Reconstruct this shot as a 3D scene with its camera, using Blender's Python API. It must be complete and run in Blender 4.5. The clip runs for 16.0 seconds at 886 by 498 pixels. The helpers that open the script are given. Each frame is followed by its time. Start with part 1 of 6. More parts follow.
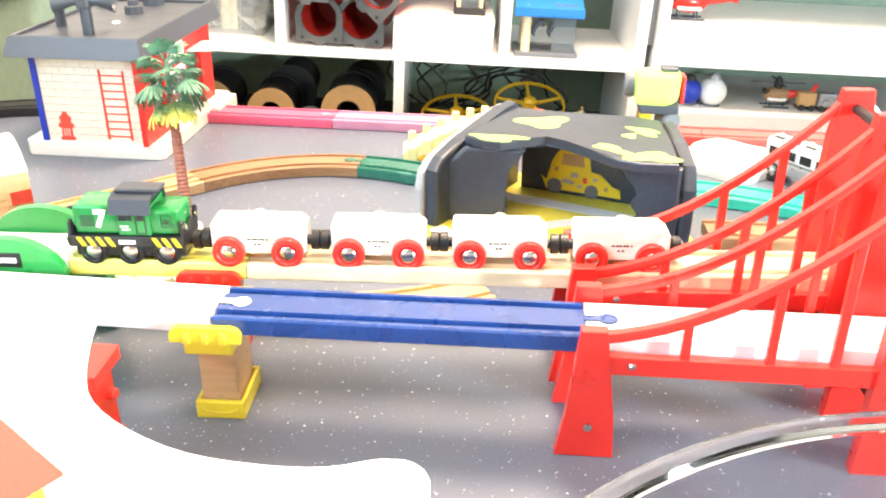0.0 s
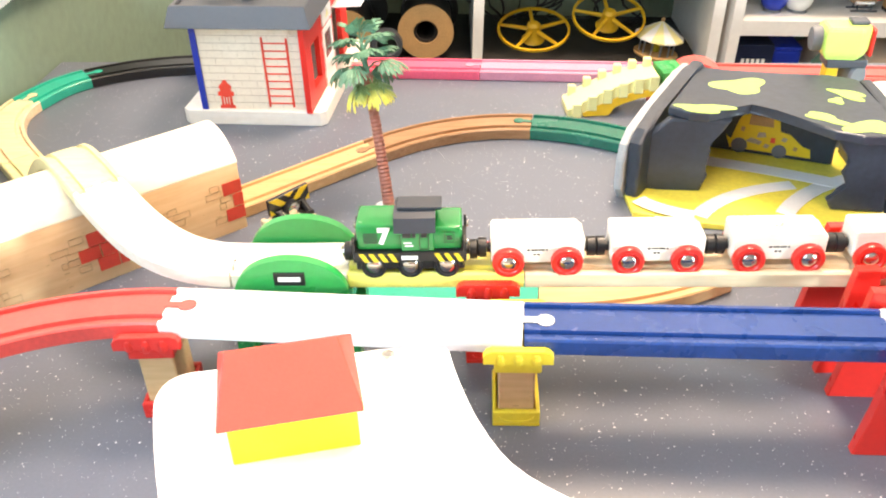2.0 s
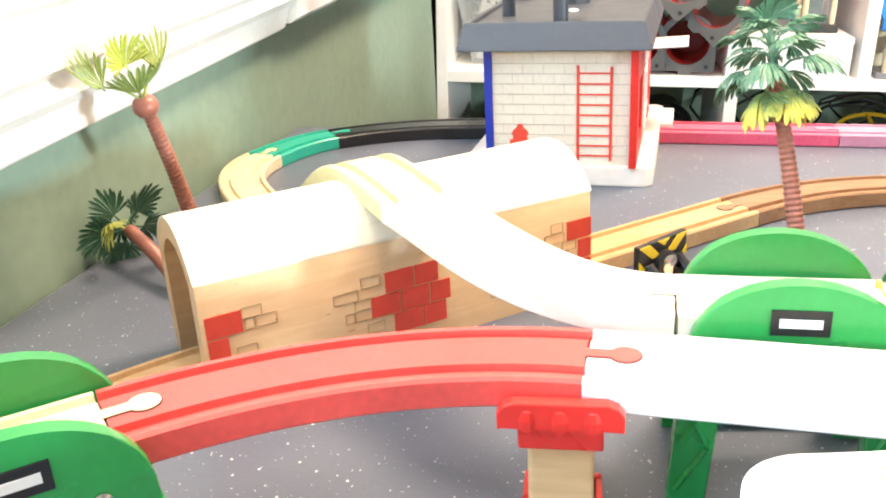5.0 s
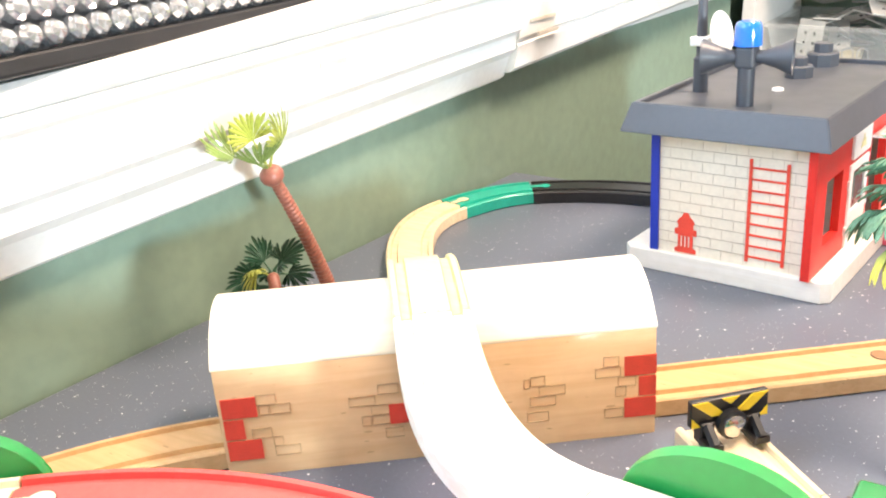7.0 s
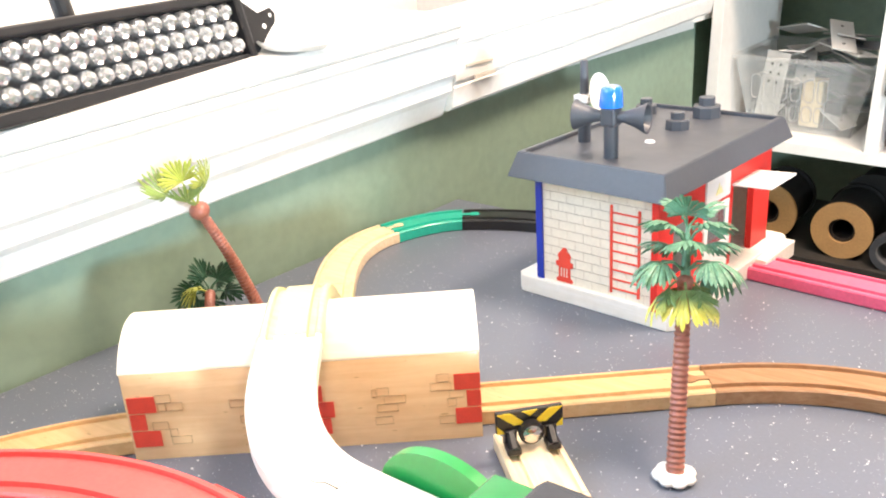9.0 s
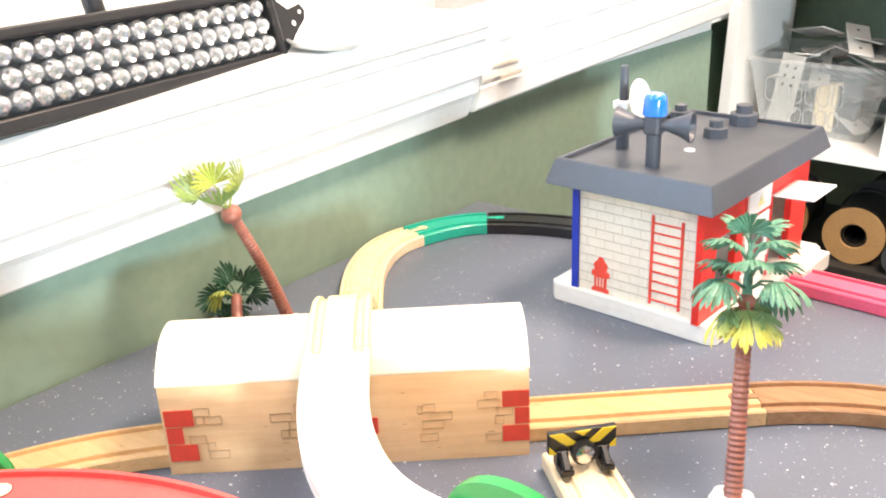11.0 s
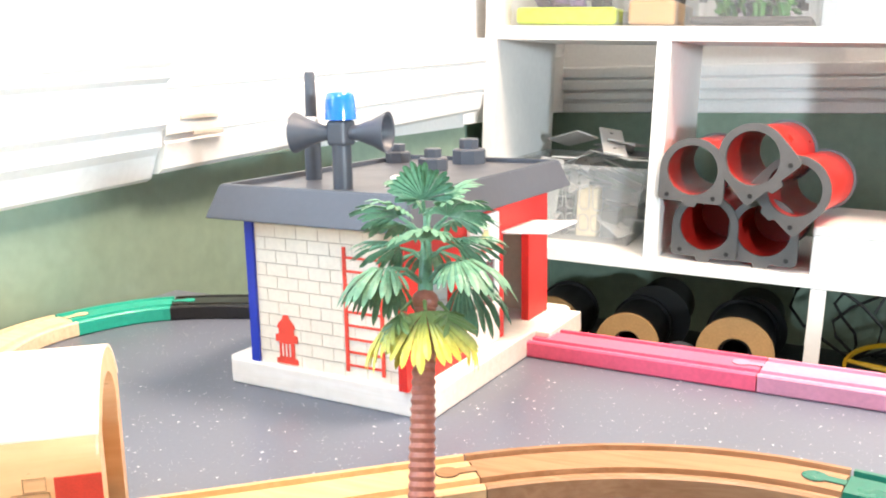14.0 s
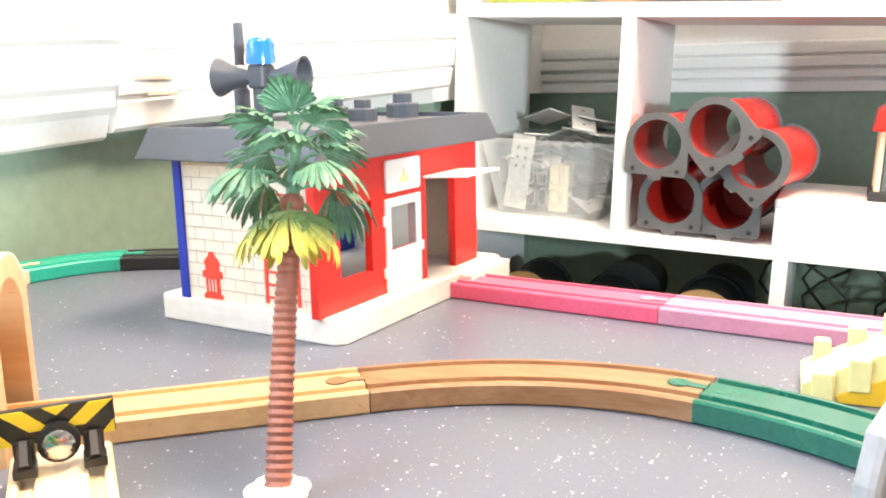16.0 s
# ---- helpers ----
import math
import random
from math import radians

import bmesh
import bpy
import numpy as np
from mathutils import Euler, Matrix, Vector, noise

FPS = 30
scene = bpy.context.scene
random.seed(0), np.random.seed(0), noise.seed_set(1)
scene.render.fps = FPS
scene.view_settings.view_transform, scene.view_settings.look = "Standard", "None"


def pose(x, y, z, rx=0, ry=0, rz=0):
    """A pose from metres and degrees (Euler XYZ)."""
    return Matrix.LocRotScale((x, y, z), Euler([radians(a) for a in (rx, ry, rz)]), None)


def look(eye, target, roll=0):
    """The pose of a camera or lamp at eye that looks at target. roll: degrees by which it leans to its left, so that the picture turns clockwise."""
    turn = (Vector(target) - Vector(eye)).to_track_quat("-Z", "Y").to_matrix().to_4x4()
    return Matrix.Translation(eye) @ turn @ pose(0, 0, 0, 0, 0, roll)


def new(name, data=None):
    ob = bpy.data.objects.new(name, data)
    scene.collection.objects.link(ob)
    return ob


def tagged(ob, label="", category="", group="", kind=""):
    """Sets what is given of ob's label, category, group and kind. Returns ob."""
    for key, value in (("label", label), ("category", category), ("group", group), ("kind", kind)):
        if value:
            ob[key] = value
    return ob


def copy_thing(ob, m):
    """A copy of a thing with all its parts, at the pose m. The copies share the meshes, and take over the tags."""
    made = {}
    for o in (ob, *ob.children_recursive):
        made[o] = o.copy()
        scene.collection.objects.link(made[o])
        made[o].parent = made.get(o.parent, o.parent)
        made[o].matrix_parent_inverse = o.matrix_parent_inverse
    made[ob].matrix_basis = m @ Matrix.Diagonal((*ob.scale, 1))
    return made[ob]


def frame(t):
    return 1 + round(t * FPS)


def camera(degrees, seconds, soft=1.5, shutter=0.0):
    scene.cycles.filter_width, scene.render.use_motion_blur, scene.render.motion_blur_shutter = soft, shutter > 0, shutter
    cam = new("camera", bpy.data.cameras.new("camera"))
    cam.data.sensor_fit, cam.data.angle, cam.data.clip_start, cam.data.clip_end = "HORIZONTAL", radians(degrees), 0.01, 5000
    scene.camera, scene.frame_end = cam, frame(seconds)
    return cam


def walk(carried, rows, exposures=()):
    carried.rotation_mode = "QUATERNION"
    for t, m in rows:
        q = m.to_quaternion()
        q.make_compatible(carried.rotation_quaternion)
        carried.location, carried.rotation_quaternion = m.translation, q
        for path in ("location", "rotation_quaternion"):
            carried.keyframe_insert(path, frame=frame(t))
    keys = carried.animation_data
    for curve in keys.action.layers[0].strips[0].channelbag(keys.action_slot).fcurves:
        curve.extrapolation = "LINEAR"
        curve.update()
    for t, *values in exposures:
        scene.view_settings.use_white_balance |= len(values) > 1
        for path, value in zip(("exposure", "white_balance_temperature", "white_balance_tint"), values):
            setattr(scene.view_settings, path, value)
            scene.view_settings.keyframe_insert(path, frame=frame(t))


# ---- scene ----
cam = camera(53.2, 16.0, 2.0)
PATH = [
    (0, (0.069, 0.0, 0.345), (0.064, 1.796, -0.535), 0.3),
    (0.5, (-0.005, -0.035, 0.448), (-0.018, 1.671, -0.595), -0.6),
    (1, (-0.049, -0.044, 0.483), (-0.058, 1.616, -0.632), -1.2),
    (1.5, (-0.079, -0.003, 0.457), (-0.082, 1.634, -0.692), -1.7),
    (2, (-0.114, 0.036, 0.421), (-0.125, 1.703, -0.684), -1.9),
    (2.5, (-0.163, 0.058, 0.383), (-0.192, 1.825, -0.552), -2.1),
    (3, (-0.177, 0.074, 0.301), (-0.222, 1.914, -0.482), -2.3),
    (3.5, (-0.221, 0.094, 0.251), (-0.279, 1.945, -0.504), -2.2),
    (4, (-0.277, 0.121, 0.238), (-0.35, 1.971, -0.517), -2.3),
    (4.5, (-0.313, 0.163, 0.234), (-0.435, 2.009, -0.526), -2.6),
    (5, (-0.3, 0.214, 0.234), (-0.608, 2.043, -0.515), -3.2),
    (5.2, (-0.294, 0.224, 0.242), (-0.711, 2.031, -0.506), -3.2),
    (7.3, (-0.125, 0.315, 0.289), (-1.217, 1.83, -0.428), -4.2),
    (7.5, (-0.11, 0.318, 0.295), (-1.221, 1.819, -0.419), -4.1),
    (8, (-0.056, 0.321, 0.307), (-1.183, 1.811, -0.407), -4.1),
    (8.5, (-0.01, 0.306, 0.325), (-1.134, 1.797, -0.391), -3.6),
    (8.7, (0.002, 0.301, 0.331), (-1.128, 1.788, -0.385), -3.9),
    (10.8, (-0.022, 0.29, 0.346), (-1.129, 1.782, -0.396), -2.6),
    (11, (-0.044, 0.291, 0.345), (-1.145, 1.788, -0.395), -2.6),
    (11.5, (-0.071, 0.295, 0.336), (-1.147, 1.809, -0.405), -2.4),
    (12, (-0.062, 0.331, 0.315), (-1.057, 1.901, -0.423), -2.3),
    (12.5, (-0.074, 0.36, 0.285), (-0.97, 2.053, -0.288), -1.7),
    (13, (-0.096, 0.416, 0.259), (-0.936, 2.181, -0.162), -1.4),
    (13.5, (-0.073, 0.458, 0.224), (-0.86, 2.254, -0.17), -1.2),
    (14, (-0.041, 0.472, 0.201), (-0.813, 2.276, -0.187), -1.1),
    (14.5, (-0.009, 0.464, 0.173), (-0.783, 2.265, -0.221), -1.1),
    (15, (0.024, 0.465, 0.164), (-0.75, 2.266, -0.233), -1.1),
    (15.5, (0.023, 0.463, 0.165), (-0.757, 2.261, -0.233), -0.6),
    (16, (0.028, 0.464, 0.167), (-0.761, 2.259, -0.226), -1.2),
]
walk(cam, [(t, look(eye, target, roll)) for t, eye, target, roll in PATH],
     [(0.0, 0.25, 7250, 8), (0.5, 0.14, 7120, 10), (1.0, 0.04, 7140, 11), (1.5, -0.14, 7320, 10), (2.0, -0.19, 7400, 9),
      (3.0, -0.18, 7380, 9), (3.5, -0.46, 7300, 9), (4.0, -0.47, 7220, 9), (4.5, -0.11, 7200, 9), (5.0, -0.04, 7150, 9),
      (7.5, -0.15, 6820, 10), (8.5, -0.16, 6810, 10), (11.0, -0.11, 6790, 10), (12.0, -0.14, 6760, 10), (13.0, 0.0, 6720, 11),
      (14.5, 0.08, 6850, 10), (16.0, 0.14, 7000, 10)])

# ---- light ----
ROOM = pose(0.028, 0.007, 0, 0, 0, -4.86)          # the room's axes lie a little askew to the camera's
world = bpy.data.worlds.new("world")
scene.world = world
world.use_nodes = True
world.node_tree.nodes["Background"].inputs[0].default_value = (0.9, 0.95, 1.0, 1)
world.node_tree.nodes["Background"].inputs[1].default_value = 0.2


def area(name, eye, target, size, power, colour=(1, 0.97, 0.92)):
    lamp = bpy.data.lights.new(name, "AREA")
    lamp.shape, lamp.size, lamp.size_y, lamp.energy, lamp.color = "RECTANGLE", size[0], size[1], power, colour
    ob = new(name, lamp)
    ob.matrix_world = look(eye, target)
    return ob


area("ceiling_lamp_light", (0.32, 1.22, 1.66), (0.28, 1.15, 0), (0.5, 0.5), 70, (1, 0.79, 0.64))
area("ceiling_lamp_light", (0.15, 0.12, 1.66), (0.10, 0.15, 0), (0.5, 0.5), 20, (1, 0.79, 0.64))
# a cool lamp that stands low at the far end of the table and rakes across it
area("table_lamp_light", (1.58, -0.40, 0.30), (-0.6, 0.75, 0.08), (0.16, 0.16), 80, (0.70, 0.86, 0.98))
# daylight in the opening of the window over the sill
area("window_light", ROOM @ Vector((-0.975, -0.45, 0.86)), ROOM @ Vector((0.3, -0.3, 0.35)), (1.5, 0.9), 42, (0.47, 0.70, 1.0))

# ---- helpers of this scene ----


def link(mesh, name, material, parent=None, label=""):
    mesh.materials.append(material)
    ob = new(name, mesh)
    if parent:
        ob.parent = parent
    if label:
        ob["label"] = label
    return ob


def part(name, bm, material, parent=None, label="", smooth=False):
    bmesh.ops.recalc_face_normals(bm, faces=bm.faces)
    mesh = bpy.data.meshes.new(name)
    bm.to_mesh(mesh)
    bm.free()
    if smooth:
        for f in mesh.polygons:
            f.use_smooth = True
        mesh.set_sharp_from_angle(angle=radians(38))
    return link(mesh, name, material, parent, label)


def thing(name, label, category, m=None, group="", kind=""):
    ob = new(name)
    ob.empty_display_size = 0.01
    if m is not None:
        ob.matrix_world = m
    return tagged(ob, label, category, group, kind)


def single(name, bm, material, label, category, group="", kind="", m=None, smooth=False):
    ob = part(name, bm, material, None, "", smooth)
    if m is not None:
        ob.matrix_world = m
    return tagged(ob, label, category, group, kind)


def add_box(bm, x0, y0, z0, x1, y1, z1, bevel=0.0, m=None, seg=2):
    vs = [bm.verts.new((x, y, z)) for x in (x0, x1) for y in (y0, y1) for z in (z0, z1)]
    fs = [bm.faces.new([vs[i] for i in q]) for q in
          ((0, 1, 3, 2), (4, 6, 7, 5), (0, 4, 5, 1), (2, 3, 7, 6), (0, 2, 6, 4), (1, 5, 7, 3))]
    if bevel > 0:
        es = list({e for f in fs for e in f.edges})
        r = bmesh.ops.bevel(bm, geom=es, offset=bevel, segments=seg, profile=0.5, affect="EDGES")
        vs = list({v for f in r["faces"] for v in f.verts} | {v for v in vs if v.is_valid})
    if m is not None:
        bmesh.ops.transform(bm, matrix=m, verts=vs)
    return vs


def box(x0, y0, z0, x1, y1, z1, bevel=0.0, m=None, seg=2):
    bm = bmesh.new()
    add_box(bm, x0, y0, z0, x1, y1, z1, bevel, m, seg)
    return bm


def add_lathe(bm, profile, seg=20, m=None, cap=True):
    """A turned body round z: profile of (radius, z)."""
    rings = []
    for r, z in profile:
        rings.append([bm.verts.new((r * math.cos(2 * math.pi * i / seg), r * math.sin(2 * math.pi * i / seg), z)) for i in range(seg)])
    for a, b in zip(rings, rings[1:]):
        for i in range(seg):
            bm.faces.new((a[i], a[(i + 1) % seg], b[(i + 1) % seg], b[i]))
    if cap:
        bm.faces.new(rings[0][::-1])
        bm.faces.new(rings[-1])
    vs = [v for r in rings for v in r]
    if m is not None:
        bmesh.ops.transform(bm, matrix=m, verts=vs)
    return vs


def lathe(profile, seg=20, m=None, cap=True):
    bm = bmesh.new()
    add_lathe(bm, profile, seg, m, cap)
    return bm


def add_prism(bm, poly, z0, z1, m=None, bevel=0.0):
    lo = [bm.verts.new((x, y, z0)) for x, y in poly]
    hi = [bm.verts.new((x, y, z1)) for x, y in poly]
    n = len(poly)
    fs = [bm.faces.new(lo[::-1]), bm.faces.new(hi)]
    for i in range(n):
        fs.append(bm.faces.new((lo[i], lo[(i + 1) % n], hi[(i + 1) % n], hi[i])))
    vs = lo + hi
    if bevel > 0:
        es = list({e for f in fs[:2] for e in f.edges})
        r = bmesh.ops.bevel(bm, geom=es, offset=bevel, segments=2, profile=0.5, affect="EDGES")
        vs = list({v for f in r["faces"] for v in f.verts} | {v for v in vs if v.is_valid})
    if m is not None:
        bmesh.ops.transform(bm, matrix=m, verts=vs)
    return vs


def prism(poly, z0, z1, m=None, bevel=0.0):
    bm = bmesh.new()
    add_prism(bm, poly, z0, z1, m, bevel)
    return bm


UP_Y = pose(0, 0, 0, 90, 0, 0)    # turns a prism's z to -y, its y to z: for outlines drawn in x and z


def add_tube(bm, pts, r, seg=8, r_end=None):
    pts = [Vector(p) for p in pts]
    rings = []
    for i, p in enumerate(pts):
        d = (pts[min(i + 1, len(pts) - 1)] - pts[max(i - 1, 0)]).normalized()
        q = d.to_track_quat("Z", "Y").to_matrix()
        rr = r if r_end is None else r + (r_end - r) * i / (len(pts) - 1)
        rings.append([bm.verts.new(p + q @ Vector((rr * math.cos(2 * math.pi * k / seg), rr * math.sin(2 * math.pi * k / seg), 0))) for k in range(seg)])
    for a, b in zip(rings, rings[1:]):
        for k in range(seg):
            bm.faces.new((a[k], a[(k + 1) % seg], b[(k + 1) % seg], b[k]))
    bm.faces.new(rings[0][::-1])
    bm.faces.new(rings[-1])


def tube(pts, r, seg=8, r_end=None):
    bm = bmesh.new()
    add_tube(bm, pts, r, seg, r_end)
    return bm


def bend(p0, h0, p1, h1, n=16, lift=None):
    """A smooth way from p0 with heading h0 to p1 with heading h1 (degrees). lift: height by the share of the way."""
    p0, p1 = Vector(p0), Vector(p1)
    k = (p1 - p0).length * (0.345 + 0.00006 * abs(h1 - h0) ** 1.2)
    a = p0 + k * Vector((math.cos(radians(h0)), math.sin(radians(h0)), 0))
    b = p1 - k * Vector((math.cos(radians(h1)), math.sin(radians(h1)), 0))
    out = []
    for i in range(n + 1):
        t = i / n
        p = (1 - t) ** 3 * p0 + 3 * t * (1 - t) ** 2 * a + 3 * t * t * (1 - t) * b + t ** 3 * p1
        if lift:
            p.z = lift(t)
        out.append(p)
    return out


def sweep(pts, section):
    """A body with one cross-section (across, up) along a way."""
    bm = bmesh.new()
    rings = []
    for i, p in enumerate(pts):
        d = pts[min(i + 1, len(pts) - 1)] - pts[max(i - 1, 0)]
        d.z = 0
        d.normalize()
        s = Vector((d.y, -d.x, 0))
        rings.append([bm.verts.new(p + s * a + Vector((0, 0, h))) for a, h in section])
    n = len(section)
    for a, b in zip(rings, rings[1:]):
        for k in range(n):
            bm.faces.new((a[k], a[(k + 1) % n], b[(k + 1) % n], b[k]))
    bm.faces.new(rings[0])
    bm.faces.new(rings[-1][::-1])
    return bm


# ---- materials ----


def mat(name, base, rough=0.5, metal=0.0, var=0.12, scale=40.0, bump=0.12, stretch=(1, 1, 1), coat=0.0, fine=9.0, spec=0.5):
    """A painted, moulded or raw surface with two scales of unevenness."""
    m = bpy.data.materials.new(name)
    m.use_nodes = True
    nt = m.node_tree
    n, l = nt.nodes, nt.links
    s = n["Principled BSDF"]
    tc, mp = n.new("ShaderNodeTexCoord"), n.new("ShaderNodeMapping")
    mp.inputs["Scale"].default_value = stretch
    l.new(tc.outputs["Object"], mp.inputs[0])
    big, small = n.new("ShaderNodeTexNoise"), n.new("ShaderNodeTexNoise")
    big.inputs["Scale"].default_value, big.inputs["Detail"].default_value = scale, 3
    small.inputs["Scale"].default_value, small.inputs["Detail"].default_value = scale * fine, 2
    l.new(mp.outputs[0], big.inputs[0])
    l.new(mp.outputs[0], small.inputs[0])
    add = n.new("ShaderNodeMath")
    add.operation = "ADD"
    l.new(big.outputs[0], add.inputs[0])
    l.new(small.outputs[0], add.inputs[1])
    ramp = n.new("ShaderNodeMapRange")
    ramp.inputs["From Min"].default_value, ramp.inputs["From Max"].default_value = 0.7, 1.3
    ramp.inputs["To Min"].default_value, ramp.inputs["To Max"].default_value = 1 - var, 1 + var * 0.5
    l.new(add.outputs[0], ramp.inputs[0])
    mul = n.new("ShaderNodeMix")
    mul.data_type, mul.blend_type = "RGBA", "MULTIPLY"
    mul.inputs[0].default_value = 1.0
    mul.inputs[6].default_value = (*base, 1)
    l.new(ramp.outputs[0], mul.inputs[7])
    l.new(mul.outputs[2], s.inputs["Base Color"])
    rr = n.new("ShaderNodeMapRange")
    rr.inputs["To Min"].default_value, rr.inputs["To Max"].default_value = max(0.03, rough - 0.1), min(1, rough + 0.1)
    l.new(big.outputs[0], rr.inputs[0])
    l.new(rr.outputs[0], s.inputs["Roughness"])
    s.inputs["Metallic"].default_value = metal
    s.inputs["Coat Weight"].default_value = coat
    s.inputs["Coat Roughness"].default_value = 0.12
    s.inputs["Specular IOR Level"].default_value = spec
    if bump > 0:
        b = n.new("ShaderNodeBump")
        b.inputs["Strength"].default_value, b.inputs["Distance"].default_value = bump, 0.0004
        l.new(small.outputs[0], b.inputs["Height"])
        l.new(b.outputs[0], s.inputs["Normal"])
    return m


def wood(name, base, dark, rough=0.45, along=(6, 60, 60), coat=0.15):
    m = mat(name, base, rough, var=0.05, scale=9, bump=0.05, coat=coat, fine=14)
    nt = m.node_tree
    n, l = nt.nodes, nt.links
    tc, mp = n.new("ShaderNodeTexCoord"), n.new("ShaderNodeMapping")
    mp.inputs["Scale"].default_value = along
    l.new(tc.outputs["Object"], mp.inputs[0])
    g = n.new("ShaderNodeTexNoise")
    g.inputs["Scale"].default_value, g.inputs["Detail"].default_value, g.inputs["Distortion"].default_value = 4, 5, 0.6
    l.new(mp.outputs[0], g.inputs[0])
    cr = n.new("ShaderNodeValToRGB")
    cr.color_ramp.elements[0].position, cr.color_ramp.elements[1].position = 0.35, 0.62
    cr.color_ramp.elements[0].color, cr.color_ramp.elements[1].color = (*dark, 1), (*base, 1)
    l.new(g.outputs[0], cr.inputs[0])
    for node in n:
        if node.type == "MIX":
            l.new(cr.outputs[0], node.inputs[6])
    return m


def pores(m):
    """Short dark pores strewn along the grain of a wood."""
    n, l = m.node_tree.nodes, m.node_tree.links
    s = n["Principled BSDF"]
    old = [k for k in l if k.to_socket == s.inputs["Base Color"]][0].from_socket
    tc, mp, v, sep, size, less, fac, mx = (n.new("ShaderNode" + k) for k in ("TexCoord", "Mapping", "TexVoronoi", "SeparateColor", "MapRange", "Math", "Math", "Mix"))
    mp.inputs["Scale"].default_value = (90, 330, 330)
    v.inputs["Scale"].default_value = 1.0
    size.inputs["From Min"].default_value, size.inputs["From Max"].default_value = 0.72, 1.0
    size.inputs["To Min"].default_value, size.inputs["To Max"].default_value = 0.0, 0.24
    less.operation, fac.operation = "LESS_THAN", "MULTIPLY"
    fac.inputs[1].default_value = 0.5
    mx.data_type = "RGBA"
    mx.inputs[7].default_value = (0.36, 0.19, 0.08, 1)
    l.new(tc.outputs["Object"], mp.inputs[0])
    l.new(mp.outputs[0], v.inputs["Vector"])
    l.new(v.outputs["Color"], sep.inputs[0])
    l.new(sep.outputs[0], size.inputs[0])
    l.new(v.outputs["Distance"], less.inputs[0])
    l.new(size.outputs[0], less.inputs[1])
    l.new(less.outputs[0], fac.inputs[0])
    l.new(fac.outputs[0], mx.inputs[0])
    l.new(old, mx.inputs[6])
    l.new(mx.outputs[2], s.inputs["Base Color"])
    return m


def clear(name, tint=(1, 1, 1), rough=0.03, ior=1.45):
    m = bpy.data.materials.new(name)
    m.use_nodes = True
    s = m.node_tree.nodes["Principled BSDF"]
    s.inputs["Base Color"].default_value = (*tint, 1)
    s.inputs["Roughness"].default_value, s.inputs["IOR"].default_value = rough, ior
    s.inputs["Transmission Weight"].default_value = 1.0
    return m


def thin(name, tint, share):
    """A thin sheet of cloudy clear plastic: mostly see-through, with a glossy pale skin."""
    m = clear(name, tint, 0.25)
    nt = m.node_tree
    n, l = nt.nodes, nt.links
    s = n["Principled BSDF"]
    s.inputs["Transmission Weight"].default_value = 0.0
    mix, see = n.new("ShaderNodeMixShader"), n.new("ShaderNodeBsdfTransparent")
    see.inputs[0].default_value = (0.97, 0.98, 0.98, 1)
    mix.inputs[0].default_value = share
    l.new(see.outputs[0], mix.inputs[1])
    l.new(s.outputs[0], mix.inputs[2])
    l.new(mix.outputs[0], n["Material Output"].inputs[0])
    return m


def table_top():
    m = mat("grey_speckled_laminate", (0.127, 0.145, 0.188), 0.34, var=0.08, scale=7, bump=0.04, fine=60)
    nt = m.node_tree
    n, l = nt.nodes, nt.links
    s = n["Principled BSDF"]
    old = [k for k in l if k.to_socket == s.inputs["Base Color"]][0].from_socket
    tc = n.new("ShaderNodeTexCoord")
    last = old
    for scale, limit, amount in ((190, 0.165, 0.8), (290, 0.165, 0.65), (470, 0.17, 0.5)):
        v = n.new("ShaderNodeTexVoronoi")
        v.inputs["Scale"].default_value = scale
        l.new(tc.outputs["Object"], v.inputs["Vector"])
        sep = n.new("ShaderNodeSeparateColor")
        l.new(v.outputs["Color"], sep.inputs[0])
        size = n.new("ShaderNodeMapRange")
        size.inputs["From Min"].default_value, size.inputs["From Max"].default_value = 0.50, 1.0
        size.inputs["To Min"].default_value, size.inputs["To Max"].default_value = 0.0, limit
        l.new(sep.outputs[0], size.inputs[0])
        less = n.new("ShaderNodeMath")
        less.operation = "LESS_THAN"
        l.new(v.outputs["Distance"], less.inputs[0])
        l.new(size.outputs[0], less.inputs[1])
        fac = n.new("ShaderNodeMath")
        fac.operation = "MULTIPLY"
        fac.inputs[1].default_value = amount
        l.new(less.outputs[0], fac.inputs[0])
        mx = n.new("ShaderNodeMix")
        mx.data_type = "RGBA"
        mx.inputs[7].default_value = (0.85, 0.85, 0.88, 1)
        l.new(fac.outputs[0], mx.inputs[0])
        l.new(last, mx.inputs[6])
        last = mx.outputs[2]
    l.new(last, s.inputs["Base Color"])
    return m


def dyed_leaf():
    """Yellow plastic whose root end is dyed green, as it leaves the mould."""
    m = mat("palm_leaf_yellow_plastic", (0.80, 0.72, 0.12), 0.4, var=0.25, scale=60, bump=0.1)
    n, l = m.node_tree.nodes, m.node_tree.links
    s = n["Principled BSDF"]
    old = [k for k in l if k.to_socket == s.inputs["Base Color"]][0].from_socket
    tc, sep, ramp, mx = (n.new("ShaderNode" + k) for k in ("TexCoord", "SeparateXYZ", "MapRange", "Mix"))
    l.new(tc.outputs["Object"], sep.inputs[0])
    l.new(sep.outputs[0], ramp.inputs[0])
    ramp.inputs["From Min"].default_value, ramp.inputs["From Max"].default_value = 0.017, 0.028
    mx.data_type = "RGBA"
    mx.inputs[6].default_value = (0.15, 0.25, 0.09, 1)
    l.new(ramp.outputs[0], mx.inputs[0])
    l.new(old, mx.inputs[7])
    l.new(mx.outputs[2], s.inputs["Base Color"])
    return m


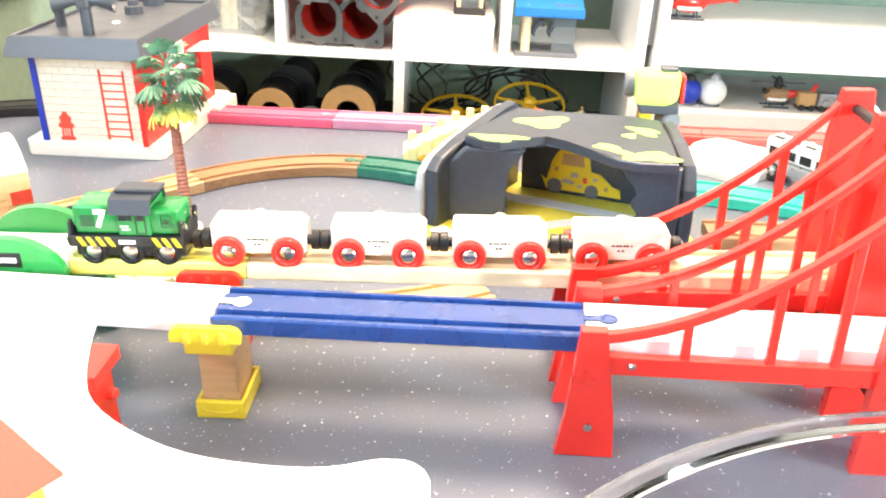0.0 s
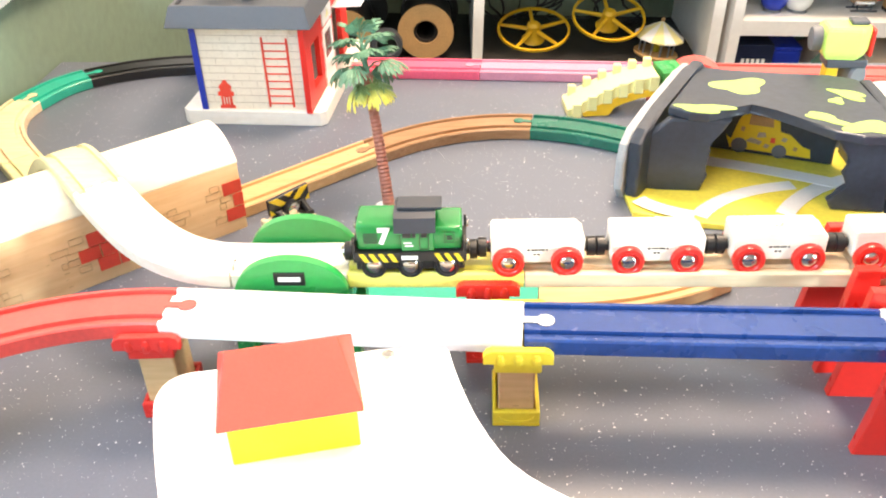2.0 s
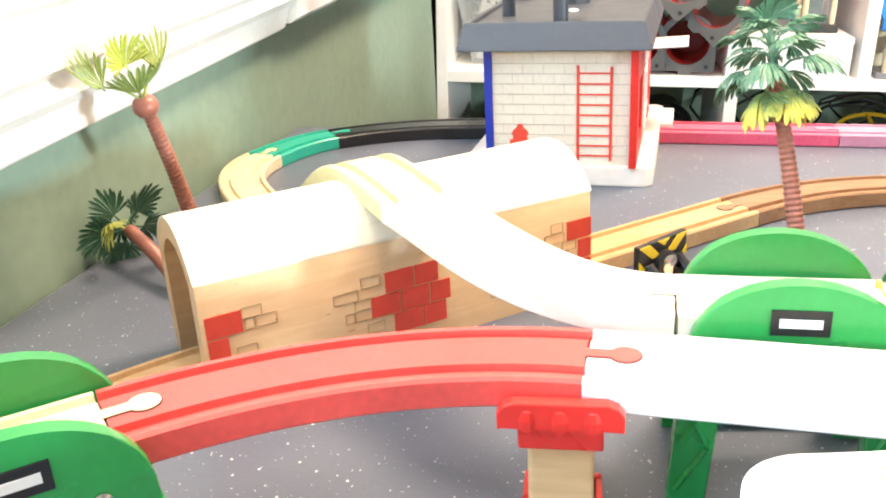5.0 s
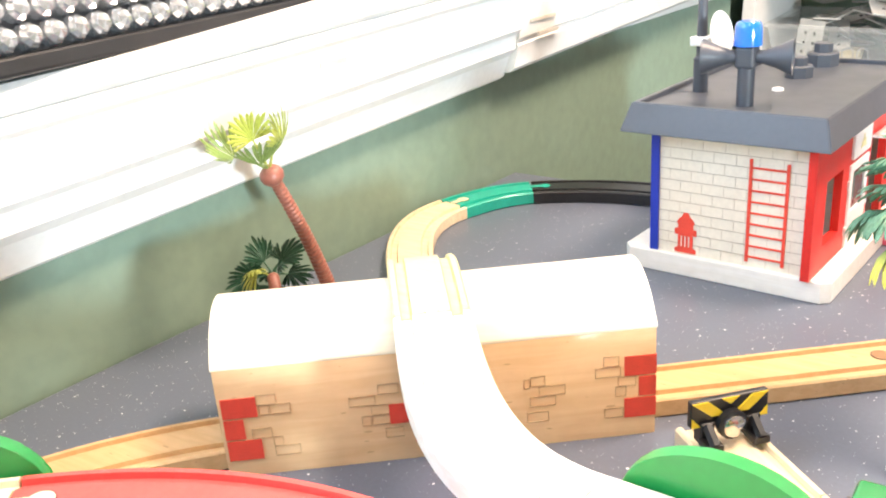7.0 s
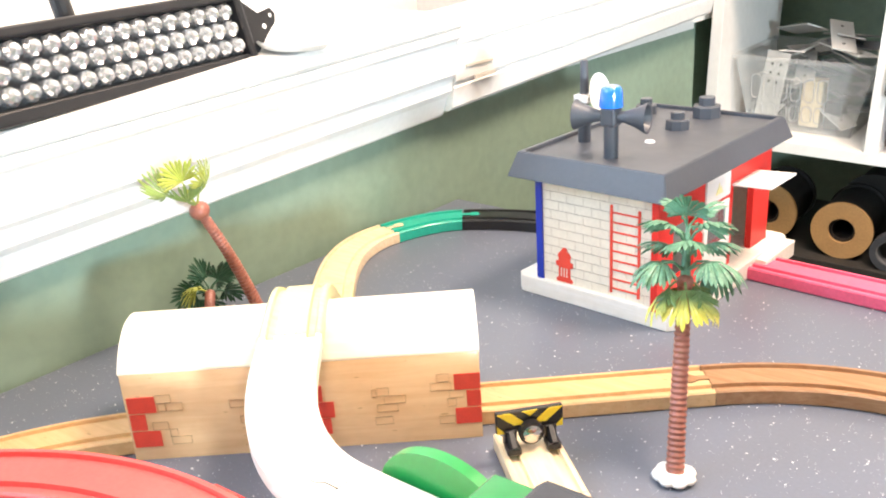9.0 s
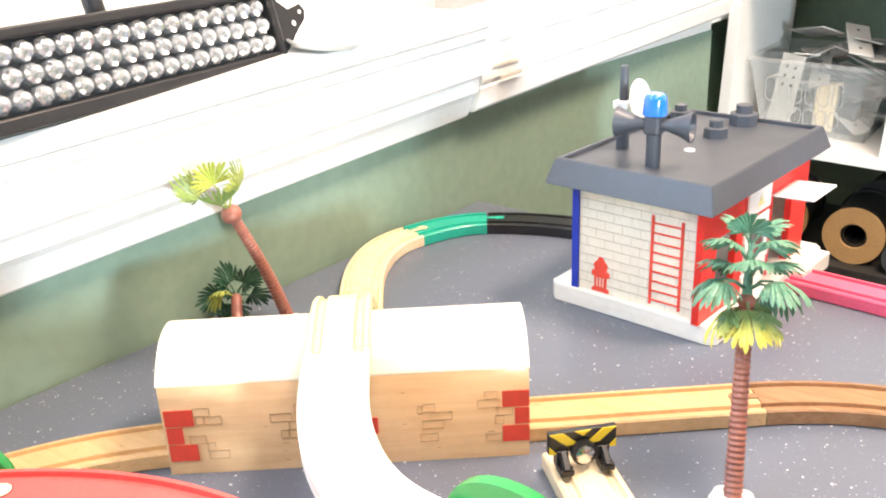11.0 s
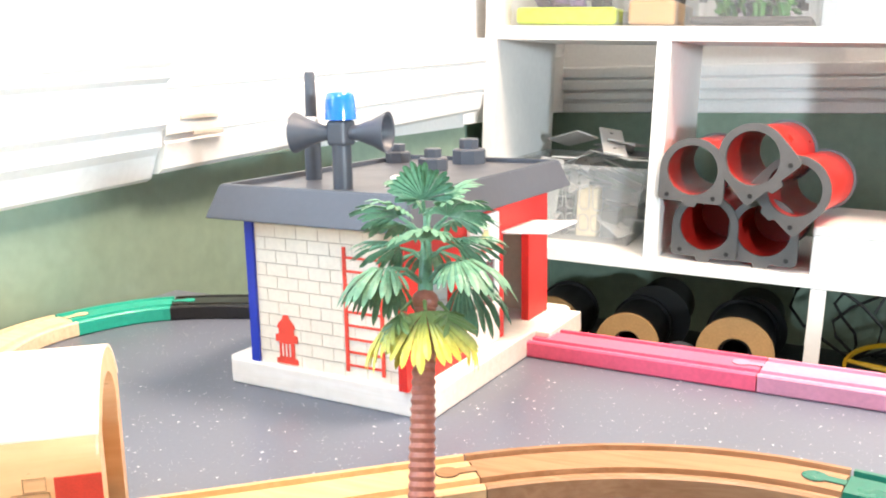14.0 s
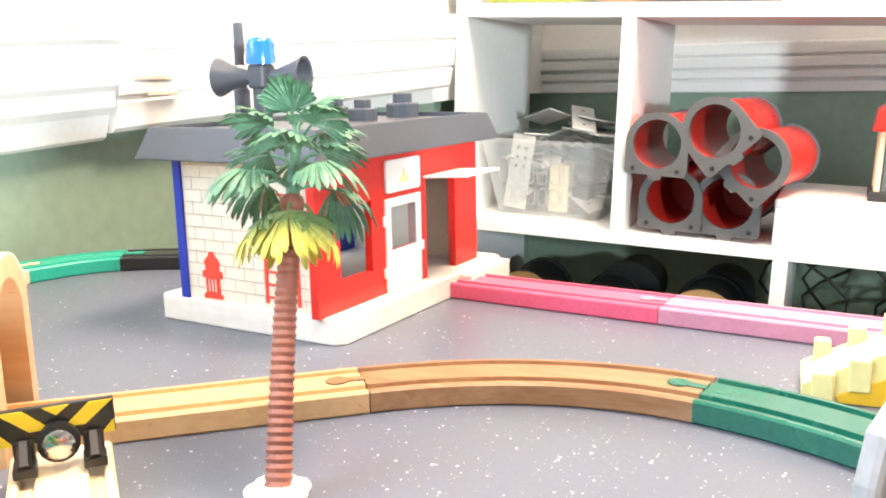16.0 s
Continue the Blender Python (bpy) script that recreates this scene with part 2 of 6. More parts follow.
M = {
    "tunnel_top": wood("tunnel_wood_lit_top", (0.86, 0.77, 0.61), (0.81, 0.71, 0.55)),
    "table": table_top(),
    "beech": pores(wood("beech_wood", (0.70, 0.455, 0.23), (0.63, 0.39, 0.185))),
    "beech_pale": wood("pale_beech_wood", (0.80, 0.66, 0.45), (0.72, 0.56, 0.35)),
    "birch": wood("bleached_birch_wood", (0.88, 0.82, 0.71), (0.83, 0.75, 0.62)),
    "lime_wood": wood("yellow_green_stained_wood", (0.73, 0.68, 0.38), (0.67, 0.61, 0.31)),
    "brown": wood("brown_stained_wood", (0.36, 0.20, 0.10), (0.28, 0.14, 0.06)),
    "tunnel": pores(wood("tunnel_beech_wood", (0.78, 0.52, 0.295), (0.72, 0.45, 0.24), along=(5, 46, 46))),
    "yellow_track": mat("yellow_painted_wood", (0.88, 0.80, 0.18), 0.4, var=0.1, scale=30, coat=0.2),
    "dark_board": mat("dark_shelf_board", (0.035, 0.033, 0.032), 0.6, var=0.3, scale=10, bump=0.1),
    "red_track": mat("red_painted_wood", (0.78, 0.085, 0.07), 0.42, var=0.14, scale=30, coat=0.2),
    "red": mat("red_plastic", (0.74, 0.030, 0.022), 0.3, var=0.06, scale=25, bump=0.03, coat=0.1),
    "red_paint": mat("red_paint_on_board", (0.70, 0.025, 0.018), 0.5, var=0.1, scale=40, bump=0.12),
    "roof_red": mat("orange_red_roof_paint", (0.70, 0.07, 0.045), 0.5, var=0.08, scale=60),
    "blue": mat("blue_painted_wood", (0.012, 0.050, 0.21), 0.28, var=0.15, scale=35, coat=0.3),
    "blue_paint": mat("royal_blue_paint", (0.012, 0.04, 0.42), 0.4, var=0.08),
    "sky_blue": mat("bright_blue_plastic", (0.02, 0.19, 0.62), 0.35, var=0.06),
    "white": mat("white_painted_wood", (0.82, 0.82, 0.80), 0.4, var=0.05, scale=20, bump=0.05, coat=0.1),
    "wall_white": mat("white_wall_paint", (0.86, 0.85, 0.83), 0.6, var=0.05, scale=5, bump=0.2, fine=30),
    # dull tone of the unseen walls and ceiling, chosen to bounce less light
    "wall_cream": mat("unseen_wall_dull_cream", (0.62, 0.58, 0.52), 0.7, var=0.05, scale=5, bump=0.2, fine=30),
    "wall_green": mat("sage_green_wall_paint", (0.228, 0.315, 0.243), 0.6, var=0.10, scale=3, bump=0.10, fine=25),
    "floor": mat("brown_carpet", (0.12, 0.10, 0.09), 0.9, var=0.3, scale=12, bump=0.5, fine=30),
    "shelf": mat("white_shelf_board", (0.80, 0.79, 0.77), 0.45, var=0.05, scale=8, bump=0.05),
    "yellow": mat("yellow_plastic", (0.80, 0.64, 0.05), 0.35, var=0.06, scale=30, bump=0.03),
    "yellow_pale": mat("pale_yellow_plastic", (0.82, 0.76, 0.36), 0.4, var=0.06, scale=30, bump=0.03),
    "yellow_house": mat("lemon_yellow_paint", (0.84, 0.74, 0.02), 0.45, var=0.05, scale=50),
    "green": mat("green_plastic", (0.012, 0.27, 0.06), 0.28, var=0.08, scale=25, bump=0.03, coat=0.15),
    "green_dark": mat("dark_green_painted_wood", (0.006, 0.135, 0.088), 0.26, var=0.16, scale=35, coat=0.3),
    "teal": mat("turquoise_painted_wood", (0.012, 0.40, 0.29), 0.4, var=0.14, scale=35, coat=0.15),
    "black_track": mat("black_painted_wood", (0.014, 0.014, 0.016), 0.3, var=0.3, scale=35, coat=0.2),
    "pink": mat("pink_painted_wood", (0.80, 0.11, 0.205), 0.4, var=0.12, scale=35, coat=0.2),
    "mauve": mat("mauve_painted_wood", (0.60, 0.26, 0.37), 0.4, var=0.12, scale=35, coat=0.2),
    "loco_green": mat("locomotive_green_plastic", (0.008, 0.20, 0.045), 0.25, var=0.06, scale=25, bump=0.02, coat=0.2),
    "black": mat("black_plastic", (0.012, 0.012, 0.014), 0.38, var=0.25, scale=40, bump=0.05),
    "roof_slate": mat("dark_slate_plastic", (0.036, 0.041, 0.052), 0.4, var=0.1, scale=30, bump=0.05),
    "slate": mat("slate_grey_plastic", (0.065, 0.072, 0.088), 0.42, var=0.08, scale=30, bump=0.06),
    "warm_grey": mat("warm_grey_plastic", (0.115, 0.110, 0.108), 0.45, var=0.1, scale=30, bump=0.05),
    "grey": mat("grey_plastic", (0.16, 0.165, 0.18), 0.45, var=0.1, scale=30, bump=0.05),
    "cave_edge": mat("cave_grey_wood_lit", (0.40, 0.42, 0.43), 0.45, var=0.15, scale=20, bump=0.1),
    "cave": mat("charcoal_painted_wood", (0.031, 0.042, 0.061), 0.42, var=0.25, scale=18, bump=0.2, coat=0.1),
    "cave_floor": mat("lemon_printed_board", (0.86, 0.74, 0.10), 0.45, var=0.12, scale=22, bump=0.03),
    "moss": mat("moss_green_paint", (0.42, 0.60, 0.15), 0.5, var=0.12, scale=90),
    "lime": mat("lime_green_plastic", (0.54, 0.80, 0.19), 0.35, var=0.06),
    "steel": mat("polished_steel", (0.62, 0.60, 0.58), 0.18, metal=1.0, var=0.1, bump=0.02),
    "silver": mat("silver_plastic", (0.45, 0.46, 0.48), 0.3, metal=0.6, var=0.1),
    "chip": mat("worn_bare_wood", (0.62, 0.57, 0.50), 0.7, var=0.2, scale=60),
    "lens": mat("faceted_lens_plastic", (0.72, 0.73, 0.75), 0.12, metal=0.85, var=0.1, bump=0),
    "plate_grey": thin("pale_grey_strip_plastic", (0.62, 0.61, 0.59), 0.8),
    "whitewash": wood("whitewashed_wood", (0.90, 0.87, 0.81), (0.86, 0.82, 0.74)),
    "cream": mat("cream_printed_board", (0.85, 0.785, 0.66), 0.55, var=0.08, scale=30),
    "print": mat("brown_printing_ink", (0.48, 0.39, 0.29), 0.6, var=0.3, scale=90, bump=0),
    "letter": mat("dark_printing_ink", (0.12, 0.09, 0.07), 0.6, var=0.3, scale=90, bump=0),
    "print_faint": mat("pale_printing_ink", (0.66, 0.58, 0.46), 0.6, var=0.3, scale=90, bump=0),
    "print_wood": mat("brown_wood_print", (0.52, 0.33, 0.18), 0.6, var=0.3, scale=90, bump=0),
    "ink_white": mat("white_printing_ink", (0.80, 0.80, 0.78), 0.5, var=0.05, bump=0),
    "ink_red": mat("red_printing_ink", (0.84, 0.075, 0.045), 0.5, var=0.12, scale=120, bump=0),
    "ink_yellow": mat("yellow_printing_ink", (0.80, 0.58, 0.03), 0.45, var=0.06, bump=0),
    "trunk": mat("palm_trunk_brown_plastic", (0.34, 0.125, 0.09), 0.36, var=0.2, scale=80, bump=0.15),
    "leaf": mat("palm_leaf_green_plastic", (0.115, 0.265, 0.165), 0.5, var=0.35, scale=60, bump=0.1, coat=0.05),
    "leaf_yellow": dyed_leaf(),
    "leaf_lime": mat("palm_leaf_yellow_green_plastic", (0.46, 0.50, 0.10), 0.4, var=0.4, scale=60, bump=0.1, coat=0.1),
    "leaf_pale": mat("palm_leaf_pale_green_plastic", (0.22, 0.31, 0.09), 0.4, var=0.35, scale=60, bump=0.1, coat=0.2),
    "leaf_dark": mat("palm_leaf_dark_green_plastic", (0.045, 0.135, 0.075), 0.4, var=0.35, scale=60, bump=0.1),
    "clear": clear("clear_plastic"),
    "clear_blue": mat("clear_blue_plastic", (0.010, 0.17, 0.72), 0.12, var=0.1, scale=60, bump=0, coat=0.8),
    "smoke": thin("smoky_clear_plastic", (0.22, 0.24, 0.26), 0.34),
    "frost": thin("frosted_clear_plastic", (0.85, 0.87, 0.88), 0.17),
    "frost_edge": thin("cloudy_clear_plastic_edge", (0.60, 0.62, 0.63), 0.45),
    "bin_clear": thin("thin_clear_bin_plastic", (0.7, 0.72, 0.74), 0.07),
    "tan": mat("tan_cardboard", (0.50, 0.30, 0.13), 0.7, var=0.15, scale=30),
    "dark": mat("dark_rubber", (0.02, 0.018, 0.018), 0.55, var=0.3, scale=30),
    "scrap": mat("grey_scrap_metal", (0.42, 0.40, 0.38), 0.4, metal=0.4, var=0.25, scale=20),
    "foliage": mat("leaf_green_paper", (0.05, 0.20, 0.03), 0.6, var=0.4, scale=50),
    "orange_yellow": mat("orange_yellow_plastic", (0.84, 0.50, 0.03), 0.4, var=0.06, scale=30, bump=0.03),
    "red_shaded": mat("red_plastic_shaded", (0.42, 0.018, 0.013), 0.35, var=0.1, scale=25, bump=0.03),
    "navy": mat("navy_printed_card", (0.012, 0.020, 0.060), 0.5, var=0.2, scale=30),
    "beige": mat("beige_cotton_cloth", (0.62, 0.47, 0.34), 0.8, var=0.10, scale=14, bump=0.3, fine=40),
    "lime_tray": mat("lime_green_tray_plastic", (0.52, 0.66, 0.015), 0.35, var=0.12, scale=14),
    "ochre": mat("ochre_box_card", (0.50, 0.29, 0.12), 0.55, var=0.12, scale=20),
    "purple": mat("purple_fabric", (0.16, 0.10, 0.20), 0.8, var=0.3, scale=40),
}

# ---- room ----
for name, u0, v0, u1, v1, z0, z1, key in (
        ("wall_west", -0.86, -2.0, -0.738, 1.722, -0.75, 0.118, "wall_green"),
        ("wall_west_back", -0.95, 1.722, -0.800, 2.38, -0.75, 0.118, "wall_green"),
        ("wall_west_upper", -1.10, 0.35, -0.985, 1.30, 0.118, 1.72, "wall_white"),
        ("wall_west_side", -1.10, -2.0, -0.985, -1.25, 0.118, 1.72, "wall_white"),
        ("wall_west_below", -1.10, -1.25, -0.985, 0.35, 0.118, 0.36, "wall_white"),
        ("wall_west_above", -1.10, -1.25, -0.985, 0.35, 1.36, 1.72, "wall_white"),
        ("wall_west_corner", -1.10, 1.30, -0.740, 1.722, 0.118, 1.72, "wall_white"),
        ("wall_west_recess", -1.10, 1.722, -0.770, 2.38, 0.118, 1.72, "wall_white"),
        ("wall_north", -0.800, 2.26, 2.6, 2.38, -0.75, 0.118, "wall_green"),
        ("wall_north_upper", -0.770, 2.26, 2.6, 2.38, 0.118, 1.72, "wall_white"),
        ("wall_east", 2.6, -2.0, 2.72, 2.38, -0.75, 0.25, "wall_green"),
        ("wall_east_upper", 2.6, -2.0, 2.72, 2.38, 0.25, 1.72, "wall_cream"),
        ("wall_south", -1.10, -2.12, 2.72, -2.0, -0.75, 0.25, "wall_green"),
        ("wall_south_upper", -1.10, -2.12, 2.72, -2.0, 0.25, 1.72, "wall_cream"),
        ("floor", -1.10, -2.12, 2.72, 2.38, -0.80, -0.75, "floor"),
        ("ceiling", -1.10, -2.12, 2.72, 2.38, 1.72, 1.78, "wall_cream")):
    lab = {"wall_green": "sage green painted wall below the dado rail", "wall_white": "plain white painted surface of the room", "wall_cream": "plain unseen surface of the room, dulled to lessen bounce",
           "floor": "dark carpeted floor under the table"}[key]
    single(name, box(u0, v0, z0, u1, v1, z1), M[key], lab, name.split("_")[0], kind="structure", m=ROOM)

win = thing("window_1", "white framed window over the deep sill", "window", ROOM, kind="structure")
for u0, v0, z0, v1, z1 in ((0, -1.25, 0.36, -1.20, 1.36), (0, 0.30, 0.36, 0.35, 1.36), (0, -1.20, 0.36, 0.30, 0.41), (0, -1.20, 1.31, 0.30, 1.36), (0, -0.475, 0.41, -0.425, 1.31)):
    part("window_frame", box(-1.07, v0, z0, -1.02, v1, z1, 0.002), M["wall_white"], win)
for v0, v1 in ((-1.20, -0.475), (-0.425, 0.30)):
    pane = part("pane", box(-1.048, v0, 0.41, -1.044, v1, 1.31), M["clear"], win, "clear glass")
    pane.visible_shadow = False

# the window sill with its apron, and the dado rail, both rising a little away from the camera
RISE = 0.039


def rail(name, section, v0, v1, material, label):
    n = 10
    pts = [Vector((0, v0 + (v1 - v0) * i / n, RISE * (v0 + (v1 - v0) * i / n - 0.9))) for i in range(n + 1)]
    return single(name, sweep(pts, section), material, label, "trim", kind="structure", m=ROOM)


rail("window_sill", [(-0.984, 0.206), (-0.690, 0.206), (-0.684, 0.210), (-0.684, 0.219), (-0.690, 0.223), (-0.984, 0.223)], -1.9, 1.046,
     M["wall_white"], "deep white painted window sill board")
rail("trim_apron", [(-0.7375, 0.103), (-0.728, 0.1035), (-0.722, 0.107), (-0.714, 0.128), (-0.706, 0.136), (-0.704, 0.150), (-0.697, 0.156), (-0.695, 0.192), (-0.687, 0.197), (-0.6855, 0.2058), (-0.7375, 0.2058)],
     -1.9, 1.046, M["wall_white"], "white moulded apron under the window sill")
rail("trim_dado", [(-0.7375, 0.110), (-0.716, 0.1105), (-0.710, 0.115), (-0.704, 0.138), (-0.7055, 0.140), (-0.7055, 0.144), (-0.702, 0.146), (-0.698, 0.180), (-0.6995, 0.182), (-0.6995, 0.186), (-0.696, 0.188), (-0.692, 0.2225), (-0.7375, 0.2225)],
     1.048, 1.721, M["wall_white"], "white moulded dado rail, chipped at its end")
rail("trim_recess", [(-0.7995, 0.110), (-0.784, 0.1105), (-0.779, 0.115), (-0.774, 0.138), (-0.776, 0.144), (-0.772, 0.150), (-0.769, 0.180), (-0.771, 0.186), (-0.767, 0.192), (-0.764, 0.2225), (-0.7995, 0.2225)],
     1.723, 2.25, M["wall_white"], "white moulded dado rail inside the recess")
bm = bmesh.new()
for z, t, d in ((0.116, 0.022, 0.006), (0.142, 0.016, 0.009), (0.162, 0.020, 0.012), (0.186, 0.024, 0.008)):
    add_box(bm, -0.799, 2.26 - d, z, 2.5, 2.2598, z + t, 0.003)
single("trim_north", bm, M["wall_white"], "white ridged dado moulding behind the shelves", "trim", kind="structure", m=ROOM)
# flaked paint on the rail
for v, z, w in ((1.09, 0.165, 0.05), (1.10, 0.150, 0.04), (0.775, 0.173, 0.03)):
    u = -0.7002 if v > 1 else -0.6955
    single("trim_chip", box(u, v - w / 2, z, u + 0.0012, v + w / 2, z + 0.004, 0.0005), M["chip"], "chipped bare patch on the painted moulding", "trim", kind="structure", m=ROOM)

# the play table, its top at z = 0
tab = thing("play_table", "large grey laminate play table speckled with white", "table", ROOM)
part("tabletop", box(-0.735, -0.75, -0.028, 1.5, 1.078, 0.0, 0.004), M["table"], tab)
for x, y in ((-0.68, -0.68), (1.42, -0.68), (-0.68, 1.0), (1.42, 1.0)):
    part("leg", box(x - 0.03, y - 0.03, -0.75, x + 0.03, y + 0.03, -0.028, 0.003), M["slate"], tab)

# ---- toy track ----
W, H = 0.020, 0.012
SECTION = [(-W, 0.0012), (-W + 0.0012, 0), (W - 0.0012, 0), (W, 0.0012), (W, H - 0.0012), (W - 0.0012, H), (0.0162, H), (0.0156, H - 0.003),
           (0.0104, H - 0.003), (0.0098, H), (-0.0098, H), (-0.0104, H - 0.003), (-0.0156, H - 0.003), (-0.0162, H), (-W + 0.0012, H), (-W, H - 0.0012)]


def knob(p, heading, top, material, parent, flip=False):
    """The round peg that reaches from one piece into the next one's socket, with the dark gap round it."""
    m = Matrix.Translation((p[0], p[1], top)) @ pose(0, 0, 0, 0, 0, heading)
    for grow, z, mt, nm in ((0.00045, 0.0003, M["dark"], "socket_gap"), (0.0, 0.0006, material, "connector")):
        r, w = 0.0056 + grow, 0.0028 + grow
        a0 = math.asin(w / r)
        ring = [(0.0135 + r * math.cos(a), r * math.sin(a)) for a in (math.pi - a0 - (2 * math.pi - 2 * a0) * i / 24 for i in range(25))]
        bm = prism([(-0.0005, -w)] + ring[::-1] + [(-0.0005, w)], -0.001, z)
        bmesh.ops.transform(bm, matrix=m, verts=bm.verts)
        part(nm, bm, mt, parent, "peg of the same colour let into the next piece" if nm == "connector" else "")


def track(pts, key, label, peg=1):
    ends = [p.copy() for p in pts]
    ends[0] += (pts[1] - pts[0]).normalized() * 0.0004
    ends[-1] += (pts[-2] - pts[-1]).normalized() * 0.0004
    t = thing("track_piece", label, "toy track", None, "wooden railway tracks")
    part("body", sweep(ends, SECTION), M[key], t)
    for s in (-1, 1):
        bed = [(s * 0.013 - 0.0024, H - 0.0031), (s * 0.013 + 0.0024, H - 0.0031), (s * 0.013 + 0.0024, H - 0.0026), (s * 0.013 - 0.0024, H - 0.0026)]
        part("wheel_groove", sweep(ends, bed), M[key], t)
    if peg:
        a, b = (pts[-2], pts[-1]) if peg > 0 else (pts[1], pts[0])
        d = b - a
        knob(b, math.degrees(math.atan2(d.y, d.x)), b.z + H, M[key], t)
    return t


def line(p0, p1, n=2):
    p0, p1 = Vector(p0), Vector(p1)
    return [p0 + (p1 - p0) * i / n for i in range(n + 1)]


D = 0.066   # underside of the raised track
# front raised line
P_L, P_R, P_W, P_B = (-0.457, 0.4465, D), (-0.2975, 0.4975, D), (-0.068, 0.4710, D), (0.152, 0.453, D)
track(bend(P_R, 174.5, P_L, 218.5, 20), "red_track", "red painted curved toy track raised on a pier", peg=0)
knob(P_R, -4.9, D + H, M["red_track"], bpy.data.objects["track_piece"])
track(line(P_R, P_W), "white", "white painted straight toy track raised on piers")
track(line(P_W, P_B), "blue", "glossy blue painted straight toy track between pier and bridge")
BA = pose(0.152, 0.453, 0, 0, 0, -4.86)
track([BA @ Vector((0.36 * i / 4, 0, D)) for i in range(5)], "white", "white straight toy track lying in the red bridge", peg=0)
E1 = (-0.541, 0.380, D)
track(line(E1, P_L), "beech_pale", "natural wooden toy track crossing the green bridge")
# back raised line
Q_L, Q_M, Q_N, Q_E = (-0.262, 0.5500, D), (-0.182, 0.5464, D), (-0.062, 0.5405, D), (0.155, 0.530, D)
track(line(Q_M, Q_L), "birch", "bleached wooden straight toy track in the small green bridge")
track(line(Q_N, Q_M), "yellow_track", "bright yellow straight toy track raised on a red pier", peg=0)
track(line(Q_N, Q_E), "beech_pale", "natural wooden straight toy track carrying the toy train", peg=0)
BB = pose(0.155, 0.530, 0, 0, 0, -1.6)
track([BB @ Vector((0.36 * i / 4, 0, D)) for i in range(5)], "beech_pale", "natural wooden toy track lying in the rear red bridge", peg=0)
S_T = (-0.385, 0.640, 0.0)
sm = lambda a, b, t: a + (b - a) * (3 * t * t - 2 * t ** 3)
track(bend(Q_L, 177.4, S_T, 128.5, 24, lambda t: sm(D, 0.078, t)), "birch", "bleached wooden curved toy track climbing onto the tunnel")
R_E = (-0.548, 0.846, 0.0)


def hump(t):
    if t < 0.2:
        return 0.078 + 0.005 * math.sin(t / 0.2 * math.pi / 2)
    if t < 0.85:
        return sm(0.083, 0.0, (t - 0.2) / 0.65)
    return 0.0


track(bend(S_T, 128.5, R_E, 128.5, 30, hump), "lime_wood", "yellow-green wooden ramp track descending from the tunnel", peg=0)
# outer line on the table
T_S, T_E = (-0.598, 0.991, 0.0), (-0.5505, 1.0645, 0.0)
B_E = (-0.392, 1.098, 0.0)
track(bend(R_E, 128.5, T_S, 72, 16), "beech_pale", "pale wooden curved toy track beside the wall")
track(bend(T_S, 72, T_E, 32, 12), "teal", "turquoise painted curved toy track beside the wall", peg=0)
track(bend(T_E, 32, B_E, -7, 16), "black_track", "black painted curved toy track running behind the fire station", peg=0)
knob(T_E, 32, H, M["teal"], bpy.data.objects["track_piece.011"])
pk = lambda x: (x, 1.0555 - 0.128 * (x + 0.069), 0.0)
track(line(B_E, pk(-0.231)), "beech_pale", "natural wooden toy track running through the fire station", peg=0)
track(line(pk(-0.231), pk(-0.067)), "pink", "bright pink painted straight toy track on the table edge", peg=0)
track(line(pk(0.154), pk(-0.067)), "mauve", "mauve painted straight toy track on the table edge")
track(line(pk(0.37), pk(0.154)), "red_track", "red painted straight toy track on the table edge")
track(line(pk(0.37), pk(0.62)), "red_track", "red painted straight toy track on the table edge", peg=0)
# inner line on the table
track(bend((-0.583, 0.470, 0), 72, (-0.480, 0.612, 0), 38.5, 16), "beech", "natural wooden curved toy track leading into the tunnel", peg=0)
track(line((-0.480, 0.612, 0), (-0.3435, 0.7215, 0)), "beech", "natural wooden toy track inside the tunnel", peg=0)
track(bend((-0.3435, 0.7215, 0), 38.5, (-0.187, 0.8465, 0), 38.5, 8), "beech", "natural wooden straight toy track coming out of the tunnel", peg=0)
track(bend((-0.021, 0.893, 0), 169, (-0.187, 0.8465, 0), 219, 20), "brown", "brown stained curved toy track")
track(bend((0.117, 0.815, 0), 134, (-0.021, 0.893, 0), 169, 16), "green_dark", "dark green painted curved toy track")
track(bend((0.292, 0.832, 0), -10, (0.452, 0.757, 0), -40, 14), "teal", "turquoise painted curved toy track behind the red bridges", peg=0)
track(line((0.304, 0.727, 0), (0.51, 0.708, 0)), "brown", "weathered wooden toy track beside the cave", peg=0)
track(bend((-0.26, 0.59, 0), 8, (-0.045, 0.585, 0), -6, 10), "teal", "turquoise painted toy track under the raised line", peg=0)
track(bend((-0.045, 0.585, 0), -6, (0.10, 0.615, 0), 28, 12), "beech", "natural wooden curved toy track under the raised line", peg=0)
track(line((-0.2127, 0.6723, 0), (-0.155, 0.6176, 0)), "beech_pale", "short wooden siding track behind the buffer", peg=0)

# ---- piers and bridges ----


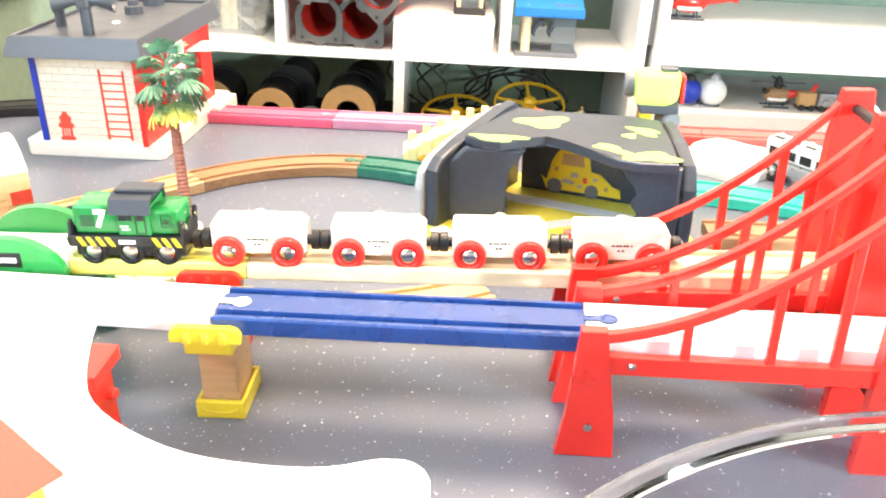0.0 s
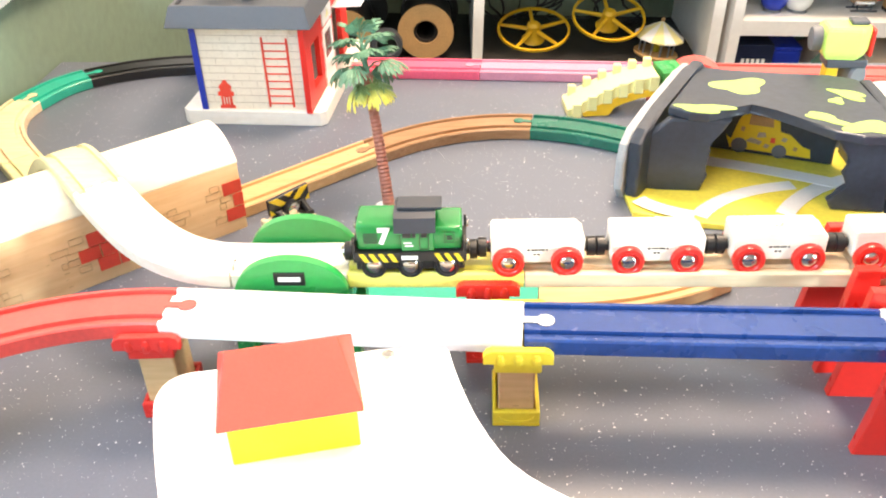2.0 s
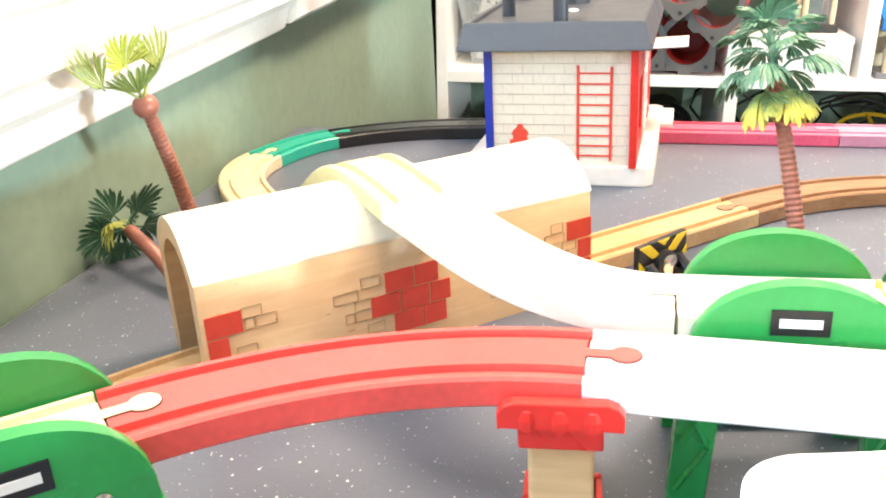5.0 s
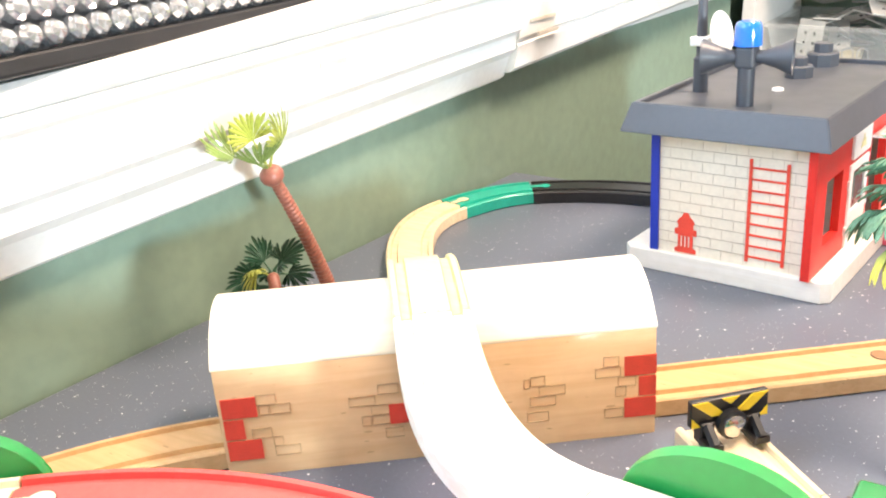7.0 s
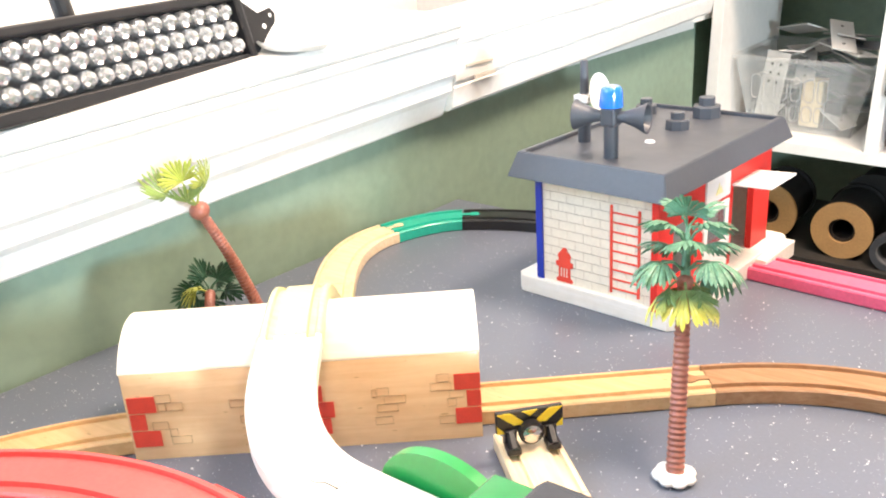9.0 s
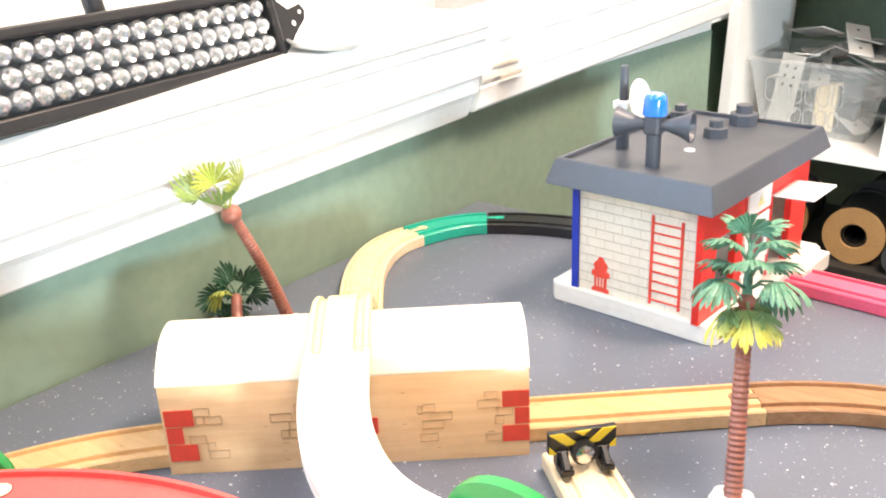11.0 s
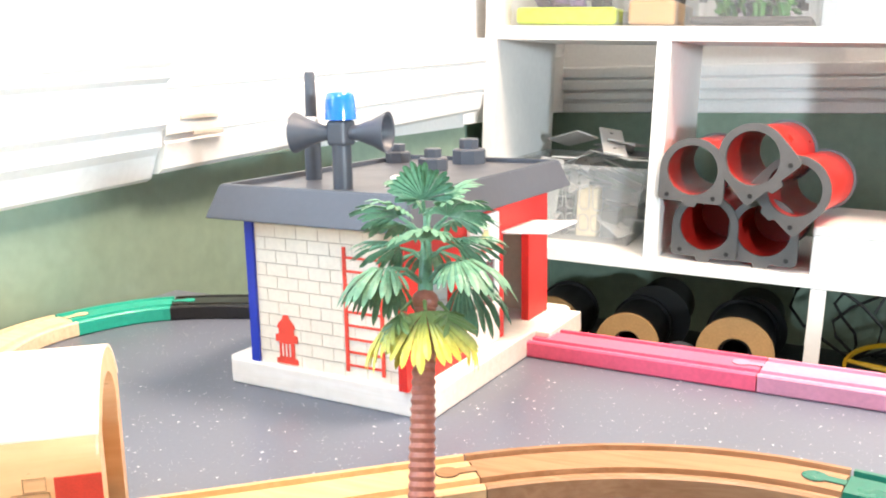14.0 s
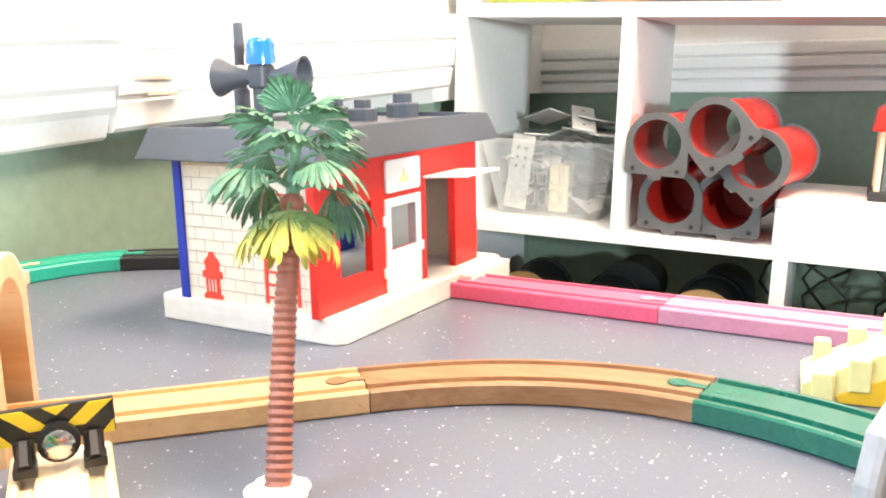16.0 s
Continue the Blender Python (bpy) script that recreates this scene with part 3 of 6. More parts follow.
def pier(m, key, label, shift=0.0):
    t = thing("bridge_pier", label, "pier", m, "track piers")
    part("post", box(-0.0118, -0.0168, 0.0032, 0.0118, 0.0168, 0.052, 0.0015), M["beech"], t, "plain post")
    foot = part("foot", box(-0.0155, -0.0215, 0.0, 0.0155, 0.0215, 0.003, 0.0008), M[key], t)
    for e in (-1, 1):
        part("foot_wall", box(-0.0155, e * 0.0195 - 0.002, 0.0028, 0.0155, e * 0.0195 + 0.002, 0.0125, 0.001), M[key], foot)
        part("foot_side", box(e * 0.0142 - 0.0013, -0.0175, 0.0028, e * 0.0142 + 0.0013, 0.0175, 0.0122, 0.0006), M[key], foot)
        lip = [(0.011 * math.cos(math.pi * i / 10), 0.0085 - 0.004 * math.sin(math.pi * i / 10)) for i in range(11)]
        part("foot_bead", tube([(x, e * 0.0217, z) for x, z in lip], 0.0006, 6), M[key], foot)
    c = bmesh.new()
    add_box(c, -0.0148, shift - 0.0225, 0.0525, 0.0148, shift + 0.0225, 0.0657, 0.001)
    for e in (-1, 1):
        side = [(-0.0215, 0.0630), (-0.0150, 0.0642), (0.0150, 0.0642), (0.0215, 0.0630), (0.0215, 0.0690), (0.0195, 0.0720), (0.0160, 0.0735), (-0.0160, 0.0735), (-0.0195, 0.0720), (-0.0215, 0.0690)]
        add_prism(c, side, -0.0028, 0.0028, Matrix.Translation((0, shift + e * 0.0240, 0)) @ UP_Y, 0.0006)
        for i in range(3):
            add_lathe(c, [(0.0032, 0), (0.0034, 0.004), (0.0026, 0.0072), (0.0008, 0.0085)], 10, pose(-0.011 + 0.011 * i, shift + e * 0.0250, 0.0632))
    part("cap", c, M[key], t, "scalloped plastic cap")
    return t


pier(pose(-0.0715, 0.4785, 0, 0, 0, -3), "yellow", "wooden bridge pier with yellow plastic cap and foot", -0.0065)
pier(pose(-0.3065, 0.4960, 0, 0, 0, 0), "red", "wooden bridge pier with red plastic cap and foot")
pier(pose(-0.087, 0.5420, 0, 0, 0, -2), "red", "wooden bridge pier with red plastic cap and foot")


def arch_bridge(m, label, half=0.038):
    """The small green bridge: two arched sides with legs, a dark nameplate on each side."""
    t = thing("arch_bridge", label, "toy bridge", m, "green arch bridges")
    for s in (-1, 1):
        n = 20
        top = [(half * math.cos(math.pi * i / n), 0.060 + 0.036 * math.sin(math.pi * i / n) ** 0.8) for i in range(n + 1)]
        low = [(-half * 0.94 + half * 1.88 * i / 10, 0.050 + 0.012 * math.sin(math.pi * i / 10)) for i in range(11)]
        p = part("side", prism(top + low, -0.0035, 0.0035, UP_Y, 0.0008), M["green"], t, "", True)
        p.location = (0, s * 0.0262, 0)
        for e in (-1, 1):
            leg = [(e * half * 1.02, 0.058), (e * half * 0.62, 0.058), (e * half * 0.74, 0.0), (e * half * 1.12, 0.0)]
            lp = part("leg", prism(leg, -0.006, 0.006, UP_Y, 0.0008), M["green"], t)
            lp.location = (0, s * 0.0262, 0)
            cross = bmesh.new()
            add_tube(cross, [(e * half * 0.73, s * 0.0325, 0.050), (e * half * 1.0, s * 0.0325, 0.028)], 0.0013, 5)
            add_tube(cross, [(e * half * 1.0, s * 0.0325, 0.050), (e * half * 0.76, s * 0.0325, 0.028)], 0.0013, 5)
            add_tube(cross, [(e * half * 0.76, s * 0.0325, 0.026), (e * half * 1.04, s * 0.0325, 0.006)], 0.0013, 5)
            part("brace", cross, M["green"], t)
            bolt = part("bolt", lathe([(0.003, 0), (0.003, 0.001), (0.0015, 0.0018)], 12, UP_Y if s < 0 else pose(0, 0, 0, -90)), M["steel"], t, "steel bolt head")
            bolt.location = (e * half * 0.56, s * 0.0298, 0.066)
        plate = part("nameplate", box(-0.0105, -0.0004, -0.0052, 0.0105, 0.0004, 0.0052, 0.0002), M["black"], t, "black plate with a pale bar in place of a brand")
        plate.location = (0, s * 0.0300, 0.081)
        bars = part("nameplate_bar", box(-0.0075, -0.0003, -0.0018, 0.0075, 0.0003, 0.0018), M["ink_white"], plate)
        bars.location = (0, s * 0.0004, 0)
    part("underframe", box(-half, -0.023, 0.052, half, 0.023, 0.0657, 0.001), M["green"], t)
    return t


arch_bridge(pose(-0.219, 0.5480, 0, 0, 0, -2.6), "small green plastic arch bridge on the rear line", 0.040)
g2 = Vector(P_L) + (Vector(E1) - Vector(P_L)).normalized() * 0.0300
arch_bridge(pose(g2.x, g2.y, 0, 0, 0, 38.5), "small green plastic arch bridge on the front line", 0.0395)


def suspension_bridge(m, label):
    """Red bridge: end pier, tower, end pier; two sides with a main cable, hangers and a deck beam."""
    t = thing("suspension_bridge", label, "toy bridge", m, "red suspension bridges")
    L, T = 0.352, 0.176
    for s in (-1, 1):
        y = s * 0.0265
        for x in (0.003, L - 0.003):
            foot = [(-0.0175, 0), (0.0175, 0), (0.0155, 0.030), (0.0080, 0.087), (-0.0070, 0.087), (-0.0125, 0.030)]
            p = part("end_pier", prism(foot, -0.004, 0.004, UP_Y, 0.0008), M["red"], t)
            p.location = (x, y, 0)
            sc = part("screw", lathe([(0.0028, 0), (0.0026, 0.0009), (0.0012, 0.0013)], 12, pose(0, 0, 0, 90 if s < 0 else -90)), M["steel"], t, "steel screw head")
            sc.location = (x + 0.001, y + s * 0.0042, 0.022)
        tower = [(-0.019, 0), (0.019, 0), (0.0165, 0.055), (0.0135, 0.16), (0.0095, 0.190), (-0.0095, 0.190), (-0.0135, 0.16), (-0.0165, 0.055)]
        p = part("tower_leg", prism(tower, -0.0045, 0.0045, UP_Y, 0.001), M["red"], t)
        p.location = (T, y, 0)
        for z in (0.022, 0.172):
            sc = part("screw", lathe([(0.003, 0), (0.0028, 0.0009), (0.0012, 0.0014)], 12, pose(0, 0, 0, 90 if s < 0 else -90)), M["steel"], t, "steel screw head")
            sc.location = (T, y + s * 0.0046, z)
        part("deck_beam", box(0.004, y - 0.003, 0.0585, L - 0.004, y + 0.003, 0.0705, 0.0008), M["red"], t)
        for e in (1, -1):
            X = lambda x: x if e > 0 else L - x
            pts = []
            for i in range(15):
                q = i / 14
                pts.append(Vector((X(0.008 + q * (T - 0.012)), y, 0.0815 + 0.104 * (0.22 * q + 0.78 * q * q))))
            cable = sweep(pts, [(-0.0026, -0.003), (0.0026, -0.003), (0.0034, 0), (0.0026, 0.003), (-0.0026, 0.003), (-0.0034, 0)])
            part("cable", cable, M["red"], t, "", True)
            for k in (4, 8, 11):
                c = pts[k]
                part("hanger", box(c.x - 0.0026, y - 0.0022, 0.069, c.x + 0.0026, y + 0.0022, c.z, 0.0006), M["red"], t)
            sc = part("screw", lathe([(0.0024, 0), (0.0012, 0.001)], 10, pose(0, 0, 0, 90 if s < 0 else -90)), M["steel"], t, "steel screw head")
            sc.location = (X(0.026), y + s * 0.0031, 0.0645)
    for x in (0.02, T - 0.03, T + 0.03, L - 0.02):
        part("cross_beam", box(x - 0.006, -0.0235, 0.0585, x + 0.006, 0.0235, 0.0657, 0.0006), M["red"], t)
    part("tower_bar", tube([(T, -0.0222, 0.178), (T, 0.0222, 0.178)], 0.0035, 10), M["dark"], t, "dark bar joining the tower legs")
    part("tower_bar", tube([(T, -0.0222, 0.030), (T, 0.0222, 0.030)], 0.0035, 10), M["dark"], t, "dark bar joining the tower legs")
    return t


suspension_bridge(pose(0.152, 0.453, 0, 0, 0, -4.86), "red plastic suspension bridge over the front line")
suspension_bridge(pose(0.155, 0.530, 0, 0, 0, -1.6), "red plastic suspension bridge over the rear line")

# ---- tunnel ----
TUN = pose(-0.482, 0.5745, 0, 0, 0, 37.4)
LT, WT, HT, ZT = 0.236, 0.076, 0.0885, 0.066


def tunnel_outline(grow):
    half = WT / 2 + grow
    pts = [(-half, 0.0)]
    for i in range(19):
        a = math.pi * (1 - i / 18)
        pts.append((half * math.cos(a), (ZT if grow == 0 else ZT - 0.004) + (HT - ZT + grow * 0.6) * (1 - abs(math.cos(a)) ** 2.3)))
    pts.append((half, 0.0))
    return pts


tun = thing("toy_tunnel", "rounded beech toy tunnel printed with red bricks", "tunnel", TUN)
outer, inner = tunnel_outline(0), tunnel_outline(-0.012)
shell = bmesh.new()
rings = []
for x in (0.0, 0.002, LT - 0.002, LT):
    k = 0.0012 if x in (0.0, LT) else 0.0
    ring = [shell.verts.new((x, y * (1 - k * 12) + WT / 2, z * (1 - k * 6))) for y, z in outer]
    ring += [shell.verts.new((x, y + WT / 2, z)) for y, z in reversed(inner)]
    rings.append(ring)
n = len(rings[0])
for a, b in zip(rings, rings[1:]):
    for i in range(n):
        shell.faces.new((a[i], a[(i + 1) % n], b[(i + 1) % n], b[i]))
for ring in (rings[0], rings[-1]):
    h = n // 2
    for i in range(h - 1):
        shell.faces.new((ring[i], ring[i + 1], ring[n - 2 - i], ring[n - 1 - i]))
body = part("shell", shell, M["tunnel"], tun, "", True)
# sheet over the top in paler wood; its paleness stands in for overhead light
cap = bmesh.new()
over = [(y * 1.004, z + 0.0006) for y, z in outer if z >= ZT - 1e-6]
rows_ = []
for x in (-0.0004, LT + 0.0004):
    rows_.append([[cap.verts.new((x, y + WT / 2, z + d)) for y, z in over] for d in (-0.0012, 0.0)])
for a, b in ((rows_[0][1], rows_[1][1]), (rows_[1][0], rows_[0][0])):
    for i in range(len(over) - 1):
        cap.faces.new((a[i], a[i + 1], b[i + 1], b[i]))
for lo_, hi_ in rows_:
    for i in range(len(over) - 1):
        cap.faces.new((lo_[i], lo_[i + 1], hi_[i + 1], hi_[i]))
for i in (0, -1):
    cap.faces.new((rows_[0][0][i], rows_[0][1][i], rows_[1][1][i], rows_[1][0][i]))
part("arched_top", cap, M["tunnel_top"], tun, "curved top, its wood paled in colour for the light above", True)


def print_brick(x, z, w, h, key, parent):
    if key == "red":
        part("printed_brick", box(x, -0.0009, z, x + w, -0.0002, z + h), M["ink_red"], parent)
    else:
        b = bmesh.new()
        e = 0.00024
        for x0, z0, x1, z1 in ((x, z, x + w, z + e), (x, z + h - e, x + w, z + h), (x, z, x + e, z + h), (x + w - e, z, x + w, z + h)):
            add_box(b, x0, -0.0006, z0, x1, -0.0001, z1)
        part("printed_outline", b, M["print_wood"], parent)


for x, z, w in ((0.002, 0.0365, 0.0185), (0.002, 0.0235, 0.0105), (0.002, 0.0105, 0.0185), (0.2185, 0.0380, 0.0175), (0.2265, 0.0250, 0.0095), (0.2185, 0.0120, 0.0175),
                (0.099, 0.036, 0.017), (0.117, 0.036, 0.014), (0.090, 0.0235, 0.017), (0.108, 0.0235, 0.017), (0.126, 0.0235, 0.012), (0.103, 0.011, 0.017), (0.121, 0.011, 0.014)):
    print_brick(x, z, w, 0.0118, "red", tun)
for x, z, w in ((0.0205, 0.0430, 0.0105), (0.0215, 0.0368, 0.0052), (0.0272, 0.0368, 0.0110), (0.016, 0.0228, 0.0105), (0.0268, 0.0170, 0.0052), (0.027, 0.0110, 0.0135),
                (0.069, 0.0360, 0.014), (0.0805, 0.0298, 0.0115), (0.0750, 0.0236, 0.0050), (0.0805, 0.0236, 0.0115), (0.085, 0.0420, 0.011), (0.087, 0.0150, 0.010),
                (0.167, 0.0370, 0.008), (0.1715, 0.0308, 0.0145), (0.1665, 0.0246, 0.0140), (0.1635, 0.036, 0.003), (0.1645, 0.0150, 0.012),
                (0.207, 0.0445, 0.0085), (0.2025, 0.0380, 0.014), (0.2150, 0.0318, 0.0100), (0.2135, 0.0256, 0.0060), (0.2075, 0.0125, 0.0105)):
    print_brick(x, z, w, 0.0060, "line", tun)

# ---- buffer stop ----
BUF = pose(-0.2564, 0.7138, 0, 0, 0, -43.5)
buf = thing("buffer_stop", "wooden track end with black and yellow striped buffer", "buffer stop", BUF)
base = sweep([Vector((-0.0135, 0, 0)), Vector((0.060, 0, 0))], SECTION)
part("track", base, M["beech_pale"], buf)
plate = part("board", box(-0.002, -0.022, 0.0235, 0.002, 0.022, 0.0385, 0.0008), M["black"], buf, "black board with yellow stripes")
plate.location = (0.004, 0, 0)
for poly in ([(-0.0215, 0.0380), (-0.0125, 0.0380), (-0.0025, 0.0290), (-0.0105, 0.0290)], [(0.0215, 0.0380), (0.0125, 0.0380), (0.0025, 0.0290), (0.0105, 0.0290)],
             [(-0.0050, 0.0382), (0.0050, 0.0382), (0.0, 0.0345)], [(-0.0215, 0.0295), (-0.0165, 0.0240), (-0.0215, 0.0240)], [(0.0215, 0.0295), (0.0165, 0.0240), (0.0215, 0.0240)]):
    st = part("stripe", prism(poly, -0.0003, 0.0003, pose(0, 0, 0, 90, 0, 90)), M["ink_yellow"], plate)
    st.location = (0.0024, 0, 0)
for s in (-1, 1):
    lg = bmesh.new()
    add_box(lg, 0.000, s * 0.013 - 0.004, 0.0135, 0.008, s * 0.013 + 0.004, 0.0260, 0.0008)
    add_box(lg, 0.006, s * 0.013 - 0.0045, 0.0135, 0.017, s * 0.013 + 0.0045, 0.018, 0.0008)
    add_tube(lg, [(0.007, s * 0.013, 0.0245), (0.016, s * 0.013, 0.0175)], 0.003, 6)
    part("bracket", lg, M["black"], buf)
mg = part("collar", lathe([(0.0082, 0), (0.0082, 0.004), (0.0064, 0.005)], 20, pose(0, 0, 0, 0, 90, 0)), M["black"], buf, "", True)
mg.location = (0.006, 0, 0.0238)
mg = part("magnet", lathe([(0.0064, 0), (0.0062, 0.004), (0.004, 0.0055), (0.0, 0.006)], 20, pose(0, 0, 0, 0, 90, 0), False), M["steel"], buf, "round steel magnet", True)
mg.location = (0.008, 0, 0.0238)

# ---- fire station ----
ST = pose(-0.4025, 0.9395, 0, 0, 0, -6.7)
st = thing("toy_fire_station", "toy fire station with cream brick front, red side and grey roof", "toy building", ST)
base = part("base", prism([(0.006, 0), (0.155, 0), (0.161, 0.006), (0.161, 0.219), (0.155, 0.225), (0.006, 0.225), (0, 0.219), (0, 0.006)], 0.0, 0.017, None, 0.0012), M["whitewash"], st, "white-washed wooden base board")
ZB, ZR = 0.017, 0.118
front = part("front_wall", box(0.0290, 0.004, ZB, 0.1415, 0.010, ZR), M["cream"], st, "cream board printed with brick courses")
lines, ups = bmesh.new(), bmesh.new()
rows = 12
for r in range(rows + 1):
    z = ZB + (ZR - ZB) * r / rows
    if 0 < r < rows:
        add_box(lines, 0.0292, 0.0036, z - 0.00016, 0.1413, 0.0042, z + 0.00016)
    if r < rows:
        x = 0.0290 + (0.0085 if r % 2 else 0.0)
        while x < 0.1405:
            if x > 0.0300:
                add_box(ups, x - 0.00011, 0.0037, z, x + 0.00011, 0.0042, z + (ZR - ZB) / rows)
            x += 0.017
tagged(part("brick_course_print", lines, M["print"], front), kind="stuff")
tagged(part("brick_joint_print", ups, M["print_faint"], front), kind="stuff")
lad = part("printed_ladder", box(0.0985, 0.0030, 0.021, 0.1007, 0.0040, 0.0995), M["ink_red"], front, "red printed ladder")
part("rail", box(0.1250, 0.0030, 0.021, 0.1272, 0.0040, 0.0985), M["ink_red"], lad)
for i in range(9):
    z = 0.0245 + 0.0085 * i
    part("rung", box(0.1007, 0.0030, z, 0.1250, 0.0040, z + 0.0013), M["ink_red"], lad)
hyd = [(-0.0085, 0), (0.0085, 0), (0.0085, 0.003), (0.006, 0.004), (0.006, 0.0145), (0.0088, 0.0145), (0.0088, 0.019), (0.006, 0.0195), (0.006, 0.023), (0.0072, 0.0242), (0.0058, 0.027),
       (0.003, 0.0295), (0.0018, 0.0325), (-0.0018, 0.0325), (-0.003, 0.0295), (-0.0058, 0.027), (-0.0072, 0.0242), (-0.006, 0.023), (-0.006, 0.0195), (-0.0088, 0.019), (-0.0088, 0.0145), (-0.006, 0.0145), (-0.006, 0.004), (-0.0085, 0.003)]
hy = part("printed_hydrant", prism(hyd, -0.0005, 0.0005, UP_Y), M["ink_red"], front, "red printed fire hydrant")
hy.location = (0.0515, 0.0036, 0.0185)
for i in (-1, 0, 1):
    p = part("stripe", box(i * 0.003 - 0.0004, -0.0003, 0.005, i * 0.003 + 0.0004, 0.0003, 0.0135), M["cream"], hy)
    p.location = (0, -0.0006, 0)
part("corner_post", box(0.0225, 0.002, ZB, 0.0290, 0.012, ZR), M["blue_paint"], st, "royal blue corner edge")
part("left_wall", box(0.0225, 0.012, ZB, 0.0290, 0.100, ZR), M["blue_paint"], st)
part("left_wall", box(0.0225, 0.170, ZB, 0.0290, 0.204, ZR), M["blue_paint"], st)
part("left_lintel", box(0.0225, 0.100, 0.090, 0.0290, 0.170, ZR), M["blue_paint"], st)
part("back_wall", box(0.0290, 0.198, ZB, 0.1415, 0.204, ZR), M["cream"], st)
# red side wall with a window and a gateway
X0, X1 = 0.1415, 0.1475
for b0, b1, z0, z1 in ((-0.004, 0.0205, ZB, ZR), (0.0205, 0.0560, ZB, 0.036), (0.0205, 0.0560, 0.084, ZR), (0.0560, 0.0775, ZB, ZR), (0.0775, 0.1105, ZB, 0.046), (0.0775, 0.1105, 0.0765, ZR), (0.1105, 0.1260, ZB, ZR), (0.1260, 0.1690, 0.0935, ZR), (0.1690, 0.2040, ZB, ZR)):
    part("side_wall", box(X0, b0, z0, X1, b1, z1), M["red_paint"], st)
dr = part("door", box(X1 - 0.001, 0.0715, 0.0175, X1 + 0.0016, 0.1165, 0.046, 0.0006), M["white"], st, "white door with a window")
for b0, b1, z0, z1 in ((0.0715, 0.0775, 0.0460, 0.0765), (0.1105, 0.1165, 0.0460, 0.0765), (0.0715, 0.1165, 0.0765, 0.0825)):
    part("frame", box(X1 - 0.001, b0, z0, X1 + 0.0016, b1, z1, 0.0005), M["white"], dr)
part("pane", box(X1 - 0.0003, 0.0775, 0.0460, X1 + 0.0004, 0.1105, 0.0765), M["smoke"], dr, "dark clear door window")
for b, z in ((0.0705, 0.028), (0.0705, 0.064), (0.1175, 0.040)):
    part("hinge", box(X1, b - 0.002, z, X1 + 0.0020, b + 0.002, z + 0.007, 0.0004), M["white"], dr)
sg = part("sign", prism([(0.0735, 0.0865), (0.1140, 0.0865), (0.1155, 0.088), (0.1155, 0.1075), (0.1140, 0.109), (0.0735, 0.109), (0.0720, 0.1075), (0.0720, 0.088)], -0.001, 0.001, pose(X1 + 0.0012, 0, 0, 90, 0, 90), 0.0003), M["white"], st, "white panel with a pale yellow flame mark")
fl = [(-0.007, 0), (0.007, 0), (0.0045, 0.0025), (0.0035, 0.006), (0.001, 0.0045), (0.0, 0.010), (-0.002, 0.005), (-0.0045, 0.004), (-0.0045, 0.002)]
p = part("flame_mark", prism(fl, -0.0002, 0.0002, pose(0, 0, 0, 90, 0, 90)), M["yellow_pale"], sg)
p.location = (X1 + 0.0024, 0.094, 0.0925)
aw = part("awning", box(0, 0.1225, -0.0010, 0.036, 0.1745, 0.0010, 0.0005), M["white"], st, "white awning flap over the gateway")
aw.matrix_basis = pose(X1, 0, 0.0925, 0, -3, 0)
part("platform_step", box(0.1612, 0.150, 0.0, 0.172, 0.215, 0.016, 0.001), M["whitewash"], st)
# roof
roof = bmesh.new()
lo = [(0.003, -0.013), (0.158, -0.013), (0.158, 0.226), (0.003, 0.226)]
hi = [(0.008, -0.003), (0.151, -0.003), (0.151, 0.218), (0.008, 0.218)]
inn = [(0.013, 0.002), (0.146, 0.002), (0.146, 0.213), (0.013, 0.213)]
vl, vu = [roof.verts.new((x, y, 0.1135)) for x, y in lo], [roof.verts.new((x, y, 0.1345)) for x, y in hi]
vi, vd = [roof.verts.new((x, y, 0.1345)) for x, y in inn], [roof.verts.new((x, y, 0.1312)) for x, y in inn]
for a, b in ((vl, vu), (vu, vi), (vi, vd)):
    for i in range(4):
        roof.faces.new((a[i], a[(i + 1) % 4], b[(i + 1) % 4], b[i]))
roof.faces.new(vd)
roof.faces.new(vl[::-1])
bmesh.ops.bevel(roof, geom=[e for e in roof.edges if all(abs(v.co.z - 0.1345) < 1e-5 or abs(v.co.z - 0.1135) < 1e-5 for v in e.verts)], offset=0.0008, segments=2, affect="EDGES")
rf = part("roof", roof, M["slate"], st, "slate grey flat roof with flared rim")
FZ = 0.1312
part("siren_post", lathe([(0.0062, FZ), (0.0062, FZ + 0.030)], 18, pose(0.0820, 0.030, 0)), M["slate"], rf, "", True)
part("siren_hub", box(0.0750, 0.023, FZ + 0.027, 0.0890, 0.037, FZ + 0.043, 0.0025, None, 3), M["slate"], rf)
horn = [(0.0045, 0.0), (0.005, 0.006), (0.0085, 0.016), (0.0125, 0.024), (0.0130, 0.0255), (0.0110, 0.025), (0.0075, 0.016), (0.003, 0.008)]
for s in (-1, 1):
    h = part("horn", lathe(horn, 24, pose(0, 0, 0, 0, 90 * s, 14)), M["slate"], rf, "flared horn", True)
    h.location = (0.0820 + s * 0.0055, 0.030 + s * 0.0014, FZ + 0.035)
bc = part("beacon", lathe([(0.0100, 0), (0.0099, 0.003), (0.0094, 0.0125), (0.0086, 0.0155), (0.0068, 0.0170), (0.0, 0.0172)], 24, pose(0.0820, 0.030, FZ + 0.0432), False), M["clear_blue"], rf, "clear blue plastic beacon dome", True)
part("beacon_core", lathe([(0.0045, 0), (0.0045, 0.008), (0.003, 0.010)], 12, pose(0.0820, 0.030, FZ + 0.0435)), M["sky_blue"], bc)
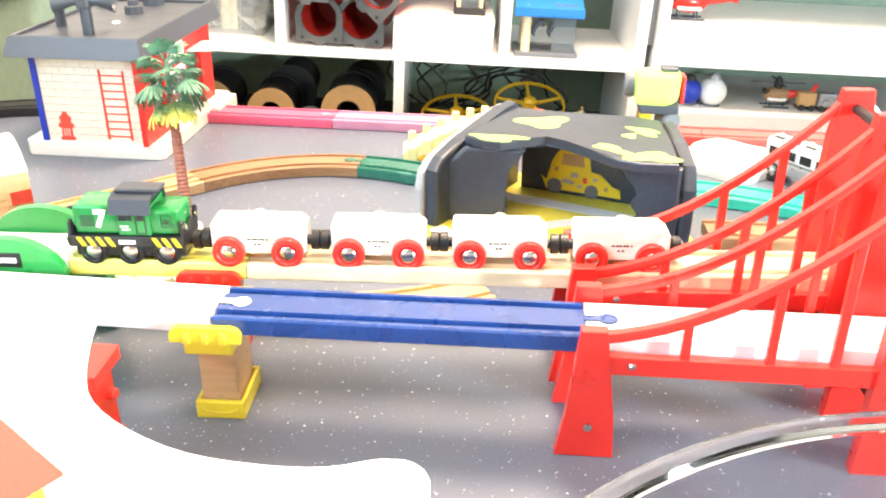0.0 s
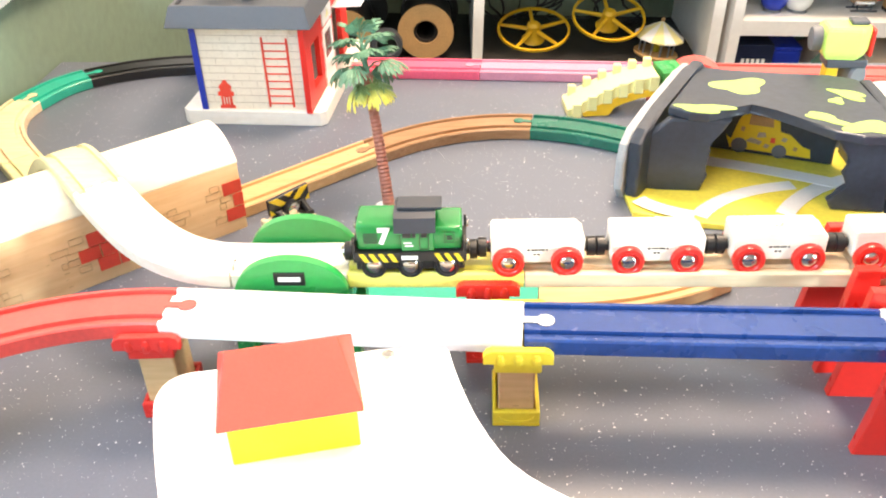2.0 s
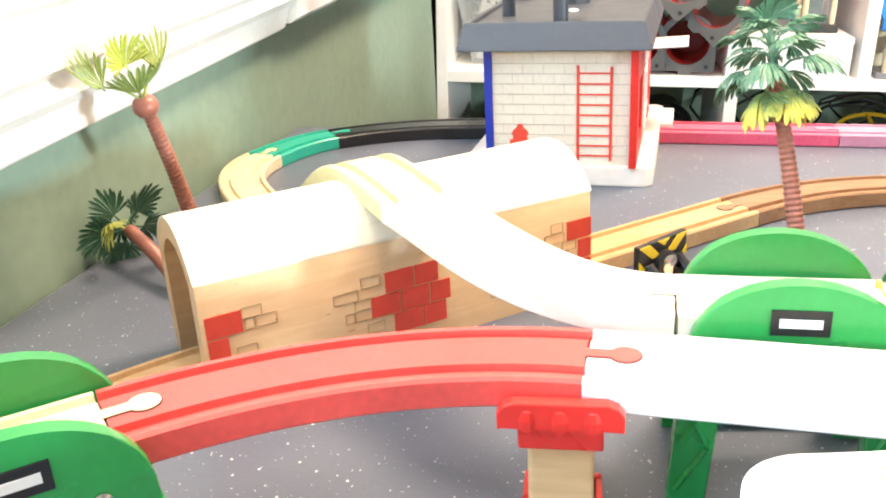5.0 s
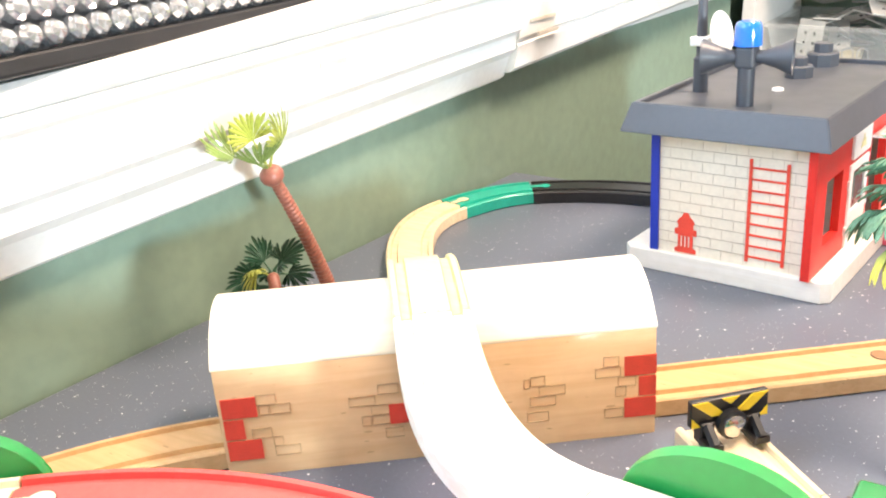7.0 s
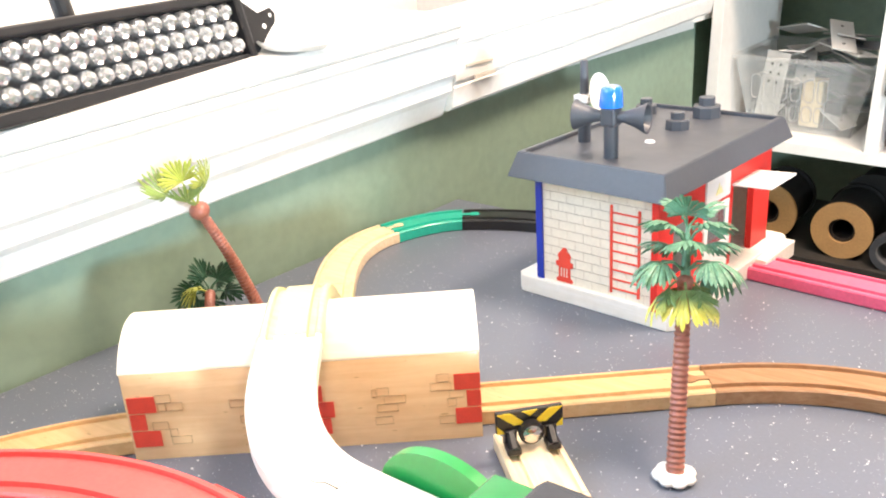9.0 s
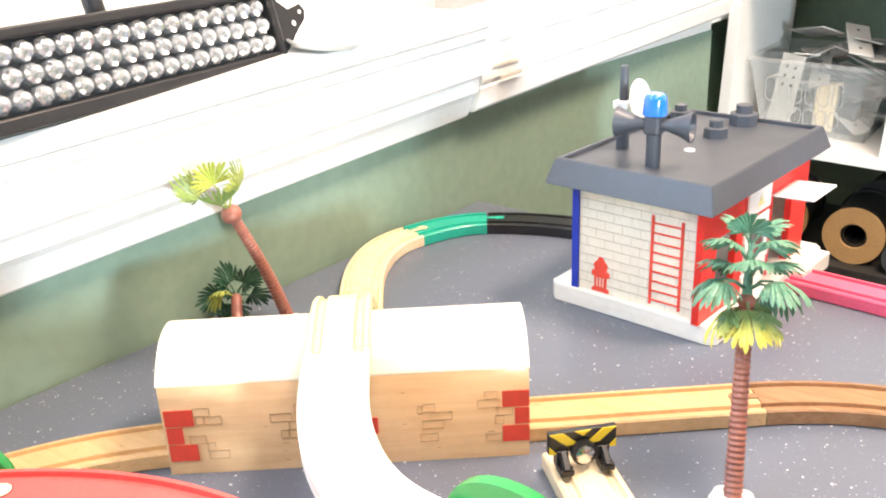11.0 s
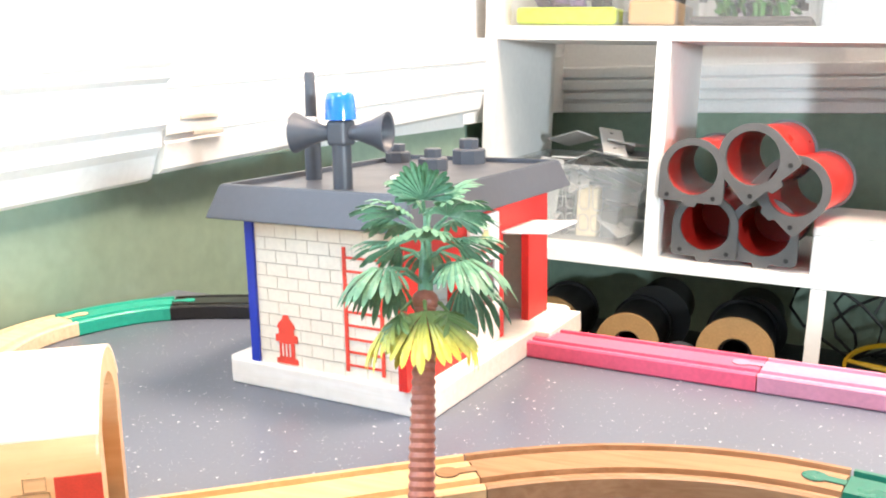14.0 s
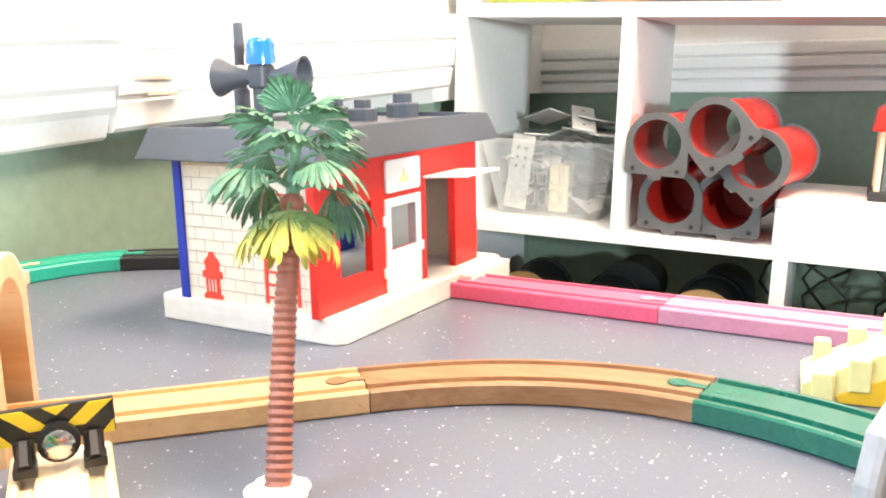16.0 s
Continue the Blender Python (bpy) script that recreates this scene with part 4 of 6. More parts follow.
part("antenna_post", lathe([(0.0058, FZ), (0.0058, FZ + 0.026), (0.0040, FZ + 0.028), (0.0040, FZ + 0.050), (0.0035, FZ + 0.072), (0.0028, FZ + 0.073)], 14, pose(0.0325, 0.064, 0)), M["slate"], rf, "", True)
d = part("dish", lathe([(0.0002, 0.0), (0.013, 0.0012), (0.0132, 0.002), (0.0002, 0.0018)], 24, pose(0, 0, 0, 75, 0, 55) @ Matrix.Diagonal((0.75, 1.35, 1, 1)), False), M["white"], rf, "white oval dish", True)
d.location = (0.0455, 0.068, FZ + 0.044)
part("dish_clip", box(0.0255, 0.057, FZ + 0.036, 0.0405, 0.071, FZ + 0.043, 0.001), M["white"], rf)
for x, y, k in ((0.082, 0.143, 1.08), (0.083, 0.198, 1.3), (0.024, 0.186, 1.0)):
    part("vent_cap", lathe([(0.0105 * k, FZ), (0.0105 * k, FZ + 0.008 * k), (0.0095 * k, FZ + 0.0088 * k), (0.0062 * k, FZ + 0.009 * k), (0.0062 * k, FZ + 0.0145 * k), (0.0055 * k, FZ + 0.015 * k)], 8, pose(x, y, 0)), M["slate"], rf)
part("sticker", lathe([(0.0046, 0), (0.0042, 0.0014), (0.0012, 0.0022)], 14, pose(0.085, 0.088, FZ)), M["white"], rf, "white round blob")

# ---- train ----


def wheel(parent, x, y, r, key, hub_r, name="wheel", w=0.0045):
    s = 1 if y > 0 else -1
    wb = lathe([(r * 0.55, -w), (r * 0.97, -w), (r, -w * 0.8), (r, w * 0.1), (r * 0.95, w * 0.5), (r * 0.72, w * 0.62), (r * 0.62, w * 0.3), (hub_r, w * 0.3)], 24, pose(0, 0, 0, -90 * s, 0, 0))
    o = part(name, wb, M[key], parent, "", True)
    o.location = (x, y, r)
    part("hub", lathe([(hub_r, 0), (hub_r, w * 0.42), (hub_r * 0.85, w * 0.62), (hub_r * 0.3, w * 0.78)], 18, pose(0, 0, 0, -90 * s, 0, 0)), M["steel"], o, "shiny steel hub", True)
    return o


def coupler(parent, x, s, z=0.0135):
    c = part("coupler", lathe([(0.0035, 0), (0.0035, 0.003), (0.0068, 0.0035), (0.0068, 0.0085), (0.0060, 0.0092)], 18, pose(0, 0, 0, 0, 90 * s, 0)), M["black"], parent, "black round coupling", True)
    c.location = (x, 0, z)
    part("magnet", lathe([(0.0045, 0.009), (0.0043, 0.0105), (0.0025, 0.0118), (0.0, 0.012)], 16, pose(0, 0, 0, 0, 90 * s, 0), False), M["steel"], c, "steel magnet", True)


def text_mesh(body, size, depth):
    cu = bpy.data.curves.new("figure", "FONT")
    cu.body, cu.size, cu.extrude = body, size, depth
    cu.offset = 0.0009
    cu.align_x, cu.align_y = "CENTER", "CENTER"
    ob = bpy.data.objects.new("figure", cu)
    me = bpy.data.meshes.new_from_object(ob)
    bpy.data.objects.remove(ob)
    return me


def locomotive(m):
    t = thing("toy_locomotive", "green toy diesel locomotive with black and yellow skirt", "toy train", m)
    part("chassis", box(-0.040, -0.013, 0.006, 0.040, 0.013, 0.0145, 0.001), M["black"], t)
    skirt = part("skirt", box(-0.0415, -0.0168, 0.0145, 0.0415, 0.0168, 0.0225, 0.001), M["black"], t, "black skirt with yellow slanting stripes")
    for s in (-1, 1):
        for x in (-0.037, -0.030, -0.023, -0.016, 0.018, 0.025, 0.032):
            poly = [(x, 0.0218), (x + 0.0035, 0.0218), (x + 0.0075, 0.0152), (x + 0.004, 0.0152)]
            o = part("stripe", prism([(a, b) for a, b in poly], -0.0002, 0.0002, UP_Y), M["ink_yellow"], skirt)
            o.location = (0, s * 0.0169, 0)
        o = part("nameplate_bar", box(-0.006, -0.0003, 0.0170, 0.006, 0.0003, 0.0200), M["ink_white"], skirt)
        o.location = (0, s * 0.0168, 0)
    for e in (-1, 1):
        en = bmesh.new()
        add_prism(en, [(-0.0168, 0.0225), (0.0168, 0.0225), (0.0168, 0.032), (0.013, 0.0335), (0.0105, 0.027), (-0.0105, 0.027), (-0.013, 0.0335), (-0.0168, 0.032)], -0.001, 0.001, pose(0, 0, 0, 90, 0, 90))
        o = part("end_plate", en, M["black"], t)
        o.location = (e * 0.0405, 0, 0)
        for s in (-1, 1):
            o = part("buffer", lathe([(0.0022, 0), (0.0022, 0.0014), (0.001, 0.0018)], 12, pose(0, 0, 0, 0, 90 * e, 0)), M["steel"], t)
            o.location = (e * 0.0415, s * 0.0115, 0.0275)
    hood = bmesh.new()
    add_box(hood, -0.0385, -0.0135, 0.0225, -0.004, 0.0135, 0.0430, 0.0022, None, 3)
    long_hood = part("long_hood", hood, M["loco_green"], t, "", True)
    short_hood = part("short_hood", box(0.016, -0.0135, 0.0225, 0.0385, 0.0135, 0.0405, 0.0022, None, 3), M["loco_green"], t, "", True)
    cab = part("cab", box(-0.006, -0.0150, 0.0225, 0.018, 0.0150, 0.0430, 0.001), M["loco_green"], t)
    part("roof", prism([(-0.0175, 0.0385), (-0.0140, 0.0480), (-0.006, 0.0505), (0.006, 0.0505), (0.0140, 0.0480), (0.0175, 0.0385), (0.0155, 0.0385), (0.0128, 0.0465), (-0.0128, 0.0465), (-0.0155, 0.0385)], -0.0105, 0.0195, pose(0, 0, 0, 90, 0, 90)), M["roof_slate"], t, "dark slate cab roof")
    part("roof_vent", box(-0.008, -0.0075, 0.0503, 0.024, 0.0075, 0.0530, 0.001), M["roof_slate"], t)
    for s in (-1, 1):
        for x0, z0, x1, z1 in ((-0.0045, 0.0335, 0.0015, 0.0385), (0.0022, 0.0335, 0.0050, 0.0385)):
            part("cab_window", box(x0, s * 0.0150 - 0.0004, z0, x1, s * 0.0150 + 0.0004, z1), M["black"], cab)
        dd = bmesh.new()
        for x0, z0, x1, z1 in ((0.0075, 0.0240, 0.0079, 0.0395), (0.0140, 0.0240, 0.0144, 0.0395), (0.0075, 0.0395, 0.0144, 0.0399), (0.0075, 0.0240, 0.0144, 0.0244)):
            add_box(dd, x0, s * 0.0150 - 0.0004, z0, x1, s * 0.0150 + 0.0004, z1)
        part("door_outline", dd, M["black"], cab)
        part("cab_window", box(0.0088, s * 0.0150 - 0.0004, 0.0335, 0.0132, s * 0.0150 + 0.0004, 0.0385), M["black"], cab)
        gr = bmesh.new()
        for i in range(5):
            add_box(gr, -0.0330, s * 0.0135 - 0.0003, 0.0285 + 0.0017 * i, -0.0230, s * 0.0135 + 0.0003, 0.0293 + 0.0017 * i)
        part("grille", gr, M["black"], long_hood)
        gr = bmesh.new()
        for x0, z0, x1, z1 in ((0.0255, 0.0285, 0.0258, 0.0370), (0.0325, 0.0285, 0.0328, 0.0370), (0.0255, 0.0285, 0.0328, 0.0288), (0.0255, 0.0367, 0.0328, 0.0370), (0.0272, 0.0305, 0.0312, 0.0318), (0.0272, 0.0325, 0.0312, 0.0338)):
            add_box(gr, x0, s * 0.0135 - 0.0004, z0, x1, s * 0.0135 + 0.0004, z1)
        part("hatch", gr, M["black"], short_hood)
        me = text_mesh("7", 0.0165, 0.0003)
        o = link(me, "number", M["ink_white"], long_hood, "white figure seven")
        o.matrix_basis = pose(-0.0185, s * 0.0137, 0.0335, 90, 0, 0 if s < 0 else 180)
        part("arrow_mark", box(-0.003, s * 0.0150 - 0.0003, 0.0265, 0.003, s * 0.0150 + 0.0003, 0.0275), M["ink_white"], cab)
        part("arrow_mark", box(-0.004, s * 0.0150 - 0.0003, 0.0288, 0.002, s * 0.0150 + 0.0003, 0.0298), M["ink_white"], cab)
        for x in (-0.027, 0.0, 0.027):
            wheel(t, x, s * 0.0125, 0.0098, "black", 0.0060)
    for e in (-1, 1):
        coupler(t, e * 0.0405, e)
    return t


TR = lambda x: pose(x, 0.5345 - 0.028 * x, D + H - 0.003, 0, 0, -1.6)
locomotive(TR(-0.139) @ Matrix.Diagonal((0.91, 1.0, 0.97, 1)))


def wagon(m):
    t = thing("toy_wagon", "plain pale wooden toy wagon with red wheels", "toy train", m, "wagons of the toy train")
    side = [(-0.031, 0.010), (-0.029, 0.0085), (0.029, 0.0085), (0.031, 0.010), (0.031, 0.0258), (0.0302, 0.0265), (0.0272, 0.0265), (0.0262, 0.030), (-0.0295, 0.030), (-0.031, 0.0285)]
    body = part("body", prism(side, -0.0115, 0.0115, UP_Y, 0.0014), M["birch"], t)
    part("peg", lathe([(0.0026, 0.0295), (0.0028, 0.0325), (0.0040, 0.0328), (0.0040, 0.0342), (0.0034, 0.0348)], 14), M["birch"], t)
    for s in (-1, 1):
        for i, (x, w) in enumerate(((-0.006, 0.0022), (-0.0033, 0.0016), (-0.0012, 0.002), (0.0013, 0.0016), (0.0034, 0.0022), (0.006, 0.0012), (-0.002, 0.0018), (0.0006, 0.0018))):
            z = 0.0185 - 0.02 * x * x * 40 if i < 6 else 0.0150
            part("lettering_bar", box(x - w / 2, s * 0.0116 - 0.0002, z, x + w / 2, s * 0.0116 + 0.0002, z + 0.0013), M["letter"], body)
        for x in (-0.0195, 0.0195):
            wheel(t, x, s * 0.0140, 0.0108, "red", 0.0051, w=0.0042)
    for e in (-1, 1):
        coupler(t, e * 0.0305, e, 0.0145)
    return t


wg = wagon(TR(-0.054))
for x in (0.0255, 0.105, 0.1845):
    copy_thing(wg, TR(x))

# ---- palms ----


def trunk_mesh(p0, p1, r0, r1, rings):
    bm = bmesh.new()
    p0, p1 = Vector(p0), Vector(p1)
    n = rings * 4
    seg = 12
    d = (p1 - p0).normalized()
    q = d.to_track_quat("Z", "Y").to_matrix()
    last = None
    for i in range(n + 1):
        t = i / n
        c = p0 + (p1 - p0) * t + q @ Vector((0, 0.003 * math.sin(t * math.pi), 0))
        r = (r0 + (r1 - r0) * t) * (1.0 + 0.075 * math.cos((i % 4) * math.pi / 2))
        ring = [bm.verts.new(c + q @ Vector((r * math.cos(2 * math.pi * k / seg), r * math.sin(2 * math.pi * k / seg), 0))) for k in range(seg)]
        if last:
            for k in range(seg):
                bm.faces.new((last[k], last[(k + 1) % seg], ring[(k + 1) % seg], ring[k]))
        else:
            bm.faces.new(ring[::-1])
        last = ring
    bm.faces.new(last)
    return bm


def fan_leaf(rng, stem, size, droop, blades=19, spread=88, split=0.70, cup=0.0):
    """One fan-shaped palm leaf that grows along +x from the origin: a stem and a folded fan that splits into narrow, drooping tips."""
    bm = bmesh.new()
    tip = Vector((stem, 0, stem * 0.22))
    add_tube(bm, [(0, 0, 0), (stem * 0.55, 0, stem * 0.26), tip], 0.0011, 5, 0.0007)
    half = radians(spread) / (blades - 1)
    lean = rng.uniform(-0.25, 0.25)
    for i in range(blades):
        f = i / (blades - 1) * 2 - 1
        ang = f * radians(spread) + rng.uniform(-0.04, 0.04)
        ln = size * (1.0 - 0.30 * abs(f) ** 1.8) * rng.uniform(0.88, 1.07)
        side = Vector((math.cos(ang), math.sin(ang), 0))
        across = Vector((-side.y, side.x, 0))
        fall = droop * (0.70 + 0.30 * math.cos(ang)) * rng.uniform(0.85, 1.2)
        rise = 0.10 + cup * abs(math.sin(ang)) + lean * math.sin(ang)
        rows = []
        for t, w, up in ((0.02, 1.0, 0), (0.35, 1.0, 0.0005), (split, 1.0, 0.0008), ((1 + split) / 2, 0.80, 0.0006), (0.2 * split + 0.8, 0.48, 0.0004), (1.0, 0.03, 0)):
            w *= max(t, 0.03) * ln * math.tan(half) * 1.06
            c = tip + side * ln * (t - 0.22 * abs(fall) * t ** 3) + Vector((0, 0, rise * ln * t - fall * ln * t * t))
            rows.append((bm.verts.new(c - across * w), bm.verts.new(c + Vector((0, 0, up))), bm.verts.new(c + across * w)))
        for a, b in zip(rows, rows[1:]):
            bm.faces.new((a[0], a[1], b[1], b[0]))
            bm.faces.new((a[1], a[2], b[2], b[1]))
    return bm


def palm(foot, top, r0, r1, leaves, label, seed, knob_r, stalk=0.0, stand=True, split=0.72):
    """leaves: material, stem, length, pitch, droop, cup, height over the trunk's top, and the compass turns of the leaves."""
    rng = random.Random(seed)
    foot, top = Vector(foot), Vector(top)
    t = thing("toy_palm_tree", label, "toy tree", Matrix.Translation(foot))
    axis = (top - foot).normalized()
    q = Vector((0, 0, 1)).rotation_difference(axis).to_matrix().to_4x4()
    part("trunk", trunk_mesh((0, 0, 0.002 if stand else 0), top - foot, r0, r1, 34), M["trunk"], t, "ringed brown trunk", True)
    crown = bmesh.new()
    bmesh.ops.create_icosphere(crown, subdivisions=2, radius=knob_r, matrix=Matrix.Translation(top - foot) @ q @ Matrix.Diagonal((1, 1, 0.9, 1)))
    part("crown_base", crown, M["trunk"], t, "", True)
    if stalk:
        part("stalk", tube([top - foot, top - foot + axis * stalk], 0.0034, 10, 0.0018), M["leaf"], t, "green stalk that bears the leaves", True)
    if stand:
        sb = bmesh.new()
        for i in range(7):
            a = i * 2 * math.pi / 7
            bmesh.ops.create_icosphere(sb, subdivisions=2, radius=rng.uniform(0.0055, 0.0075), matrix=Matrix.Translation((0.0075 * math.cos(a), 0.0075 * math.sin(a), 0.0035)) @ Matrix.Diagonal((1, 1, 0.55, 1)))
        bmesh.ops.create_icosphere(sb, subdivisions=2, radius=0.007, matrix=Matrix.Translation((0, 0, 0.004)) @ Matrix.Diagonal((1, 1, 0.6, 1)))
        part("foot", sb, M["white"], t, "lumpy white putty foot", True)
    for key, stem, size, pitch, droop, cup, up, turns in leaves:
        for turn in turns:
            lf = part("leaf", fan_leaf(rng, stem * rng.uniform(0.9, 1.1), size * rng.uniform(0.94, 1.06), droop, 19 if split > 0.55 else 15, 88, split, cup), M[key], t)
            lf.matrix_basis = Matrix.Translation(top - foot + axis * up) @ q @ pose(0, 0, 0, 0, 0, turn) @ pose(0, 0, 0, rng.uniform(-14, 14), -(pitch + rng.uniform(-7, 7)), 0)
    return t


palm((-0.1666, 0.7375, 0), (-0.1815, 0.7815, 0.1130), 0.0056, 0.0042,
     [("leaf_yellow", 0.010, 0.027, -40, 0.40, -0.15, 0.001, (-62, 20, 118, 205)),
      ("leaf", 0.019, 0.024, 2, 0.75, -0.2, 0.006, (-25, 62, 165, 245)),
      ("leaf", 0.013, 0.022, 16, 0.60, 0.0, 0.015, (-70, 15, 105, 195)),
      ("leaf", 0.017, 0.022, 32, 0.55, 0.0, 0.022, (-25, 60, 155, 238)),
      ("leaf", 0.015, 0.020, 60, 0.55, 0.0, 0.026, (-80, 30, 170))],
     "tall plastic toy palm tree with green and yellow fan leaves", 3, 0.0056, 0.030)
palm((-0.571, 0.7761, 0), (-0.5690, 0.7255, 0.1195), 0.0056, 0.0042,
     [("leaf_pale", 0.026, 0.024, 28, -0.35, 0.35, 0.004, (205,)),
      ("leaf_lime", 0.024, 0.025, 62, -0.30, 0.30, 0.004, (150,)),
      ("leaf_lime", 0.024, 0.025, 30, -0.30, 0.40, 0.004, (44,)),
      ("leaf_pale", 0.012, 0.023, 36, -0.25, 0.30, 0.004, (-66,))],
     "leaning toy palm tree with four yellow-green cupped leaves", 8, 0.0086, 0.0, True, 0.45)
palm((-0.550, 0.698, 0.006), (-0.6110, 0.7530, 0.0250), 0.0052, 0.0042,
     [("leaf_dark", 0.014, 0.024, 8, 0.35, 0.1, 0.002, (0, 70, 150, 215)),
      ("leaf_dark", 0.015, 0.023, 50, 0.3, 0.1, 0.002, (35, 175, 280)),
      ("leaf_lime", 0.012, 0.022, -6, 0.8, -0.3, 0.002, (255,))],
     "toy palm tree lying on its side, dark green", 12, 0.0050, 0.0, False, 0.5)

# ---- white platform with houses ----
plat = thing("toy_platform", "white board on wooden legs carrying toy houses", "toy platform")
edge = []
for (x0, y0), (x1, y1), (cx, cy) in (((-0.2660, 0.372), (-0.243, 0.3935), (-0.2665, 0.3930)), ((-0.150, 0.4070), (-0.1150, 0.4040), (-0.1135, 0.4075))):
    for i in range(5):
        t = i / 4
        edge.append(((1 - t) ** 2 * x0 + 2 * t * (1 - t) * cx + t * t * x1, (1 - t) ** 2 * y0 + 2 * t * (1 - t) * cy + t * t * y1))
arc = [(-0.1125, 0.390), (-0.107, 0.368), (-0.100, 0.347), (-0.087, 0.322), (-0.0645, 0.302), (-0.036, 0.287), (-0.004, 0.280), (0.022, 0.279), (0.040, 0.2835), (0.053, 0.2845), (0.061, 0.278), (0.0635, 0.265), (0.055, 0.215), (0.02, 0.17), (-0.06, 0.15), (-0.15, 0.17), (-0.215, 0.22), (-0.238, 0.28), (-0.2535, 0.325), (-0.2605, 0.348), (-0.2645, 0.363)]
ring = edge[:5] + [(-0.228, 0.3957), (-0.205, 0.3990), (-0.180, 0.4026), (-0.162, 0.4052)] + edge[5:] + arc
smooth_ring = []
for i in range(len(ring)):
    a, b, c, d = (Vector(ring[(i + k) % len(ring)]) for k in (-1, 0, 1, 2))
    for t in (0, 0.34, 0.67):
        q = 0.5 * (2 * b + (c - a) * t + (2 * a - 5 * b + 4 * c - d) * t * t + (3 * b - a - 3 * c + d) * t ** 3)
        smooth_ring.append((q.x, q.y))
part("board", prism(smooth_ring, 0.103, 0.111, None, 0.0012), M["white"], plat, "thick white board with a curved cut-out")
for x, y in ((-0.245, 0.376), (-0.137, 0.378), (-0.02, 0.22), (-0.21, 0.25)):
    part("leg", box(x - 0.012, y - 0.012, 0, x + 0.012, y + 0.012, 0.103, 0.001), M["beech_pale"], plat, "plain wooden leg")
for x, y in ((-0.148, 0.4025), (-0.232, 0.3865)):
    part("screw", lathe([(0.0038, 0), (0.0036, 0.0004), (0.002, 0.0002)], 16, pose(x, y, 0.111)), M["steel"], plat, "sunk steel screw")


def house(m, label, wall="yellow_house"):
    t = thing("toy_house", label, "toy house", m, "small toy houses")
    part("house_body", box(0, 0, 0, 0.062, 0.034, 0.034, 0.0006), M[wall], t)
    rf_ = bmesh.new()
    e = [rf_.verts.new(c) for c in ((-0.003, -0.0115, 0.032), (0.065, -0.0115, 0.032), (0.065, 0.0455, 0.032), (-0.003, 0.0455, 0.032))]
    r = [rf_.verts.new(c) for c in ((0.004, 0.017, 0.0545), (0.057, 0.017, 0.0545))]
    for f in ((e[0], e[1], r[1], r[0]), (e[1], e[2], r[1]), (e[2], e[3], r[0], r[1]), (e[3], e[0], r[0]), (e[3], e[2], e[1], e[0])):
        rf_.faces.new(f)
    bmesh.ops.bevel(rf_, geom=list(rf_.edges), offset=0.0006, segments=1, affect="EDGES")
    part("roof", rf_, M["roof_red"], t, "orange red hipped roof")
    return t


house(pose(-0.2170, 0.3257, 0.111, 0, 0, 10.4) @ Matrix.Diagonal((0.966, 1, 1, 1)), "yellow toy house with an orange red roof on the platform")
house(pose(-0.106, 0.189, 0.111, 0, 0, 55), "yellow toy house with an orange red roof near the board's edge")


def platform_support(m, label, nubs=()):
    t = thing("platform_support", label, "pier", m, "red piers under the board")
    column = part("column", box(0.004, -0.030, 0.004, 0.026, -0.006, 0.092, 0.001), M["red"], t)
    part("cap", box(0.0, -0.034, 0.0918, 0.030, 0.0, 0.1026, 0.001), M["red"], t)
    part("foot", box(-0.002, -0.036, 0.0, 0.032, 0.002, 0.0042, 0.001), M["red"], t)
    for z in nubs:
        part("stud", lathe([(0.0045, 0), (0.0042, 0.004), (0.003, 0.005)], 14, pose(0.0258, -0.014, z, 0, 90, 0)), M["red"], column, "", True)
    return t


platform_support(pose(0.0085, 0.289, 0, 0, 0, -25), "tall red plastic pier under the white board's curved edge")
platform_support(pose(-0.142, 0.420, 0, 0, 0, -4) @ Matrix.Diagonal((1, 1, 0.78, 1)), "tall red plastic pier with studs beside the track", (0.040, 0.072))

# ---- cave and toys at the back ----
cave = thing("toy_cave", "dark grey toy rock cave with green patches over a yellow floor", "toy cave", pose(0.009, 0.010, 0))
floor_poly = [(0.042, 0.742), (0.044, 0.704), (0.082, 0.686), (0.150, 0.670), (0.235, 0.676), (0.281, 0.700), (0.282, 0.800), (0.250, 0.838), (0.135, 0.868), (0.075, 0.810)]
fl_ = part("floor_board", prism(floor_poly, 0.0, 0.006, None, 0.001), M["cave_floor"], cave, "yellow floor board printed with pale roads")
for a, b, c, w in (((0.100, 0.692), (0.130, 0.735), (0.200, 0.742), 0.0075), ((0.175, 0.690), (0.205, 0.735), (0.262, 0.752), 0.0080), ((0.118, 0.798), (0.180, 0.775), (0.258, 0.730), 0.0090), ((0.052, 0.722), (0.062, 0.705), (0.095, 0.690), 0.0080)):
    road = sweep(bend((*a, 0.0062 + 0.0006 * len(bpy.data.objects["floor_board"].children)), math.degrees(math.atan2(b[1] - a[1], b[0] - a[0])), (*c, 0.0062 + 0.0006 * len(bpy.data.objects["floor_board"].children)), math.degrees(math.atan2(c[1] - b[1], c[0] - b[0])), 10), [(-w, 0), (w, 0), (w, 0.0005), (-w, 0.0005)])
    part("road_print", road, M["ink_white"], fl_, "pale printed road")
roof_poly = [(0.077, 0.748), (0.092, 0.734), (0.108, 0.729), (0.126, 0.738), (0.150, 0.747), (0.166, 0.733), (0.184, 0.712), (0.202, 0.688), (0.222, 0.677), (0.2525, 0.674), (0.259, 0.735), (0.262, 0.793), (0.240, 0.806), (0.192, 0.814), (0.150, 0.823), (0.127, 0.836)]
